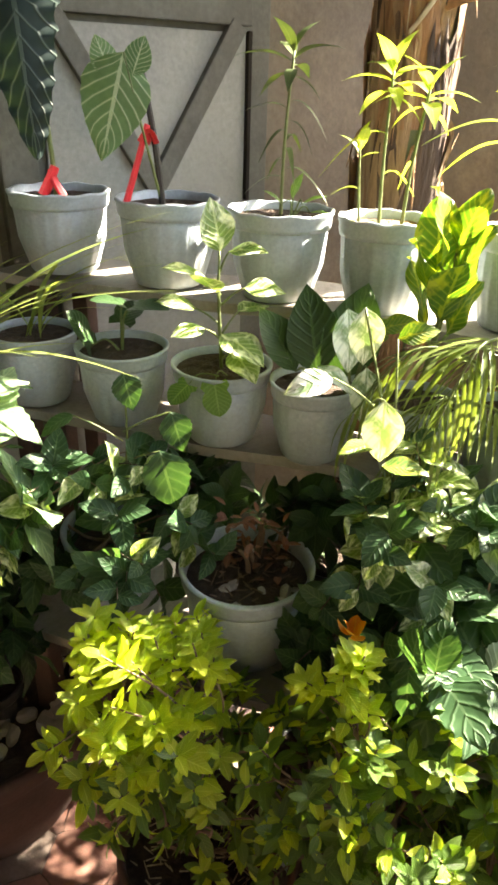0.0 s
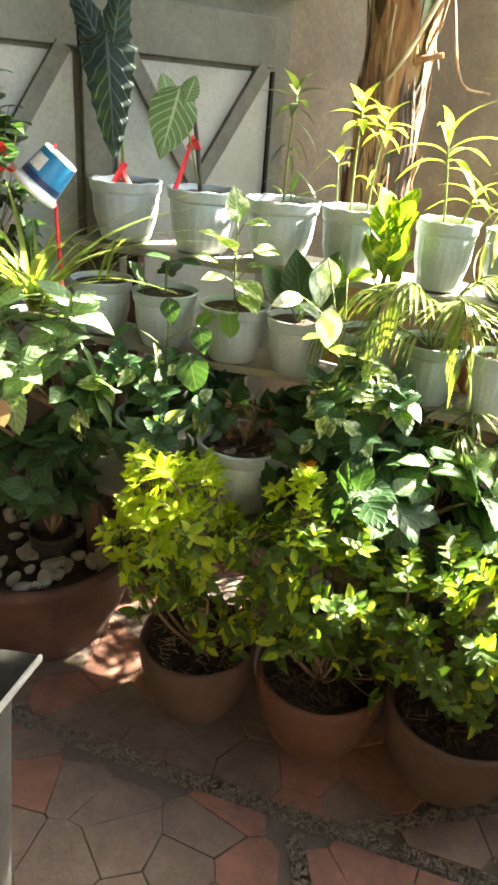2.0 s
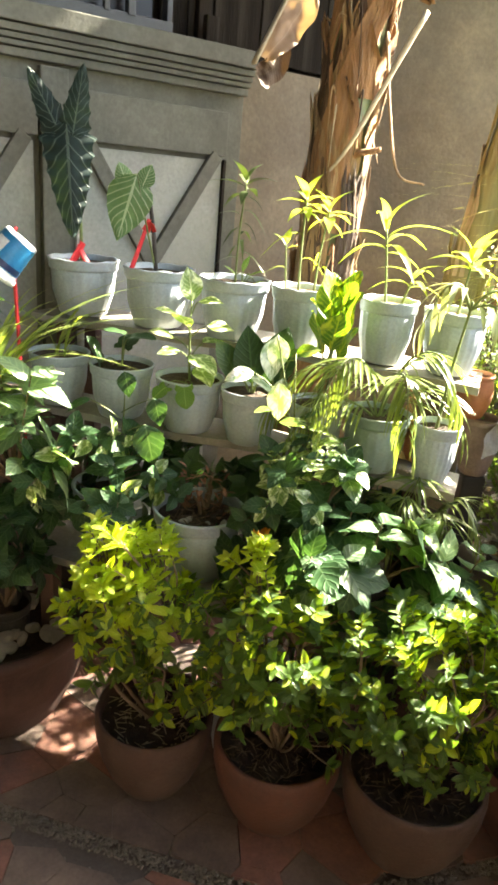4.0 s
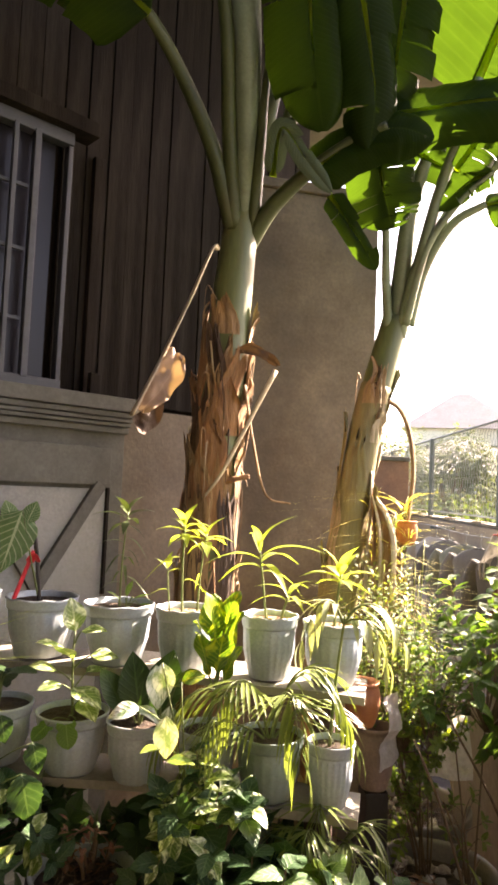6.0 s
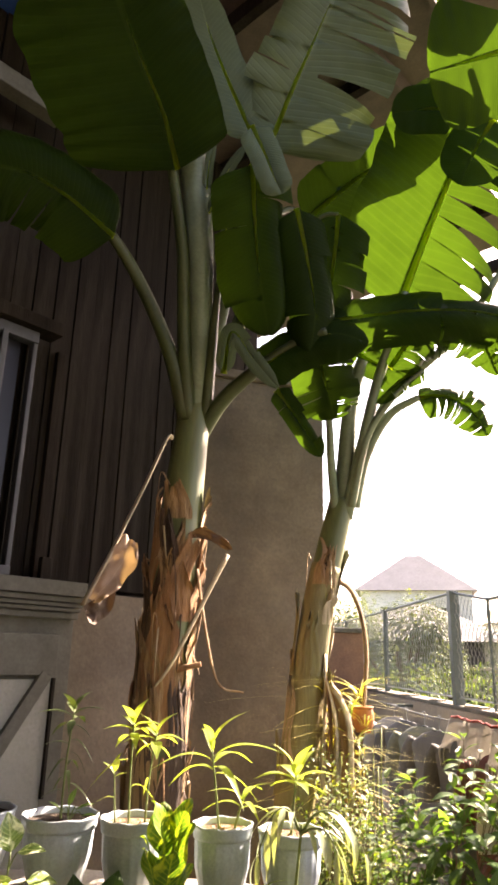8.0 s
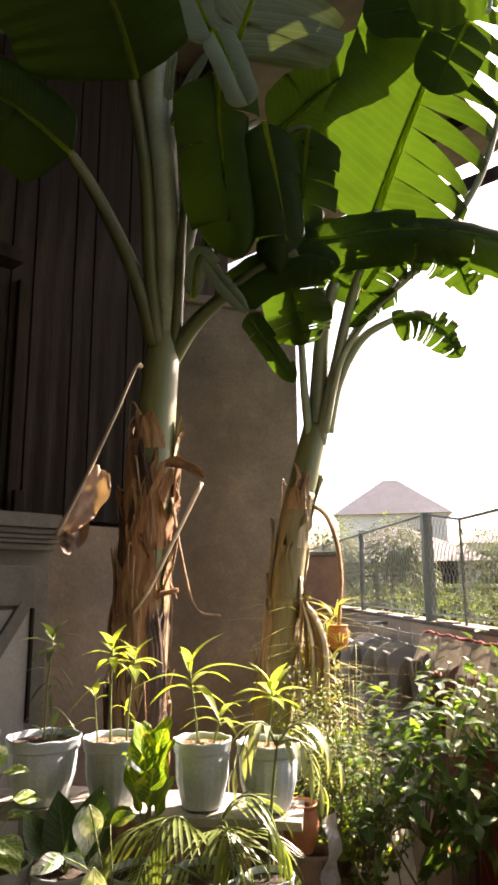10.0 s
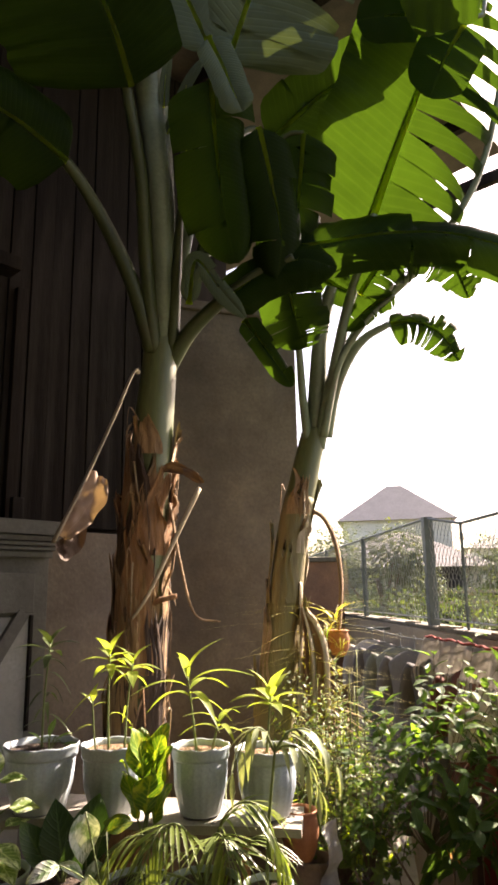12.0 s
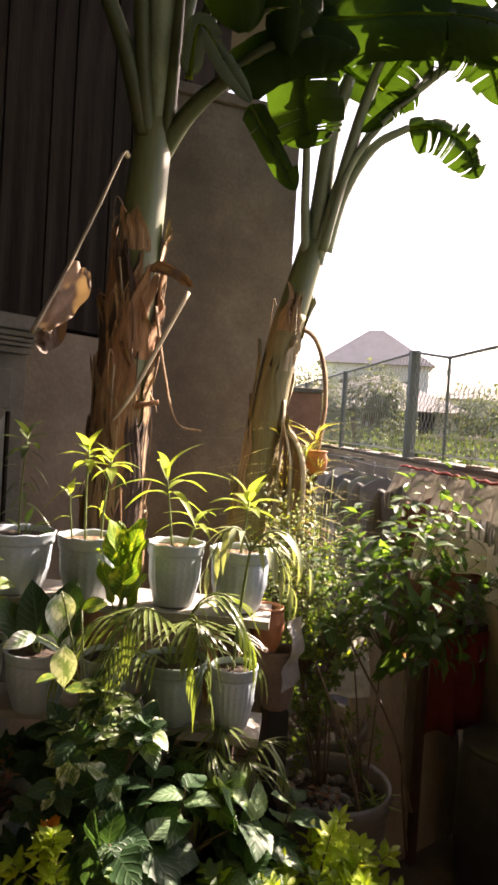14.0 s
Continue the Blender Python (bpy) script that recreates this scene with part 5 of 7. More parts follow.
# ---- clay pots with golden bushes ----
TERRA = [(-0.078, 0.93, 0.158, 0.245, M_TERRA_OLD), (0.25, 0.845, 0.168, 0.25, M_TERRA), (0.585, 0.755, 0.178, 0.255, M_TERRA_OLD), (0.93, 0.80, 0.170, 0.25, M_TERRA)]
# third value: share of golden leaves, which also carries sunlight on the upper bush
BUSH = [((-0.07, -0.02, 0.59), (0.18, 0.16, 0.25), 0.70, 150), ((-0.06, -0.02, 0.53), (0.23, 0.17, 0.22), 0.20, 165),
        ((-0.04, 0.0, 0.51), (0.22, 0.18, 0.22), 0.2, 150), ((-0.16, 0.02, 0.50), (0.22, 0.18, 0.26), 0.8, 170)]
for k, ((x, y, r, h, clay), (c, s, young, shoots)) in enumerate(zip(TERRA, BUSH)):
    ob = potted("potted_bush", (x, y, 0.005), ("golden leafed bush in a round terracotta pot" if young > 0.5 else "green leafed bush in a round terracotta pot"), "potted bush", "bushes in clay pots")
    bowl_pot(ob, r, h, clay, 80 + k, M_SOIL)
    litter(ob, r * 0.8, h * 0.83, 150, 90 + k, M_SHEATH_PALE if k == 0 else M_TWIG)
    bush(ob, c, s, shoots, 11, 0.043, L_DURANTA_GREEN, DURANTA, 100 + k, (0, 0, h * 0.78), 0.0, 0.0045, L_DURANTA, young, 0.26)
    # a few low side shoots over the lip
    bush(ob, (0.05, -0.04, 0.31), (0.13, 0.10, 0.06), 16, 9, 0.043, L_DURANTA_GREEN, DURANTA, 110 + k, (0, 0, h * 0.78), 0.0, 0.0035, L_DURANTA, young * 0.6, 0.3)

    if k == 1:
        bush(ob, (-0.11, -0.02, 0.75), (0.06, 0.05, 0.09), 12, 9, 0.043, L_DURANTA_GREEN, DURANTA, 116, (-0.06, 0, 0.45), 0.0, 0.0035, L_DURANTA, 0.9, 0.3)

spare = potted("potted_cutting", (0.17, 1.06, 0.005), "white plastic pot of bare soil half hidden behind the bushes", "pot")
fluted_pot(spare, 0.12, 0.31, False, M_SOIL, 59)
litter(spare, 0.09, 0.28, 30, 61)

hib = potted("potted_hibiscus", (0.42, 1.0, 0.005), "glossy green hibiscus shrub in a black pot", "potted shrub")
fluted_pot(hib, 0.13, 0.28, False, M_SOIL, 55, M_BLACK)
bush(hib, (0.02, -0.04, 0.66), (0.29, 0.20, 0.25), 62, 5, 0.112, L_HIBISCUS, HIBISCUS, 120, (0, 0, 0.25), 0.3, 0.006, L_HIBISCUS_LIT, 0.15, 0.4, True)
bush(hib, (0.13, -0.04, 0.78), (0.05, 0.05, 0.04), 4, 4, 0.062, L_POTHOS, HIBISCUS, 125, (0.08, 0, 0.6), 0.1, 0.004, None, 0.0, 0.4, True)

# ---- left side: wide clay tub with stones, hibiscus, grass, red flowers ----
tub = potted("clay_tub", (-0.60, 1.22, 0.005), "wide dark clay tub filled with pale stones", "planter")
R, H = 0.29, 0.33
part("tub", lathe([(R * 0.66, 0), (R * 0.72, 0.01), (R * 0.92, H * 0.45), (R * 0.96, H * 0.8), (R * 1.0, H * 0.86), (R * 1.03, H * 0.93), (R * 1.0, H), (R * 0.94, H * 0.98), (R * 0.90, H * 0.8)], 56), M_TUB, tub, smooth=True)
part("soil", disc(R * 0.92, H * 0.84, 32, 0.01, seed=7), M_SOIL, tub)
stones(tub, 0.24, H * 0.86, 60, 0.028, 8)
hib2 = potted("potted_hibiscus", (-0.55, 1.20, 0.215), "glossy green hibiscus in a small dark pot among the stones", "potted shrub")
fluted_pot(hib2, 0.07, 0.15, False, M_SOIL, 56, M_BLACK)
bush(hib2, (-0.03, -0.08, 0.71), (0.20, 0.15, 0.26), 27, 5, 0.118, L_HIBISCUS, HIBISCUS, 121, (0, 0, 0.13), 0.35, 0.006, L_HIBISCUS_LIT, 0.85, 0.4, True)
bush(hib2, (-0.02, -0.05, 0.40), (0.22, 0.14, 0.18), 26, 6, 0.10, L_HIBISCUS, HIBISCUS, 124, (0, 0, 0.13), 0.3, 0.004, None, 0.0, 0.5, True)
hang("dead_leaf", blade_mesh("dead_leaf", HIBISCUS, L_DRY), None, hib2, "one dead brown leaf", aim((-0.03, -0.24, 0.67), (0.2, -0.4, -0.9), (0.0, -0.9, 0.3), 0.08))
tuft = potted("potted_grass", (-0.565, 1.25, 0.86), "arching green grass tuft in a white pot", "potted grass")
fluted_pot(tuft, 0.09, 0.15, False, M_SOIL, 57)
solid("stand", (0.09, 0.09, 0.85), Matrix.Translation((0, 0, -0.426)), M_STICK, tuft, 0.006, "dark wooden block stand")
grass_tuft(tuft, (0, 0, 0.14), 48, 0.46, L_GRASS, 33, 60, 88, shape=blade(1.0, 0.036, 14, 0.3, 0.4, 0.8, tip=1.0, cols=1))
redplant = potted("potted_geranium", (-0.86, 1.50, 0.005), "tall plant with clusters of red flowers", "potted plant")
fluted_pot(redplant, 0.12, 0.25, False, M_SOIL, 58, M_BLACK)
# dark foliage extended upward to stand for the shade on the wall behind
bush(redplant, (0.0, 0.04, 1.32), (0.24, 0.12, 0.46), 70, 5, 0.085, L_DARKROUND, OVATE, 122, (0, 0, 0.22), 0.2, 0.005)
HEAD = blade(1.0, 0.9, 4, 0.6, 0.2, 0.1, cols=1)
for c in ((0.08, -0.10, 1.48), (0.11, -0.11, 1.45), (0.04, -0.10, 1.42), (0.13, -0.12, 1.385), (0.09, -0.10, 1.37), (0.05, -0.12, 1.36), (0.17, -0.12, 1.36)):
    petals = []
    for k in range(34):
        w = around(-40, 85)
        petals.append(aim(Vector(c) + w * 0.026, w, (0, 0, 1), rnd(0.018, 0.03)))
    many("flower_head", HEAD, petals, L_REDFLOWER, redplant, "bright red flower cluster")

# upturned plastic tub on a red stake
marker = potted("plastic_tub", (-0.555, 1.36, 1.345), "white plastic tub with blue label upturned on a stake", "tub")
tilt = pose(0, 0, 0, 0, 40, 0) @ pose(0, 0, 0, -10, 0, 0) @ Matrix.Diagonal((1.32, 1.32, 1.32, 1))
body = part("tub", lathe([(0.034, 0.043), (0.036, 0.04), (0.042, -0.028), (0.044, -0.034), (0.048, -0.036), (0.048, -0.046), (0.044, -0.046), (0.040, -0.03), (0.033, 0.03)], 40), M_LABELWHITE, marker, smooth=True)
body.matrix_basis = tilt
def wrap(name, r0, r1, z0, z1, a0, a1, material, label):
    bm = bmesh.new()
    v = [[bm.verts.new((r * math.cos(radians(a0 + (a1 - a0) * k / 16)), r * math.sin(radians(a0 + (a1 - a0) * k / 16)), z)) for k in range(17)] for r, z in ((r0, z0), (r1, z1))]
    for k in range(16):
        bm.faces.new((v[0][k], v[0][k + 1], v[1][k + 1], v[1][k]))
    part(name, bm, material, body, label, True)
wrap("label", 0.0428, 0.0372, -0.026, 0.037, 185, 355, M_LABELBLUE, "blue printed label")
wrap("label_patch", 0.0420, 0.0392, -0.006, 0.024, 215, 258, M_LABELWHITE, "white label patch")
wrap("label_band", 0.0432, 0.0424, -0.024, -0.012, 205, 345, M_LABELNAVY, "dark label band")
bm = bmesh.new()
tube(bm, [(0.03, 0.02, -0.75), (0.01, 0.01, -0.04), (-0.005, 0, 0.0), (0.02, 0.01, 0.07)], (0.006, 0.005), 6)
part("stake", bm, M_RED, marker, "red stake")

# half-round side table with a bright straight rim
def half_round(name, r0, r1, z0, z1, material, parent, label=""):
    """A solid half disc, its flat side along +x; r0 below, r1 above."""
    bm = bmesh.new()
    rings = [[bm.verts.new((r * math.cos(radians(180 * k / 24)), r * math.sin(radians(180 * k / 24)), z)) for k in range(25)] for r, z in ((r0, z0), (r1, z1))]
    for a, b, c, d in zip(rings[0], rings[0][1:], rings[1], rings[1][1:]):
        bm.faces.new((a, b, d, c))
    bm.faces.new((rings[0][-1], rings[0][0], rings[1][0], rings[1][-1]))
    bm.faces.new(rings[0][::-1])
    bm.faces.new(rings[1])
    return part(name, bm, material, parent, label)


table = thing("side_table", (-0.332, 0.081, 0.0), "grey half-round metal side table with a bright straight rim", "table", turn=76)
half_round("tabletop", 0.222, 0.224, 0.733, 0.745, M_BENCH, table)
solid("rim", (0.45, 0.005, 0.012), Matrix.Translation((0, -0.0035, 0.742)), M_WIRE, table, 0.001, "bright metal edge")
half_round("skirt", 0.05, 0.15, 0.012, 0.731, M_BENCH_DARK, table, "dark tapering sheet-metal skirt")
half_round("foot", 0.09, 0.09, 0.0, 0.010, M_BENCH_DARK, table)

# ---- right side: black planters, shrubs, stacked sheets ----
def planter(at, r, h, label, seed):
    ob = potted("planter", at, label, "planter", "black planters")
    part("pot", lathe([(r * 0.76, 0), (r * 0.79, 0.01), (r * 0.95, h * 0.85), (r * 0.96, h * 0.9), (r * 1.03, h * 0.92), (r * 1.04, h * 0.98), (r * 1.0, h), (r * 0.93, h * 0.98), (r * 0.90, h * 0.85)], 56), M_GREYPLASTIC, ob, smooth=True)
    part("soil", disc(r * 0.92, h * 0.90, 32, 0.01, seed=seed), M_SOIL, ob)
    stones(ob, r * 0.82, h * 0.90, 44, 0.020, seed, M_DULLSTONE)
    litter(ob, r * 0.8, h * 0.91, 60, seed + 3)
    return ob


pl1 = planter((1.0, 1.335, 0.005), 0.18, 0.585, "black plastic planter topped with stones and reddish bark", 11)
pl2 = planter((1.15, 1.81, 0.005), 0.19, 0.56, "black plastic planter topped with grey stones", 12)
bark_mesh = blade_mesh("bark_chip", DURANTA, L_EUPHORBIA)
for k in range(24):
    hang("bark_chip", bark_mesh, None, pl1, "", aim((rnd(-0.1, 0.04), rnd(-0.06, 0.06), 0.525 + rnd(0, 0.02)), around(-5, 20), (0, 0, 1), rnd(0.03, 0.06), 0.8))
bush(pl1, (0.12, 0.0, 0.70), (0.12, 0.12, 0.18), 10, 5, 0.035, L_SHRUB, DURANTA, 130, (0.08, -0.05, 0.5), 0.0, 0.003)
bush(pl1, (-0.05, 0.08, 1.06), (0.22, 0.18, 0.36), 75, 18, 0.027, L_SHRUB, DURANTA, 131, (0.0, 0.05, 0.5), 0.15, 0.0028, L_DURANTA, 0.08, 0.75)
bush(pl2, (-0.17, -0.04, 1.10), (0.24, 0.18, 0.38), 95, 20, 0.027, L_SHRUB, DURANTA, 132, (0.0, 0.0, 0.5), 0.15, 0.0028, L_DURANTA, 0.12, 0.75)
bush(pl1, (-0.06, 0.10, 0.84), (0.12, 0.10, 0.34), 46, 16, 0.027, L_SHRUB, DURANTA, 134, (-0.02, 0.06, 0.5), 0.15, 0.0026, L_DURANTA, 0.05, 0.8)
bush(pl1, (0.315, 0.08, 1.19), (0.42, 0.26, 0.38), 66, 8, 0.080, L_CITRUS, CITRUS, 133, (0.10, -0.03, 0.5), 0.15, 0.003, L_POTHOS, 0.12, 0.55, True)
grass_tuft(pl1, (0.09, -0.09, 0.53), 26, 0.11, L_GRASS, 35, 20, 80, shape=blade(1.0, 0.12, 6, 0.4, 0.3, 0.5, tip=1.0, cols=1))
many("yellow_leaf", OVATE, [aim((0.20, -0.02, 0.98), (0.6, -0.3, -0.5), (0.3, -0.6, 0.6), 0.06)], L_ORANGEFLOWER, pl1, "one yellowing leaf")
bm = bmesh.new()
for a, b, c in (((1.22, 1.22, 0.55), (1.16, 1.25, 0.78), (1.02, 1.3, 1.05)), ((1.20, 1.20, 0.45), (1.18, 1.22, 0.7), (1.22, 1.3, 1.0)), ((1.05, 1.2, 0.55), (0.98, 1.22, 0.8), (0.9, 1.25, 1.0))):
    tube(bm, smooth_line([Vector(p) - Vector((1.03, 1.37, 0.005)) for p in (a, b, c)], 5), (0.005, 0.003), 6)
part("woody_stem", bm, M_TWIG, pl1, "bare grey woody stems", True)

hang("dead_leaf", blade_mesh("dead_leaf", CITRUS, L_ORANGEFLOWER), None, pl1, "one yellowed leaf", aim(Vector((1.28, 1.38, 1.07)) - Vector((1.03, 1.37, 0.005)), (0.6, -0.3, -0.7), (0.2, -0.9, 0.5), 0.06))

# small clay pots and a white sack behind the shelf end
for k, (x, y, r) in enumerate(((0.60, 1.25, 0.045), (0.52, 1.28, 0.045), (0.77, 1.36, 0.052))):
    ob = potted("clay_pot", (x, y, Z2 + 0.004 if k < 2 else 0.992), "small orange clay pot", "pot", "small clay pots")
    round_pot(ob, r, 0.10 if k != 2 else 0.13, M_ORANGEPOT, 140 + k)
pink = potted("clay_pot", (0.815, 1.37, 0.81), "pale pink clay pot on a dark timber post", "pot")
round_pot(pink, 0.058, 0.18, M_PINKPOT, 145)
solid("stand", (0.07, 0.07, 0.81), Matrix.Translation((0, 0, -0.407)), M_STICK, pink, 0.006, "brown timber post")


def crumpled(at, turn, w, h, seed, label):
    """A creased plastic sheet that hangs from its upper edge."""
    ob = thing("plastic_sheet", at, label, "plastic sheet", "white plastic sheets", turn=turn)
    bm = bmesh.new()
    n, v = 12, []
    for i in range(n + 1):
        row = []
        for j in range(n + 1):
            x, z = w * (i / n - 0.5) * (1 - 0.3 * (j / n)), h * (j / n)
            p = Vector((x * 9, z * 9, seed))
            row.append(bm.verts.new((x, 0.05 * noise.noise(p) + 0.02 * noise.noise(p * 2.7), z + 0.02 * noise.noise(p + Vector((5, 0, 0))))))
        v.append(row)
    for i in range(n):
        for j in range(n):
            bm.faces.new((v[i][j], v[i + 1][j], v[i + 1][j + 1], v[i][j + 1]))
    bmesh.ops.solidify(bm, geom=bm.faces[:], thickness=0.002)
    part("sheet", bm, M_PAPER, ob)


crumpled((0.835, 1.29, 0.90), 20, 0.09, 0.20, 3.0, "crumpled white plastic sheet hanging at the shelf end")
crumpled((1.18, 1.62, 0.72), -15, 0.16, 0.22, 8.0, "crumpled white plastic sheet among the shrubs")

# tall dry grass and a small hanging clay pot near the second banana
reeds = potted("reeds", (1.18, 2.08, 0.0), "tall sunlit yellow-green reeds", "reeds")
ARCH = blade(1.0, 0.034, 14, 0.3, 0.5, 2.1, tip=1.0, cols=1)
for k in range(32):
    x, y, z = -0.055 + 0.065 * math.cos(k * 2.4), 0.06 * math.sin(k * 2.4) - 0.02, 0.92 + 0.022 * k
    grass_tuft(reeds, (x, y, z), 9, 0.14 + 0.03 * (k % 4), L_REED if k % 4 else L_GRASS, 78 + k, 76, 89, shape=ARCH)
bm = bmesh.new()
for k in range(14):
    x, y = 0.10 * math.cos(k * 2.4), 0.06 * math.sin(k * 2.4)
    tube(bm, smooth_line([(x * 0.5, y, 0.0), (x * 0.7, y, 0.7), (x, y, 1.1 + 0.03 * k)], 5), (0.006, 0.003), 5)
part("stem", bm, M_STEM, reeds, "thin upright reed stems", True)
for j in range(8):
    line = [(-0.07, 0.06, 1.55), (-0.06 - 0.01 * j, 0.03, 1.35), (-0.08 + 0.03 * j, -0.04 - 0.02 * (j % 3), 1.0 + 0.03 * j)]
    bm = bmesh.new()
    tube(bm, smooth_line(line, 6), (0.018, 0.006), 6, 0.25)
    part("dry_strip", bm, M_SHEATH, reeds, "hanging dry leaf strip" if j == 0 else "", True)
basket = potted("hanging_pot", (1.215, 2.10, 1.465), "small orange clay pot hanging on a bent stalk", "pot")
round_pot(basket, 0.044, 0.10, M_ORANGEPOT, 150)
bm = bmesh.new()
tube(bm, smooth_line([(0, 0, 0.06), (0.012, 0, 0.18), (0.022, 0, 0.30), (0.005, 0, 0.45), (-0.045, 0.0, 0.565), (-0.12, 0.02, 0.61)], 6), (0.013, 0.020), 8, 0.5)
part("stalk", bm, M_SHEATH, basket, "bent grey-brown dry stalk", True)

# things against the garden wall
ply = thing("plywood_board", (1.57, 1.84, 0), "stained brown plywood board leaning against the clothes", "board", turn=20)
solid("board", (0.64, 0.014, 0.92), pose(0, 0, 0.462, -8, 0, 0), M_BOARD, ply, 0.003)


# washing on a line along the garden wall
LINE_Z, LINE_OFF = 1.478, 0.20
line_cord = thing("clothes_line", (0, 0, 0), "thin cord on brackets along the garden wall", "clothes line")
bm = bmesh.new()
tube(bm, [FENCE @ Vector((u, LINE_OFF, LINE_Z - 0.012 * math.sin(math.pi * (u + 2.2) / 1.5) ** 2)) for u in np.arange(-2.2, 2.31, 0.15)], (0.0025, 0.0025), 5)
part("cord", bm, M_WIRE, line_cord, smooth=True)
for u in (-2.2, -0.7, 0.8, 2.3):
    solid("bracket", (0.02, LINE_OFF - 0.03, 0.02), FENCE @ Matrix.Translation((u, LINE_OFF / 2 + 0.022, LINE_Z - 0.012)), M_POSTGREEN, line_cord, 0.003)


def garment(u, width, drop, turn, material, label, seed, low=0.0):
    """A shirt on a wire hanger: sloping shoulders, two sleeves, a body that falls in folds."""
    at = FENCE @ Vector((u, LINE_OFF, LINE_Z - 0.010 - low))
    ob = thing("hung_shirt", at, label, "shirt", "washing on the line", turn=FENCE_AZ + turn)
    bm = bmesh.new()
    tube(bm, smooth_line([(0.014, 0, 0.0), (0.008, 0, 0.014), (-0.006, 0, 0.014), (-0.010, 0, 0.0), (0.0, 0, -0.02), (0.0, 0, -0.055)], 4), (0.0018, 0.0018), 5)
    tube(bm, [(-width * 0.44, 0, -0.125), (0.0, 0, -0.055), (width * 0.44, 0, -0.125)], (0.0018, 0.0018), 5)
    part("hanger", bm, M_WIRE, ob, "bent wire hanger", True)
    bm = bmesh.new()
    rings, seg = [], 40
    for j in range(17):
        q = j / 16
        if j < 5:
            half, z, deep = 0.055 + (width / 2 - 0.055) * (j / 4) ** 0.8, -0.062 - 0.075 * (j / 4) ** 1.2, 0.020 + 0.008 * j
        else:
            t = (j - 4) / 12
            half, z, deep = width / 2 * (1 - 0.14 * min(1.0, t * 4)), -0.137 - (drop - 0.137) * t, 0.052 - 0.008 * t
        ring = []
        for k in range(seg):
            a = 2 * math.pi * k / seg
            fold = 0.022 * q * math.sin(a * 5 + seed) + 0.02 * q * noise.noise(Vector((math.cos(a) * 2, q * 3, seed)))
            ring.append(bm.verts.new((math.cos(a) * (half + fold * 0.3), math.sin(a) * (deep + fold), z + 0.012 * q * noise.noise(Vector((k * 0.3, 0, seed))))))
        rings.append(ring)
    for a, b in zip(rings, rings[1:]):
        for k in range(seg):
            bm.faces.new((a[k], b[k], b[(k + 1) % seg], a[(k + 1) % seg]))
    part("body", bm, material, ob, smooth=True)
    for side in (-1, 1):
        bm = bmesh.new()
        w = side * width / 2
        tube(bm, smooth_line([(w * 0.86, 0, -0.125), (w * 1.06, 0.004, -0.19), (w * 1.12, 0.012, -0.30), (w * 1.08, 0.010, -0.36)], 5), (0.048, 0.058), 14, 0.55)
        part("sleeve", bm, material, ob, smooth=True)
    return ob


garment(0.66, 0.40, 0.60, 28, M_SHIRT_PALE, "pale grey shirt on a wire hanger", 1.0)
garment(0.36, 0.42, 0.62, 26, M_SHIRT_GREY, "dark grey shirt on a wire hanger", 2.3)
garment(0.00, 0.42, 0.66, 30, M_SHIRT_GREEN, "faded green-grey shirt on a wire hanger", 3.1)
garment(-0.26, 0.44, 0.64, 24, M_SHIRT_GREY, "dark grey shirt on a wire hanger", 4.7)
garment(-0.62, 0.42, 0.66, 20, M_SHIRT_DARK, "nearly black shirt on a wire hanger", 5.9)
garment(-1.02, 0.42, 0.62, 16, M_SHIRT_RED, "faded brick-red shirt on a wire hanger", 7.7, 0.02)
garment(-1.28, 0.36, 0.28, 22, M_SHIRT_WHITE, "small white shirt on a wire hanger", 6.4, 0.05)

# a short fringed throw over the line
throw = thing("fringed_throw", (0, 0, 0), "cream fringed throw with a red edge over the line", "throw")
bm = bmesh.new()
v = []
for i in range(91):
    u = -1.86 + 1.36 * i / 90
    wave = 0.016 * math.sin(u * 21) + 0.010 * math.sin(u * 47 + 1)
    v.append([bm.verts.new(FENCE @ Vector((u, LINE_OFF + 0.016 + 0.035 * q + wave * (0.3 + q), 1.492 - 0.135 * q + 0.006 * noise.noise(Vector((u * 6, q, 3)))))) for q in (0.0, 0.15, 0.35, 0.55, 0.75, 1.0)])
for a, b in zip(v, v[1:]):
    for k in range(5):
        bm.faces.new((a[k], a[k + 1], b[k + 1], b[k]))
bmesh.ops.solidify(bm, geom=bm.faces[:], thickness=0.006)
cream = part("cloth", bm, M_CREAM, throw, smooth=True)
g = random.Random(12)
bm = bmesh.new()
for i in range(62):
    u = -1.855 + 1.35 * i / 61
    y = LINE_OFF + 0.051 + 1.3 * (0.016 * math.sin(u * 21) + 0.010 * math.sin(u * 47 + 1))
    tube(bm, smooth_line([FENCE @ Vector((u, y, 1.362)), FENCE @ Vector((u + g.uniform(-0.006, 0.006), y + 0.004, 1.33)), FENCE @ Vector((u + g.uniform(-0.012, 0.012), y + g.uniform(-0.006, 0.010), 1.285 + g.uniform(-0.012, 0.012)))], 3), (0.0042, 0.0058), 5)
tagged(part("fringe", bm, M_CREAM, throw, "cream thread tassels", True), kind="stuff")
bm = bmesh.new()
tube(bm, [FENCE @ Vector((-1.86 + 1.36 * i / 40, LINE_OFF + 0.012 + 0.008 * math.sin(i * 0.8), 1.497 + 0.004 * math.sin(i * 1.7))) for i in range(41)], (0.006, 0.006), 7)
part("red_edge", bm, M_REDCLOTH, throw, "red woven edge", True)

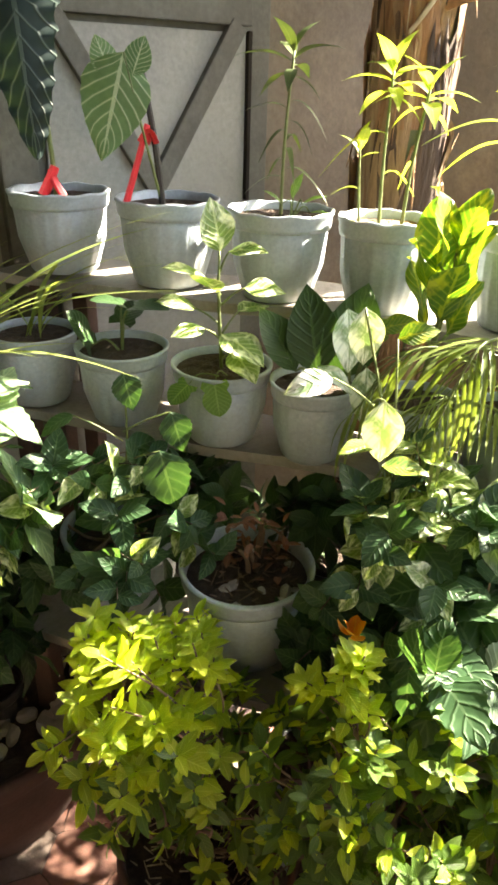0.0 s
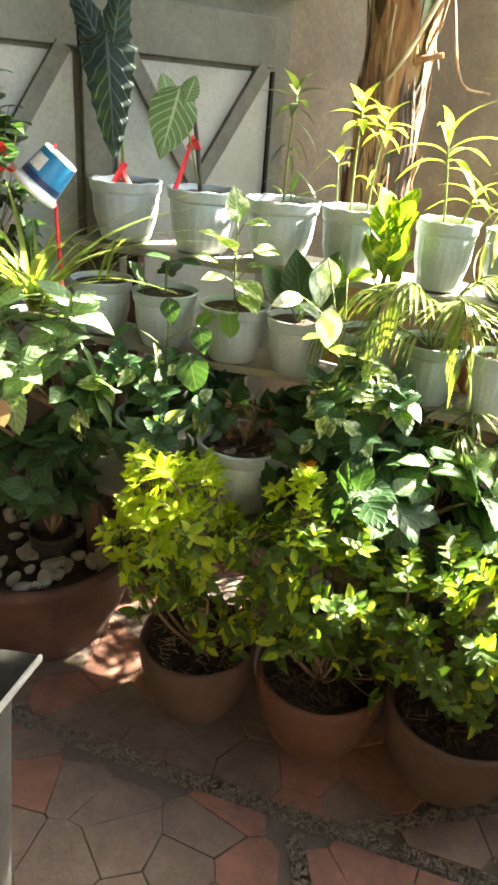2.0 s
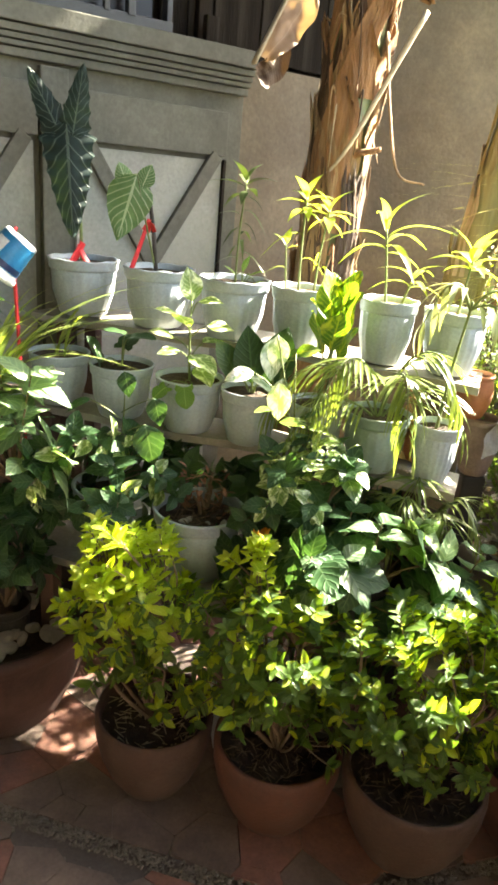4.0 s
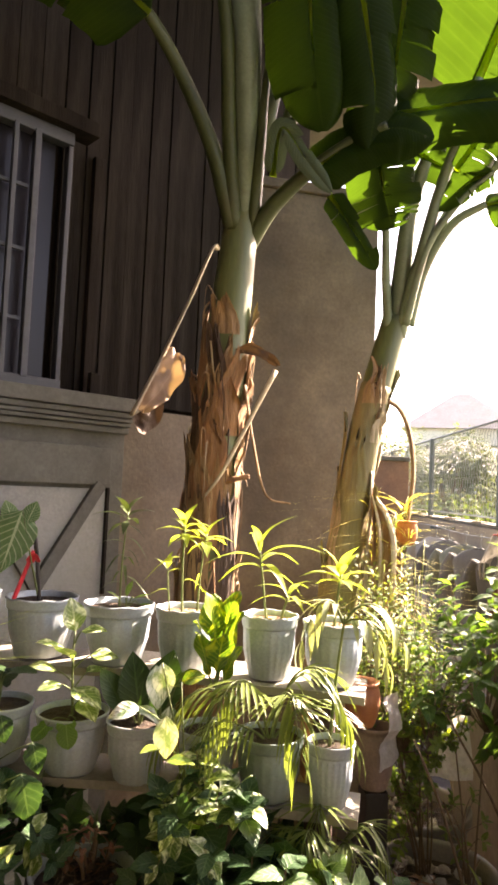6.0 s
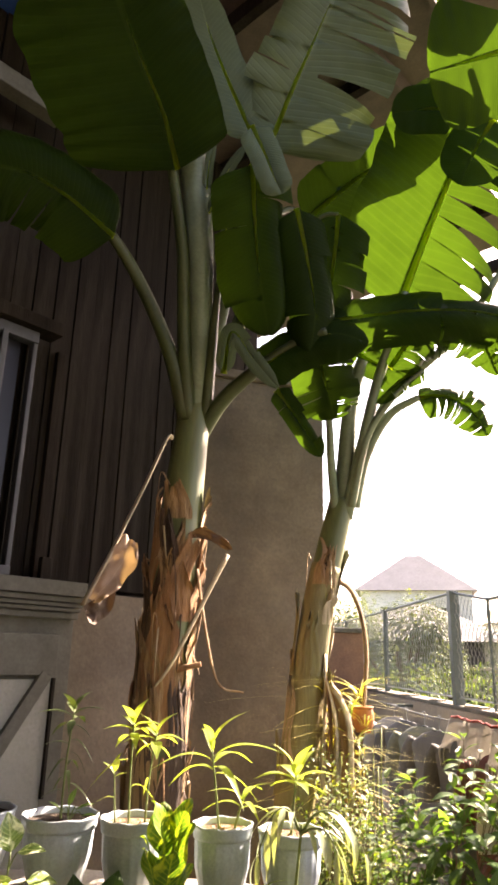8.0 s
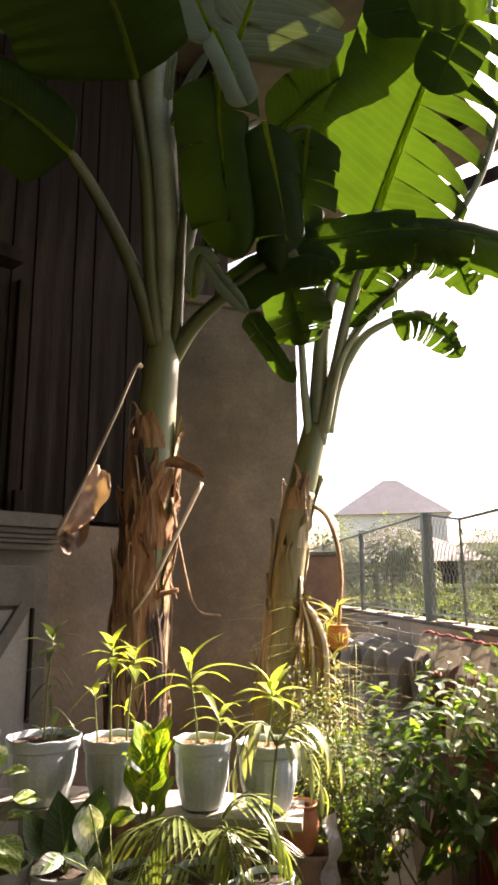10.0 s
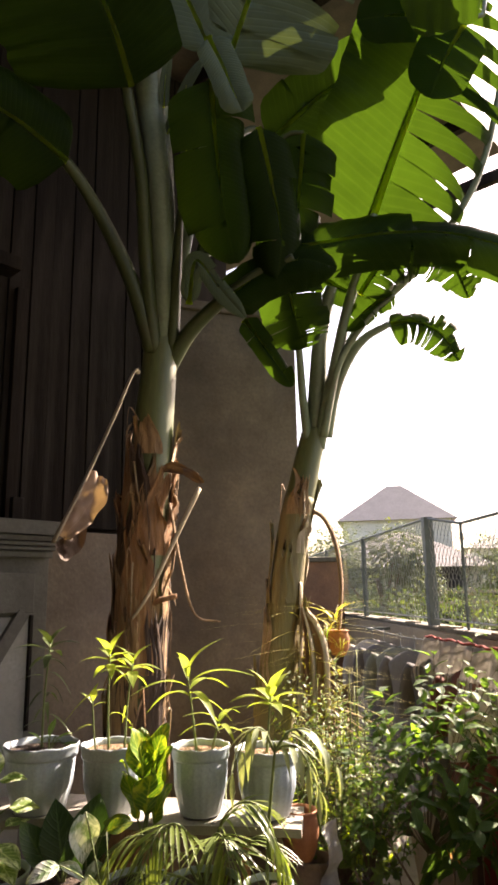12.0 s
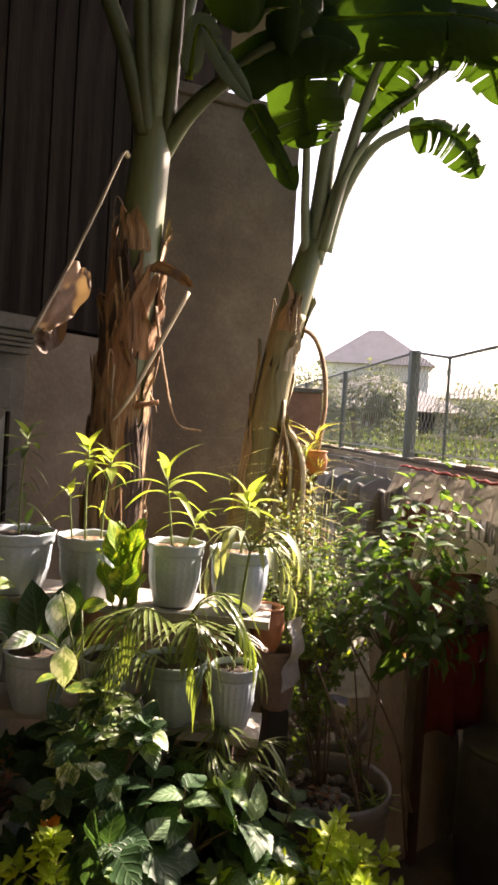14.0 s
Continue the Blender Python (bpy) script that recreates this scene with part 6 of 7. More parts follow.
# dark drum and red cloth in the shade
drum = thing("drum", (1.80, 1.50, 0.0), "black plastic drum standing in shade", "drum")
part("body", lathe([(0.17, 0), (0.18, 0.02), (0.19, 0.2), (0.185, 0.22), (0.19, 0.24), (0.185, 0.5), (0.17, 0.54)], 40), M_BLACK, drum, smooth=True)
part("lid", lathe([(0.172, 0.535), (0.178, 0.54), (0.178, 0.556), (0.168, 0.56), (0.0001, 0.562)], 40), M_BLACK, drum, smooth=True)
cloth = thing("red_cloth", (1.80, 1.78, 0.0), "faded red cloth hung over a low timber rail", "cloth", turn=15)
bm = bmesh.new()
v = [[bm.verts.new((-0.25 + 0.50 * i / 20, -0.02 + (0.03 * math.sin(i * 1.1) + 0.02 * math.sin(i * 2.3 + 1)) * (1 - j / 9), 0.50 + 0.38 * j / 8 + 0.02 * math.sin(i * 0.7) * (1 - j / 8))) for i in range(21)] for j in range(9)]
for a, b in zip(v, v[1:]):
    for i in range(20):
        bm.faces.new((a[i], a[i + 1], b[i + 1], b[i]))
bmesh.ops.solidify(bm, geom=bm.faces[:], thickness=0.005)
part("drape", bm, M_REDCLOTH, cloth, smooth=True)
solid("rail", (0.56, 0.03, 0.03), Matrix.Translation((0, 0.01, 0.885)), M_POST, cloth, 0.003)
for x in (-0.26, 0.26):
    solid("post", (0.03, 0.03, 0.87), Matrix.Translation((x, 0.01, 0.435)), M_POST, cloth, 0.003)


# ---- banana plants ----
def banana_leaf(parent, line, width, face, seed, tear=0.0, fold=0.12, material=None, hang_side=(0.0, 0.0), rib=0.014, halves=(1.0, 1.0), comb=(0, 0)):
    """A banana leaf: a midrib along the line, and two half blades split by tears into strips that hang at their own angles.
    halves: how wide each half is; comb: into how many pointed strips wind has split each half (0: none)."""
    g = random.Random(seed)
    pts = smooth_line(line, 12)
    n = len(pts)
    verts, faces, uvs = [], [], []
    face = Vector(face).normalized()

    def half_width(q, s):
        grow = max(0.05, min(1.0, (q / 0.07) ** 0.5)) * max(0.03, 1 - max(0.0, (q - 0.6) / 0.4) ** 2.4) ** 0.6
        return width * 0.5 * grow * halves[0 if s < 0 else 1] * (1 + 0.05 * noise.noise(Vector((q * 9, seed, s))))
    for s in (-1, 1):
        strips = comb[0 if s < 0 else 1]
        for j in range(strips):
            drop, slant, taper = g.uniform(0.0, 0.5), g.uniform(-0.35, -0.05), g.uniform(0.35, 0.75)
            first = len(verts)
            for c in range(9):
                t = c / 8
                thin = 1.0 - taper * max(0.0, (t - 0.3) / 0.7)
                for e in (-0.5, 0.0, 0.5):
                    q = min(1.0, max(0.0, (j + 0.5 + e * thin) / strips))
                    i = min(int(q * (n - 1)), n - 2)
                    p = pts[i].lerp(pts[i + 1], q * (n - 1) - i)
                    d = (pts[i + 1] - pts[i]).normalized()
                    side = d.cross(face).normalized() * s
                    up = (side.cross(d) * s).normalized()
                    w = half_width((j + 0.5) / strips, s) * t
                    bend = drop * t * t
                    verts.append(p + side * w * math.cos(bend) + up * (w * (fold * (1 - t) - math.sin(bend)) - 0.006 * abs(e)) + d * w * slant)
                    uvs.append((0.5 + 0.5 * s * t, q))
            for c in range(8):
                for e in range(2):
                    a = first + c * 3 + e
                    faces.append((a, a + 1, a + 4, a + 3))
        if strips:
            continue
        rows, gap, twist = [], 0.0, 0.0
        for k in range(n):
            q = k / (n - 1)
            d = (pts[min(k + 1, n - 1)] - pts[max(k - 1, 0)]).normalized()
            side = d.cross(face).normalized() * s
            up = (side.cross(d) * s).normalized()
            w = half_width(q, s)
            passes = [(gap, twist, True)]
            if 2 < k < n - 2 and g.random() < tear:
                gap, twist = g.uniform(-0.25, 0.75), g.uniform(-0.10, 0.10)
                passes.append((gap, twist, False))
            for bend_more, turn, joined in passes:
                drop = hang_side[0 if s < 0 else 1] + bend_more
                row = []
                for c in range(6):
                    t = c / 5
                    bend = drop * t * t
                    p = pts[k] + side * w * t * math.cos(bend) + up * (w * t * (fold * (1 - t) - math.sin(bend))) + d * w * t * (0.10 + turn)
                    p += up * width * (0.010 * math.sin(k * 1.3 + seed) + 0.02 * noise.noise(p * 3.0)) * t
                    row.append(len(verts))
                    verts.append(p)
                    uvs.append((0.5 + 0.5 * s * t, q))
                rows.append((joined, row))
        for (_, a), (joined, b) in zip(rows, rows[1:]):
            for c in range(5 if joined else 1):
                faces.append((a[c], b[c], b[c + 1], a[c + 1]) if s > 0 else (a[c], a[c + 1], b[c + 1], b[c]))
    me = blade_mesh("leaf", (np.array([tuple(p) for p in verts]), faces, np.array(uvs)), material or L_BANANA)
    ob = hang("leaf", me, None, parent)
    bm = bmesh.new()
    tube(bm, [p - face * rib * 0.5 for p in pts], (rib, rib * 0.25), 7)
    part("midrib", bm, L_RIB, ob, smooth=True)
    return ob


def petiole(parent, line, r0=0.035, r1=0.016, material=None, flat=0.8, name="petiole", label=""):
    bm = bmesh.new()
    tube(bm, smooth_line(line, 8), (r0, r1), 10, flat)
    return part(name, bm, material or M_PETIOLE, parent, label, True)


def banana_stem(parent, line, radii, seed, dry_to, sheaths, kinds=(M_SHEATH, M_SHEATH_DARK, M_SHEATH, M_SHEATH_RED, M_SHEATH_RED, M_SHEATH, M_SHEATH_PALE), wrap=None):
    """The false stem: green above, wrapped below in ragged dry sheaths that lift at their torn upper ends."""
    g = random.Random(seed)
    pts = smooth_line(line, 10)
    n = len(pts)
    rr = [float(np.interp(k / (n - 1), [0, 0.33, 0.66, 1.0], radii)) for k in range(n)]
    bm = bmesh.new()
    tube(bm, pts, rr, 24)
    part("stem", bm, M_BANANA_GREEN, parent, "smooth green stem", True)
    low = [k for k in range(n) if pts[k].z < dry_to]
    if wrap:
        bm = bmesh.new()
        tube(bm, [pts[k] for k in low[:-3]], [rr[k] + 0.0025 for k in low[:-3]], 24)
        part("sheath", bm, wrap, parent, "faded olive leaf sheath", True)
    for j in range(sheaths):
        k1 = int(len(low) * (0.2 + 0.8 * (j + 1) / sheaths)) - g.randint(0, 2)
        k0 = max(0, k1 - g.randint(4, 11))
        k1 = max(k0 + 3, min(k1, len(low) - 1))
        a0, wid = j * 2.4 + g.uniform(-0.5, 0.5), g.uniform(0.5, 1.9)
        bm = bmesh.new()
        v = []
        torn = [g.uniform(-0.05, 0.05) for c in range(11)]
        curl = g.uniform(0.004, 0.03)
        for k in range(k0, k1 + 1):
            q = (k - k0) / (k1 - k0)
            row = []
            for c in range(11):
                x = c / 10 - 0.5
                a = a0 + wid * x * (1 - 0.6 * q ** 1.5) + 0.15 * math.sin(k * 0.9 + j)
                lift = curl * q ** 3 * (0.4 + abs(x) * 1.6)
                r = rr[k] + 0.003 + 0.0016 * (j % 6) + lift + 0.004 * math.sin(c * 2.1 + j) * (1 - abs(x)) + 0.006 * abs(x) ** 2
                row.append(bm.verts.new(pts[k] + Vector((r * math.cos(a), r * math.sin(a), torn[c] * q ** 2 + 0.01 * noise.noise(Vector((c, k, j)))))))
            v.append(row)
        for a, b in zip(v, v[1:]):
            for c in range(10):
                bm.faces.new((a[c], a[c + 1], b[c + 1], b[c]))
        part("sheath", bm, kinds[g.randrange(7)], parent, "dry brown leaf sheath" if j == 0 else "", True)
    for j in range(int(sheaths * 1.1)):
        k = g.choice(low[len(low) // 3:])
        a = g.uniform(0, 6.28)
        out = Vector((math.cos(a), math.sin(a), 0))
        across = Vector((-math.sin(a), math.cos(a), 0)) * g.uniform(-0.06, 0.06)
        p = pts[k] + out * (rr[k] + 0.008)
        line = [p, p + out * g.uniform(0.008, 0.035) + across * 0.4 + Vector((0, 0, g.uniform(-0.06, 0.05))), p + out * g.uniform(0.0, 0.03) + across - Vector((0, 0, g.uniform(0.06, 0.22)))]
        bm = bmesh.new()
        tube(bm, smooth_line(line, 4), (g.uniform(0.003, 0.009), 0.0015), 5, 0.25)
        part("dry_strip", bm, kinds[g.randrange(7)], parent, "", True)


def rel(origin, *pts):
    return [Vector(p) - origin for p in pts]


B1 = Vector((0.38, 2.0, 0.0))
ban1 = thing("banana_plant", B1, "banana plant with a thick stem in dry brown sheaths", "banana plant", "banana plants")
banana_stem(ban1, rel(B1, (0.37, 2.0, 0.0), (0.375, 2.0, 0.8), (0.38, 2.0, 1.57), (0.395, 2.0, 1.97), (0.42, 2.0, 2.35), (0.44, 2.0, 2.6), (0.452, 2.0, 2.82)), [0.112, 0.092, 0.080, 0.062], 5, 2.40, 64)
# leaf stalks and leaves of the first plant
petiole(ban1, rel(B1, (0.41, 1.97, 2.68), (0.31, 1.89, 2.94), (0.16, 1.82, 3.20), (0.02, 1.71, 3.33), (-0.13, 1.63, 3.40)), 0.042, 0.018)
petiole(ban1, rel(B1, (0.42, 1.97, 2.67), (0.37, 1.87, 2.98), (0.33, 1.76, 3.31), (0.27, 1.66, 3.54), (0.23, 1.58, 3.67)), 0.038, 0.022)
petiole(ban1, rel(B1, (0.46, 2.00, 2.67), (0.44, 1.89, 3.00), (0.41, 1.79, 3.31), (0.37, 1.72, 3.56), (0.32, 1.65, 3.78)), 0.046, 0.078, M_PETIOLE_PALE, 0.80)
petiole(ban1, rel(B1, (0.49, 1.97, 2.68), (0.49, 1.89, 2.93), (0.49, 1.82, 3.15), (0.50, 1.75, 3.36)), 0.032, 0.012)
petiole(ban1, rel(B1, (0.47, 2.01, 2.61), (0.55, 1.93, 2.75), (0.66, 1.85, 2.86), (0.81, 1.77, 2.97), (0.93, 1.71, 3.02)), 0.042, 0.020)
petiole(ban1, rel(B1, (0.51, 1.99, 2.95), (0.56, 1.82, 3.35), (0.60, 1.69, 3.61), (0.64, 1.59, 3.76)), 0.030, 0.020, M_PETIOLE_PALE, 0.80)
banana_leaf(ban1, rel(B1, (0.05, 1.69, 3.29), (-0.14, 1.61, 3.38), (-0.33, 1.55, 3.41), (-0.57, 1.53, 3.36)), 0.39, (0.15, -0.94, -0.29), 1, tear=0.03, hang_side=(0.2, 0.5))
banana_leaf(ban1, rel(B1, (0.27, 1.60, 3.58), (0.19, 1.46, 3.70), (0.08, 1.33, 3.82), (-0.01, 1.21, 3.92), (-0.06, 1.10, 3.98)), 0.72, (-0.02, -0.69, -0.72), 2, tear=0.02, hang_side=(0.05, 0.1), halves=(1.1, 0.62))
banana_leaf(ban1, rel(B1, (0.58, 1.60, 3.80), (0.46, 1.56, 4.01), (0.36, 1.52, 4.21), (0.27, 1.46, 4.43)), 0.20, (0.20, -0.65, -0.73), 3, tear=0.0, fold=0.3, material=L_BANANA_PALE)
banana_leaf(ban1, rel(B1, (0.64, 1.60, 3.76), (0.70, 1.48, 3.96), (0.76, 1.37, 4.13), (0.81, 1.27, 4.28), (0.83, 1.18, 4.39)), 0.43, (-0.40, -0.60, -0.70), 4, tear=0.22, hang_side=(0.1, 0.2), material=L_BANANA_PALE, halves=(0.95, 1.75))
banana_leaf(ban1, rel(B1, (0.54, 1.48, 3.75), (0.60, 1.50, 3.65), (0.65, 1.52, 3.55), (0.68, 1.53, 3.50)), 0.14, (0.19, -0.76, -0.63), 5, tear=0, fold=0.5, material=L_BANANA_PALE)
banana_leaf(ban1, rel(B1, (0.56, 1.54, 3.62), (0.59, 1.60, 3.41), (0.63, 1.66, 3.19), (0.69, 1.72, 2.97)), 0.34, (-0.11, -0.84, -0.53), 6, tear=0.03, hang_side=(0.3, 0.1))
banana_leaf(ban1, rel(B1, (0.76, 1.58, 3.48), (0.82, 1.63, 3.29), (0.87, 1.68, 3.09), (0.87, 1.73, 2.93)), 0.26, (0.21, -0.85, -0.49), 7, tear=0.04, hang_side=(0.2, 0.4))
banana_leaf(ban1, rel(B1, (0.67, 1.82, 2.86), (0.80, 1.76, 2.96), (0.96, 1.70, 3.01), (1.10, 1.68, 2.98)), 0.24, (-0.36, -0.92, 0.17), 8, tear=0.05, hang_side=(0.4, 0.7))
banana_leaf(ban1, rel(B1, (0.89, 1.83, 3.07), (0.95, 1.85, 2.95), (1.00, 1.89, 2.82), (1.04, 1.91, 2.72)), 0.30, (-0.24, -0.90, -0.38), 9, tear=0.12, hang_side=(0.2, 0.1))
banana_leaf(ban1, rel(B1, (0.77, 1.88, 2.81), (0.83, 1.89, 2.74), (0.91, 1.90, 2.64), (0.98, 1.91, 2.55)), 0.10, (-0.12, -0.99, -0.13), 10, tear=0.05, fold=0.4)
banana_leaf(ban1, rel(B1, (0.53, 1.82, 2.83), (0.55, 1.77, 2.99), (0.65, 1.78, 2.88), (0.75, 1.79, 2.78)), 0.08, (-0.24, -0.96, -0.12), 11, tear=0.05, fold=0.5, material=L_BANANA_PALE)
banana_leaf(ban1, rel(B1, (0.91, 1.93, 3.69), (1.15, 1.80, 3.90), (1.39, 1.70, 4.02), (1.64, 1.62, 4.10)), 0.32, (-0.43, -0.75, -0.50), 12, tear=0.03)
banana_leaf(ban1, rel(B1, (0.47, 1.72, 3.33), (0.52, 1.66, 3.49), (0.56, 1.61, 3.62)), 0.04, (0.04, -0.80, -0.60), 13, fold=0.4, material=L_BANANA_PALE, rib=0.004)
banana_leaf(ban1, rel(B1, (0.42, 1.69, 3.47), (0.47, 1.63, 3.62), (0.54, 1.57, 3.74)), 0.04, (0.06, -0.77, -0.63), 14, fold=0.4, material=L_BANANA_PALE, rib=0.004)
banana_leaf(ban1, rel(B1, (0.40, 1.66, 3.56), (0.40, 1.63, 3.66), (0.41, 1.59, 3.76)), 0.04, (0.08, -0.77, -0.64), 15, fold=0.4, material=L_BANANA_PALE, rib=0.004)
banana_leaf(ban1, rel(B1, (0.47, 1.74, 3.27), (0.49, 1.70, 3.38), (0.50, 1.67, 3.47)), 0.04, (0.04, -0.82, -0.57), 16, fold=0.4, material=L_BANANA_PALE, rib=0.004)
# dry leaves and stalks that hang from its stem
petiole(ban1, rel(B1, (0.35, 1.90, 2.56), (0.316, 1.80, 2.52), (0.245, 1.77, 2.33), (0.183, 1.74, 2.175), (0.13, 1.69, 2.045), (0.062, 1.62, 1.89)), 0.010, 0.013, M_SHEATH_PALE, 0.5, "dry_petiole", "dry brown leaf stalk")


def dry_rag(line, width, face, seed, drop, material=L_DRY, label="pale crumpled dead leaf", plant=None):
    """A crumpled rag of dead leaf along a stalk: uneven outline, creases, curled rim."""
    pts = smooth_line(line, 8)
    n, face = len(pts), Vector(face).normalized()
    verts, faces, uvs = [], [], []
    for k, p in enumerate(pts):
        d = (pts[min(k + 1, n - 1)] - pts[max(k - 1, 0)]).normalized()
        side = face.cross(d).normalized()
        q = k / (n - 1)
        w = width * (0.35 + 0.65 * math.sin(math.pi * min(1.0, q * 0.85 + 0.12))) * (1 + 0.30 * noise.noise(Vector((q * 3, seed, 0))))
        for c in range(9):
            t = c / 8
            crease = 0.30 * width * noise.noise(Vector((q * 3, t * 2.5, seed))) + 0.10 * width * noise.noise(Vector((q * 9, t * 7, seed)))
            verts.append(p + side * w * t * (1 - 0.2 * t) + face * (crease + 0.25 * width * t * t) + Vector((0, 0, -drop * t * t * width)))
            uvs.append((t, q))
    for k in range(n - 1):
        for c in range(8):
            a = k * 9 + c
            faces.append((a, a + 1, a + 10, a + 9))
    hang("dry_leaf", blade_mesh("dry_leaf", (np.array([tuple(p) for p in verts]), faces, np.array(uvs)), material), None, plant or ban1, label)


dry_rag(rel(B1, (0.175, 1.73, 2.14), (0.14, 1.69, 2.06), (0.11, 1.665, 2.0), (0.072, 1.63, 1.915)), 0.105, (0.3, -0.9, 0.3), 3.0, 0.15)
dry_rag(rel(B1, (0.135, 1.68, 1.99), (0.11, 1.66, 1.94), (0.085, 1.635, 1.90), (0.066, 1.62, 1.88)), 0.07, (0.3, -0.9, -0.2), 9.0, 0.3, L_DRYDARK, "dark brown lower flap of the dead leaf")
petiole(ban1, rel(B1, (0.33, 1.91, 1.62), (0.39, 1.88, 1.71), (0.47, 1.86, 1.88), (0.58, 1.86, 2.11)), 0.006, 0.012, M_SHEATH_PALE, 0.6, "dry_petiole", "pale dry leaf stalk")
dry_rag(rel(B1, (0.43, 1.93, 2.175), (0.49, 1.90, 2.17), (0.54, 1.88, 2.15), (0.582, 1.862, 2.125)), 0.075, (0.1, -1.0, 0.1), 5.0, 0.3, L_DRYDARK, "dark dead leaf flap")
petiole(ban1, rel(B1, (0.48, 1.94, 2.06), (0.52, 1.92, 1.83), (0.57, 1.90, 1.65), (0.66, 1.88, 1.62)), 0.008, 0.005, M_SHEATH, 0.6, "dry_petiole")
petiole(ban1, rel(B1, (0.40, 1.96, 1.68), (0.44, 1.90, 1.70), (0.50, 1.88, 1.715)), 0.020, 0.013, M_SHEATH_RED, 0.6, "dry_petiole")

B2 = Vector((0.86, 2.12, 0.0))
ban2 = thing("banana_plant", B2, "leaning banana plant with pale green leaf stalks", "banana plant", "banana plants")
banana_stem(ban2, rel(B2, (0.86, 2.12, 0.0), (0.885, 2.12, 0.7), (0.925, 2.12, 1.2), (0.975, 2.12, 1.56), (1.035, 2.13, 1.95), (1.10, 2.13, 2.22), (1.15, 2.12, 2.42)), [0.082, 0.072, 0.064, 0.055], 6, 2.20, 22, (M_SHEATH_OLIVE, M_SHEATH_OLIVE, M_SHEATH_PALE, M_SHEATH, M_SHEATH_OLIVE, M_SHEATH_PALE, M_SHEATH_OLIVE), M_SHEATH_OLIVE)
# leaf stalks and leaves of the second plant
petiole(ban2, rel(B2, (1.16, 2.11, 2.34), (1.20, 2.00, 2.64), (1.24, 1.91, 2.91), (1.29, 1.82, 3.13), (1.32, 1.76, 3.29)), 0.036, 0.022, M_PETIOLE_PALE, 0.80)
petiole(ban2, rel(B2, (1.12, 2.12, 2.34), (1.07, 2.04, 2.54), (1.03, 1.96, 2.74), (0.97, 1.87, 2.99)), 0.026, 0.014, M_PETIOLE_PALE)
petiole(ban2, rel(B2, (1.16, 2.15, 2.34), (1.15, 2.06, 2.63), (1.15, 2.00, 2.83), (1.18, 1.93, 3.02)), 0.055, 0.030, M_PETIOLE_PALE)
petiole(ban2, rel(B2, (1.17, 2.07, 2.38), (1.21, 1.97, 2.67), (1.31, 1.89, 2.85), (1.42, 1.82, 2.96)), 0.024, 0.012, M_PETIOLE_PALE, 0.80)
petiole(ban2, rel(B2, (1.20, 2.11, 2.39), (1.23, 2.03, 2.61), (1.31, 1.95, 2.78), (1.43, 1.90, 2.86)), 0.034, 0.018, M_PETIOLE_PALE, 0.80)
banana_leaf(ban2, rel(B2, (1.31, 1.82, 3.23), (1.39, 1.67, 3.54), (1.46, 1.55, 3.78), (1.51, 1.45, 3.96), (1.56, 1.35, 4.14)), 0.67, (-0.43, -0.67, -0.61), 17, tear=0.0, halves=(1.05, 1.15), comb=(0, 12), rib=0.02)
# outer length beyond x 1.85 is unseen, added to shade the side table
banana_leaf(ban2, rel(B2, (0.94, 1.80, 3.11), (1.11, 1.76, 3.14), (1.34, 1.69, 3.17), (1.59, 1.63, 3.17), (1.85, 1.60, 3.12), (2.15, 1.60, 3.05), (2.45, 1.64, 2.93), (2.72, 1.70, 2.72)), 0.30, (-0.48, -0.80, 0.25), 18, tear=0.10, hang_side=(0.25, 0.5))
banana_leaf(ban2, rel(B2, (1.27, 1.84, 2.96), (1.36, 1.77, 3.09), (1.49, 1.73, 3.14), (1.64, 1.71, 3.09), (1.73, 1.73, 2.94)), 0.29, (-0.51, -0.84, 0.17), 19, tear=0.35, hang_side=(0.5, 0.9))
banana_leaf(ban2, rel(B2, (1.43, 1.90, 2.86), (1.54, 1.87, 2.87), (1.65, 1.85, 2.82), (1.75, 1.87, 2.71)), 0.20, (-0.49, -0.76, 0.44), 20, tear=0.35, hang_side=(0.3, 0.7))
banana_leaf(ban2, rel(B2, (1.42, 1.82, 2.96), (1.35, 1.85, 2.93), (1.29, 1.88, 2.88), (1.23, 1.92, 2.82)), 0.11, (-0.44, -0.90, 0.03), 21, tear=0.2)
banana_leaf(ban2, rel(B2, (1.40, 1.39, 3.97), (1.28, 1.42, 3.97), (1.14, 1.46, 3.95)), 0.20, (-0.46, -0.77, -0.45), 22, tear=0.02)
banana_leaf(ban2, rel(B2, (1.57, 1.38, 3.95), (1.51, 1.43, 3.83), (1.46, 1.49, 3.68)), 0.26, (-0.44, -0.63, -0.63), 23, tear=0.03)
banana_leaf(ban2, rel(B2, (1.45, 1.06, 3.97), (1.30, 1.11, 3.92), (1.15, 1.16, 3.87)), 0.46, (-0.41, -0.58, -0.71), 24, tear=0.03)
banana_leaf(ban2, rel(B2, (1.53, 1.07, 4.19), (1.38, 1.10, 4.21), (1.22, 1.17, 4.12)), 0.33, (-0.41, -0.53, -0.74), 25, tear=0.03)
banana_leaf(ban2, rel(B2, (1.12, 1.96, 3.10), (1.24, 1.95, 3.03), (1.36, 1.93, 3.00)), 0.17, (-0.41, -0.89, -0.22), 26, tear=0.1)
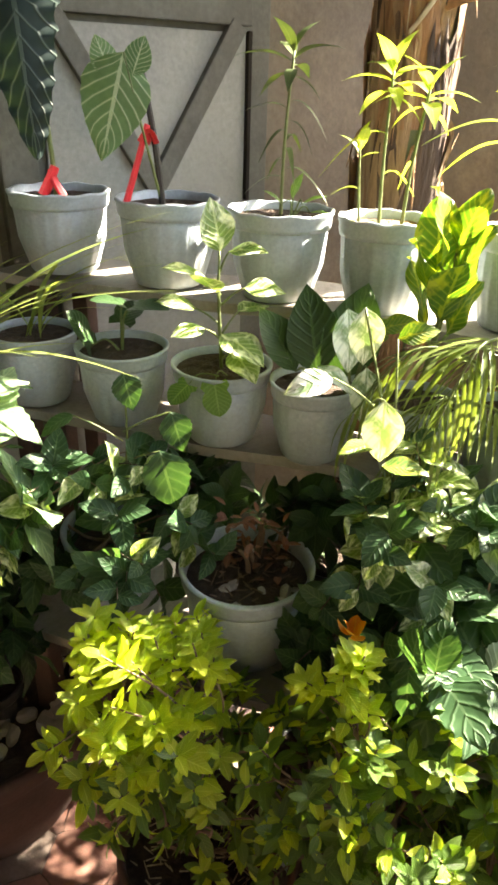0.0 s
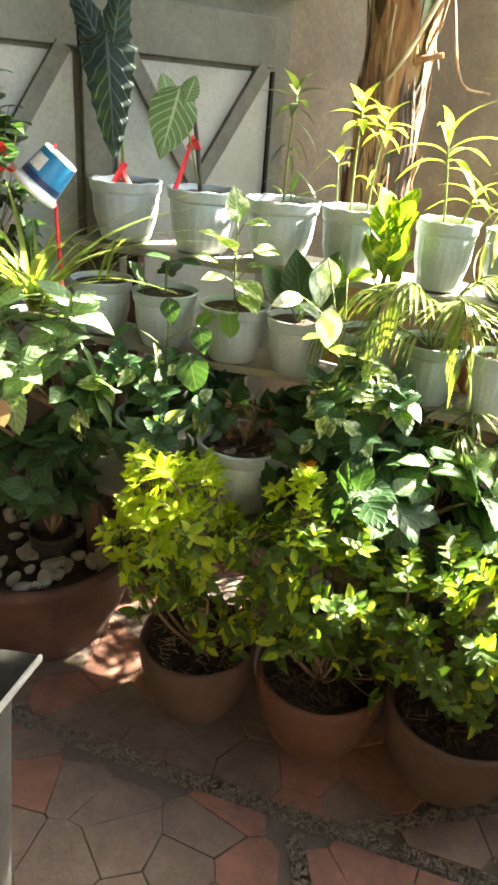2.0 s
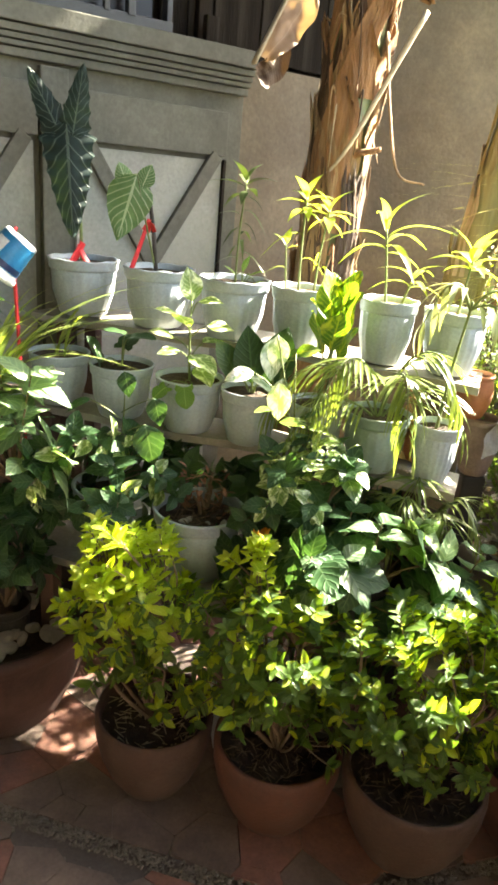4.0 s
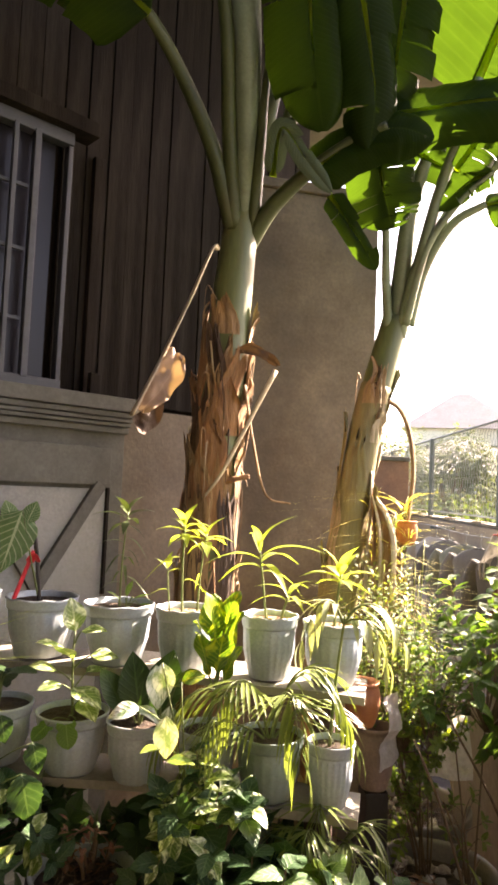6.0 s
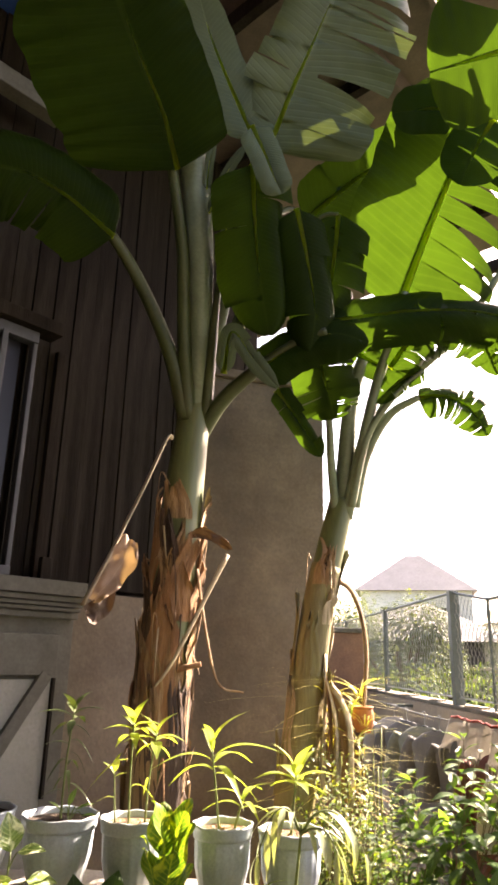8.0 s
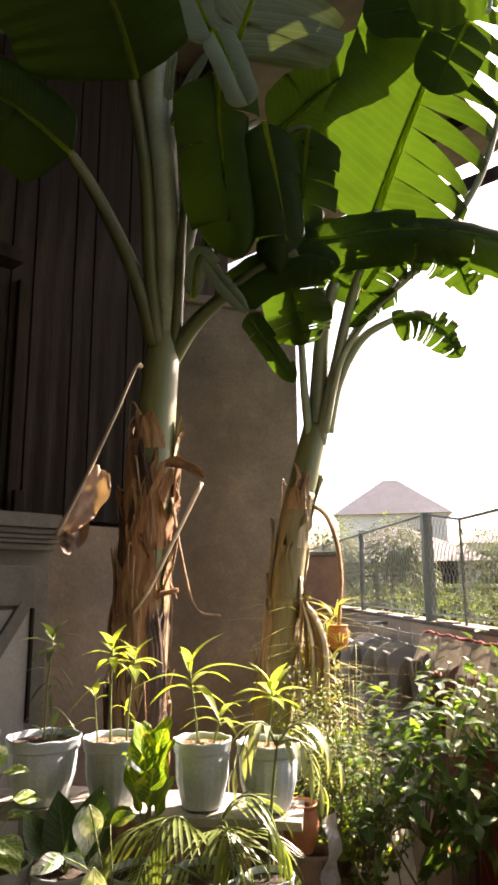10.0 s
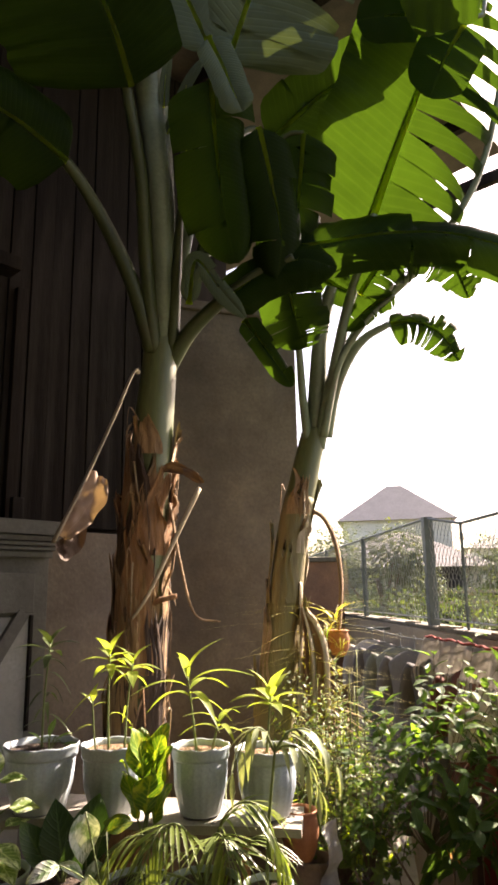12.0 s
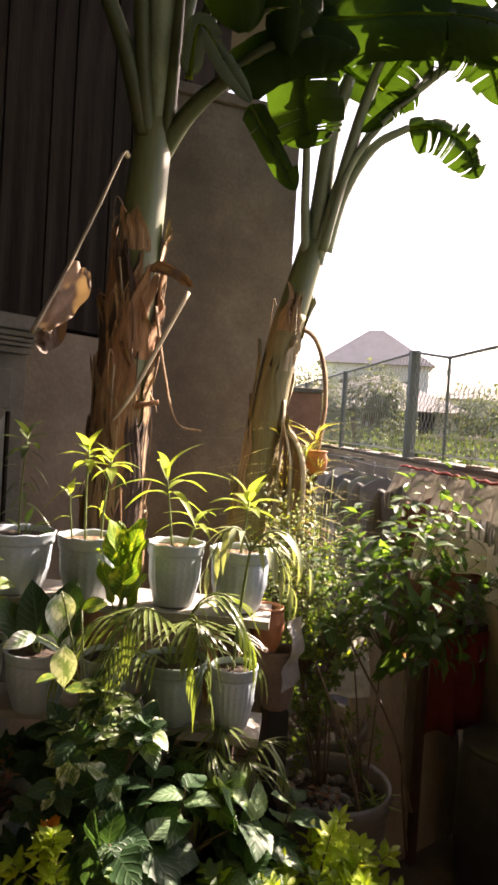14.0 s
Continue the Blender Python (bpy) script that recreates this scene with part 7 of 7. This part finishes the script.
petiole(ban2, rel(B2, (1.16, 2.12, 2.38), (1.31, 2.00, 2.84), (1.58, 1.83, 3.14), (1.79, 1.66, 3.51), (1.84, 1.49, 4.00), (1.72, 1.36, 4.25), (1.63, 1.33, 3.97)), 0.026, 0.010, M_PETIOLE_PALE)
banana_leaf(ban1, rel(B1, (0.98, 1.68, 3.57), (0.98, 1.75, 3.36), (0.97, 1.82, 3.15), (0.95, 1.88, 2.96)), 0.32, (-0.2, -0.95, -0.2), 42, tear=0.10, hang_side=(0.3, 0.2))
petiole(ban1, rel(B1, (0.56, 1.98, 2.96), (0.74, 1.86, 3.35), (0.90, 1.72, 3.55), (0.98, 1.68, 3.57)), 0.018, 0.010)
petiole(ban2, rel(B2, (1.63, 1.33, 3.97), (1.57, 1.35, 3.96), (1.40, 1.39, 3.97)), 0.012, 0.008, M_PETIOLE_PALE)
petiole(ban1, rel(B1, (0.56, 1.98, 2.96), (0.70, 1.84, 3.51), (0.80, 1.84, 3.67), (0.90, 1.89, 3.66)), 0.020, 0.012)
# dark frayed fibres where the old sheaths end
for k in range(7):
    x, z = 1.025 + 0.012 * (k % 4), 2.24 - 0.025 * k
    dry_rag(rel(B2, (x, 2.075, z), (x + 0.012, 2.068, z - 0.05), (x + 0.004 * k, 2.072, z - 0.11)), 0.022 + 0.004 * (k % 3), (0.0, -1.0, 0.1 * (k % 3)), 20.0 + k, 0.3, L_DRYDARK if k % 2 else L_DRY, "frayed dead sheath" if k == 0 else "", ban2)
# rust-brown dead leaves hanging beside the second stem
for k in range(7):
    x = 1.02 + 0.018 * k
    petiole(ban2, rel(B2, (1.045, 2.07, 1.76 - 0.03 * k), (1.04 + 0.3 * (x - 1.04), 2.04, 1.64), (x, 2.02 - 0.015 * (k % 3), 1.50), (x + 0.012 * (k % 3 - 1), 2.02, 1.25 - 0.04 * (k % 2))), 0.014, 0.017, (M_SHEATH_PALE, M_SHEATH_RED, M_SHEATH_PALE)[k % 3], 0.30, "dry_petiole", "rust-brown hanging dead leaf" if k == 0 else "")
dry_rag(rel(B2, (1.05, 2.02, 1.55), (1.08, 2.01, 1.535), (1.13, 2.01, 1.53)), 0.035, (0.0, -0.7, 0.7), 31.0, 0.2, L_PALE, "pale curled leaf scrap", ban2)
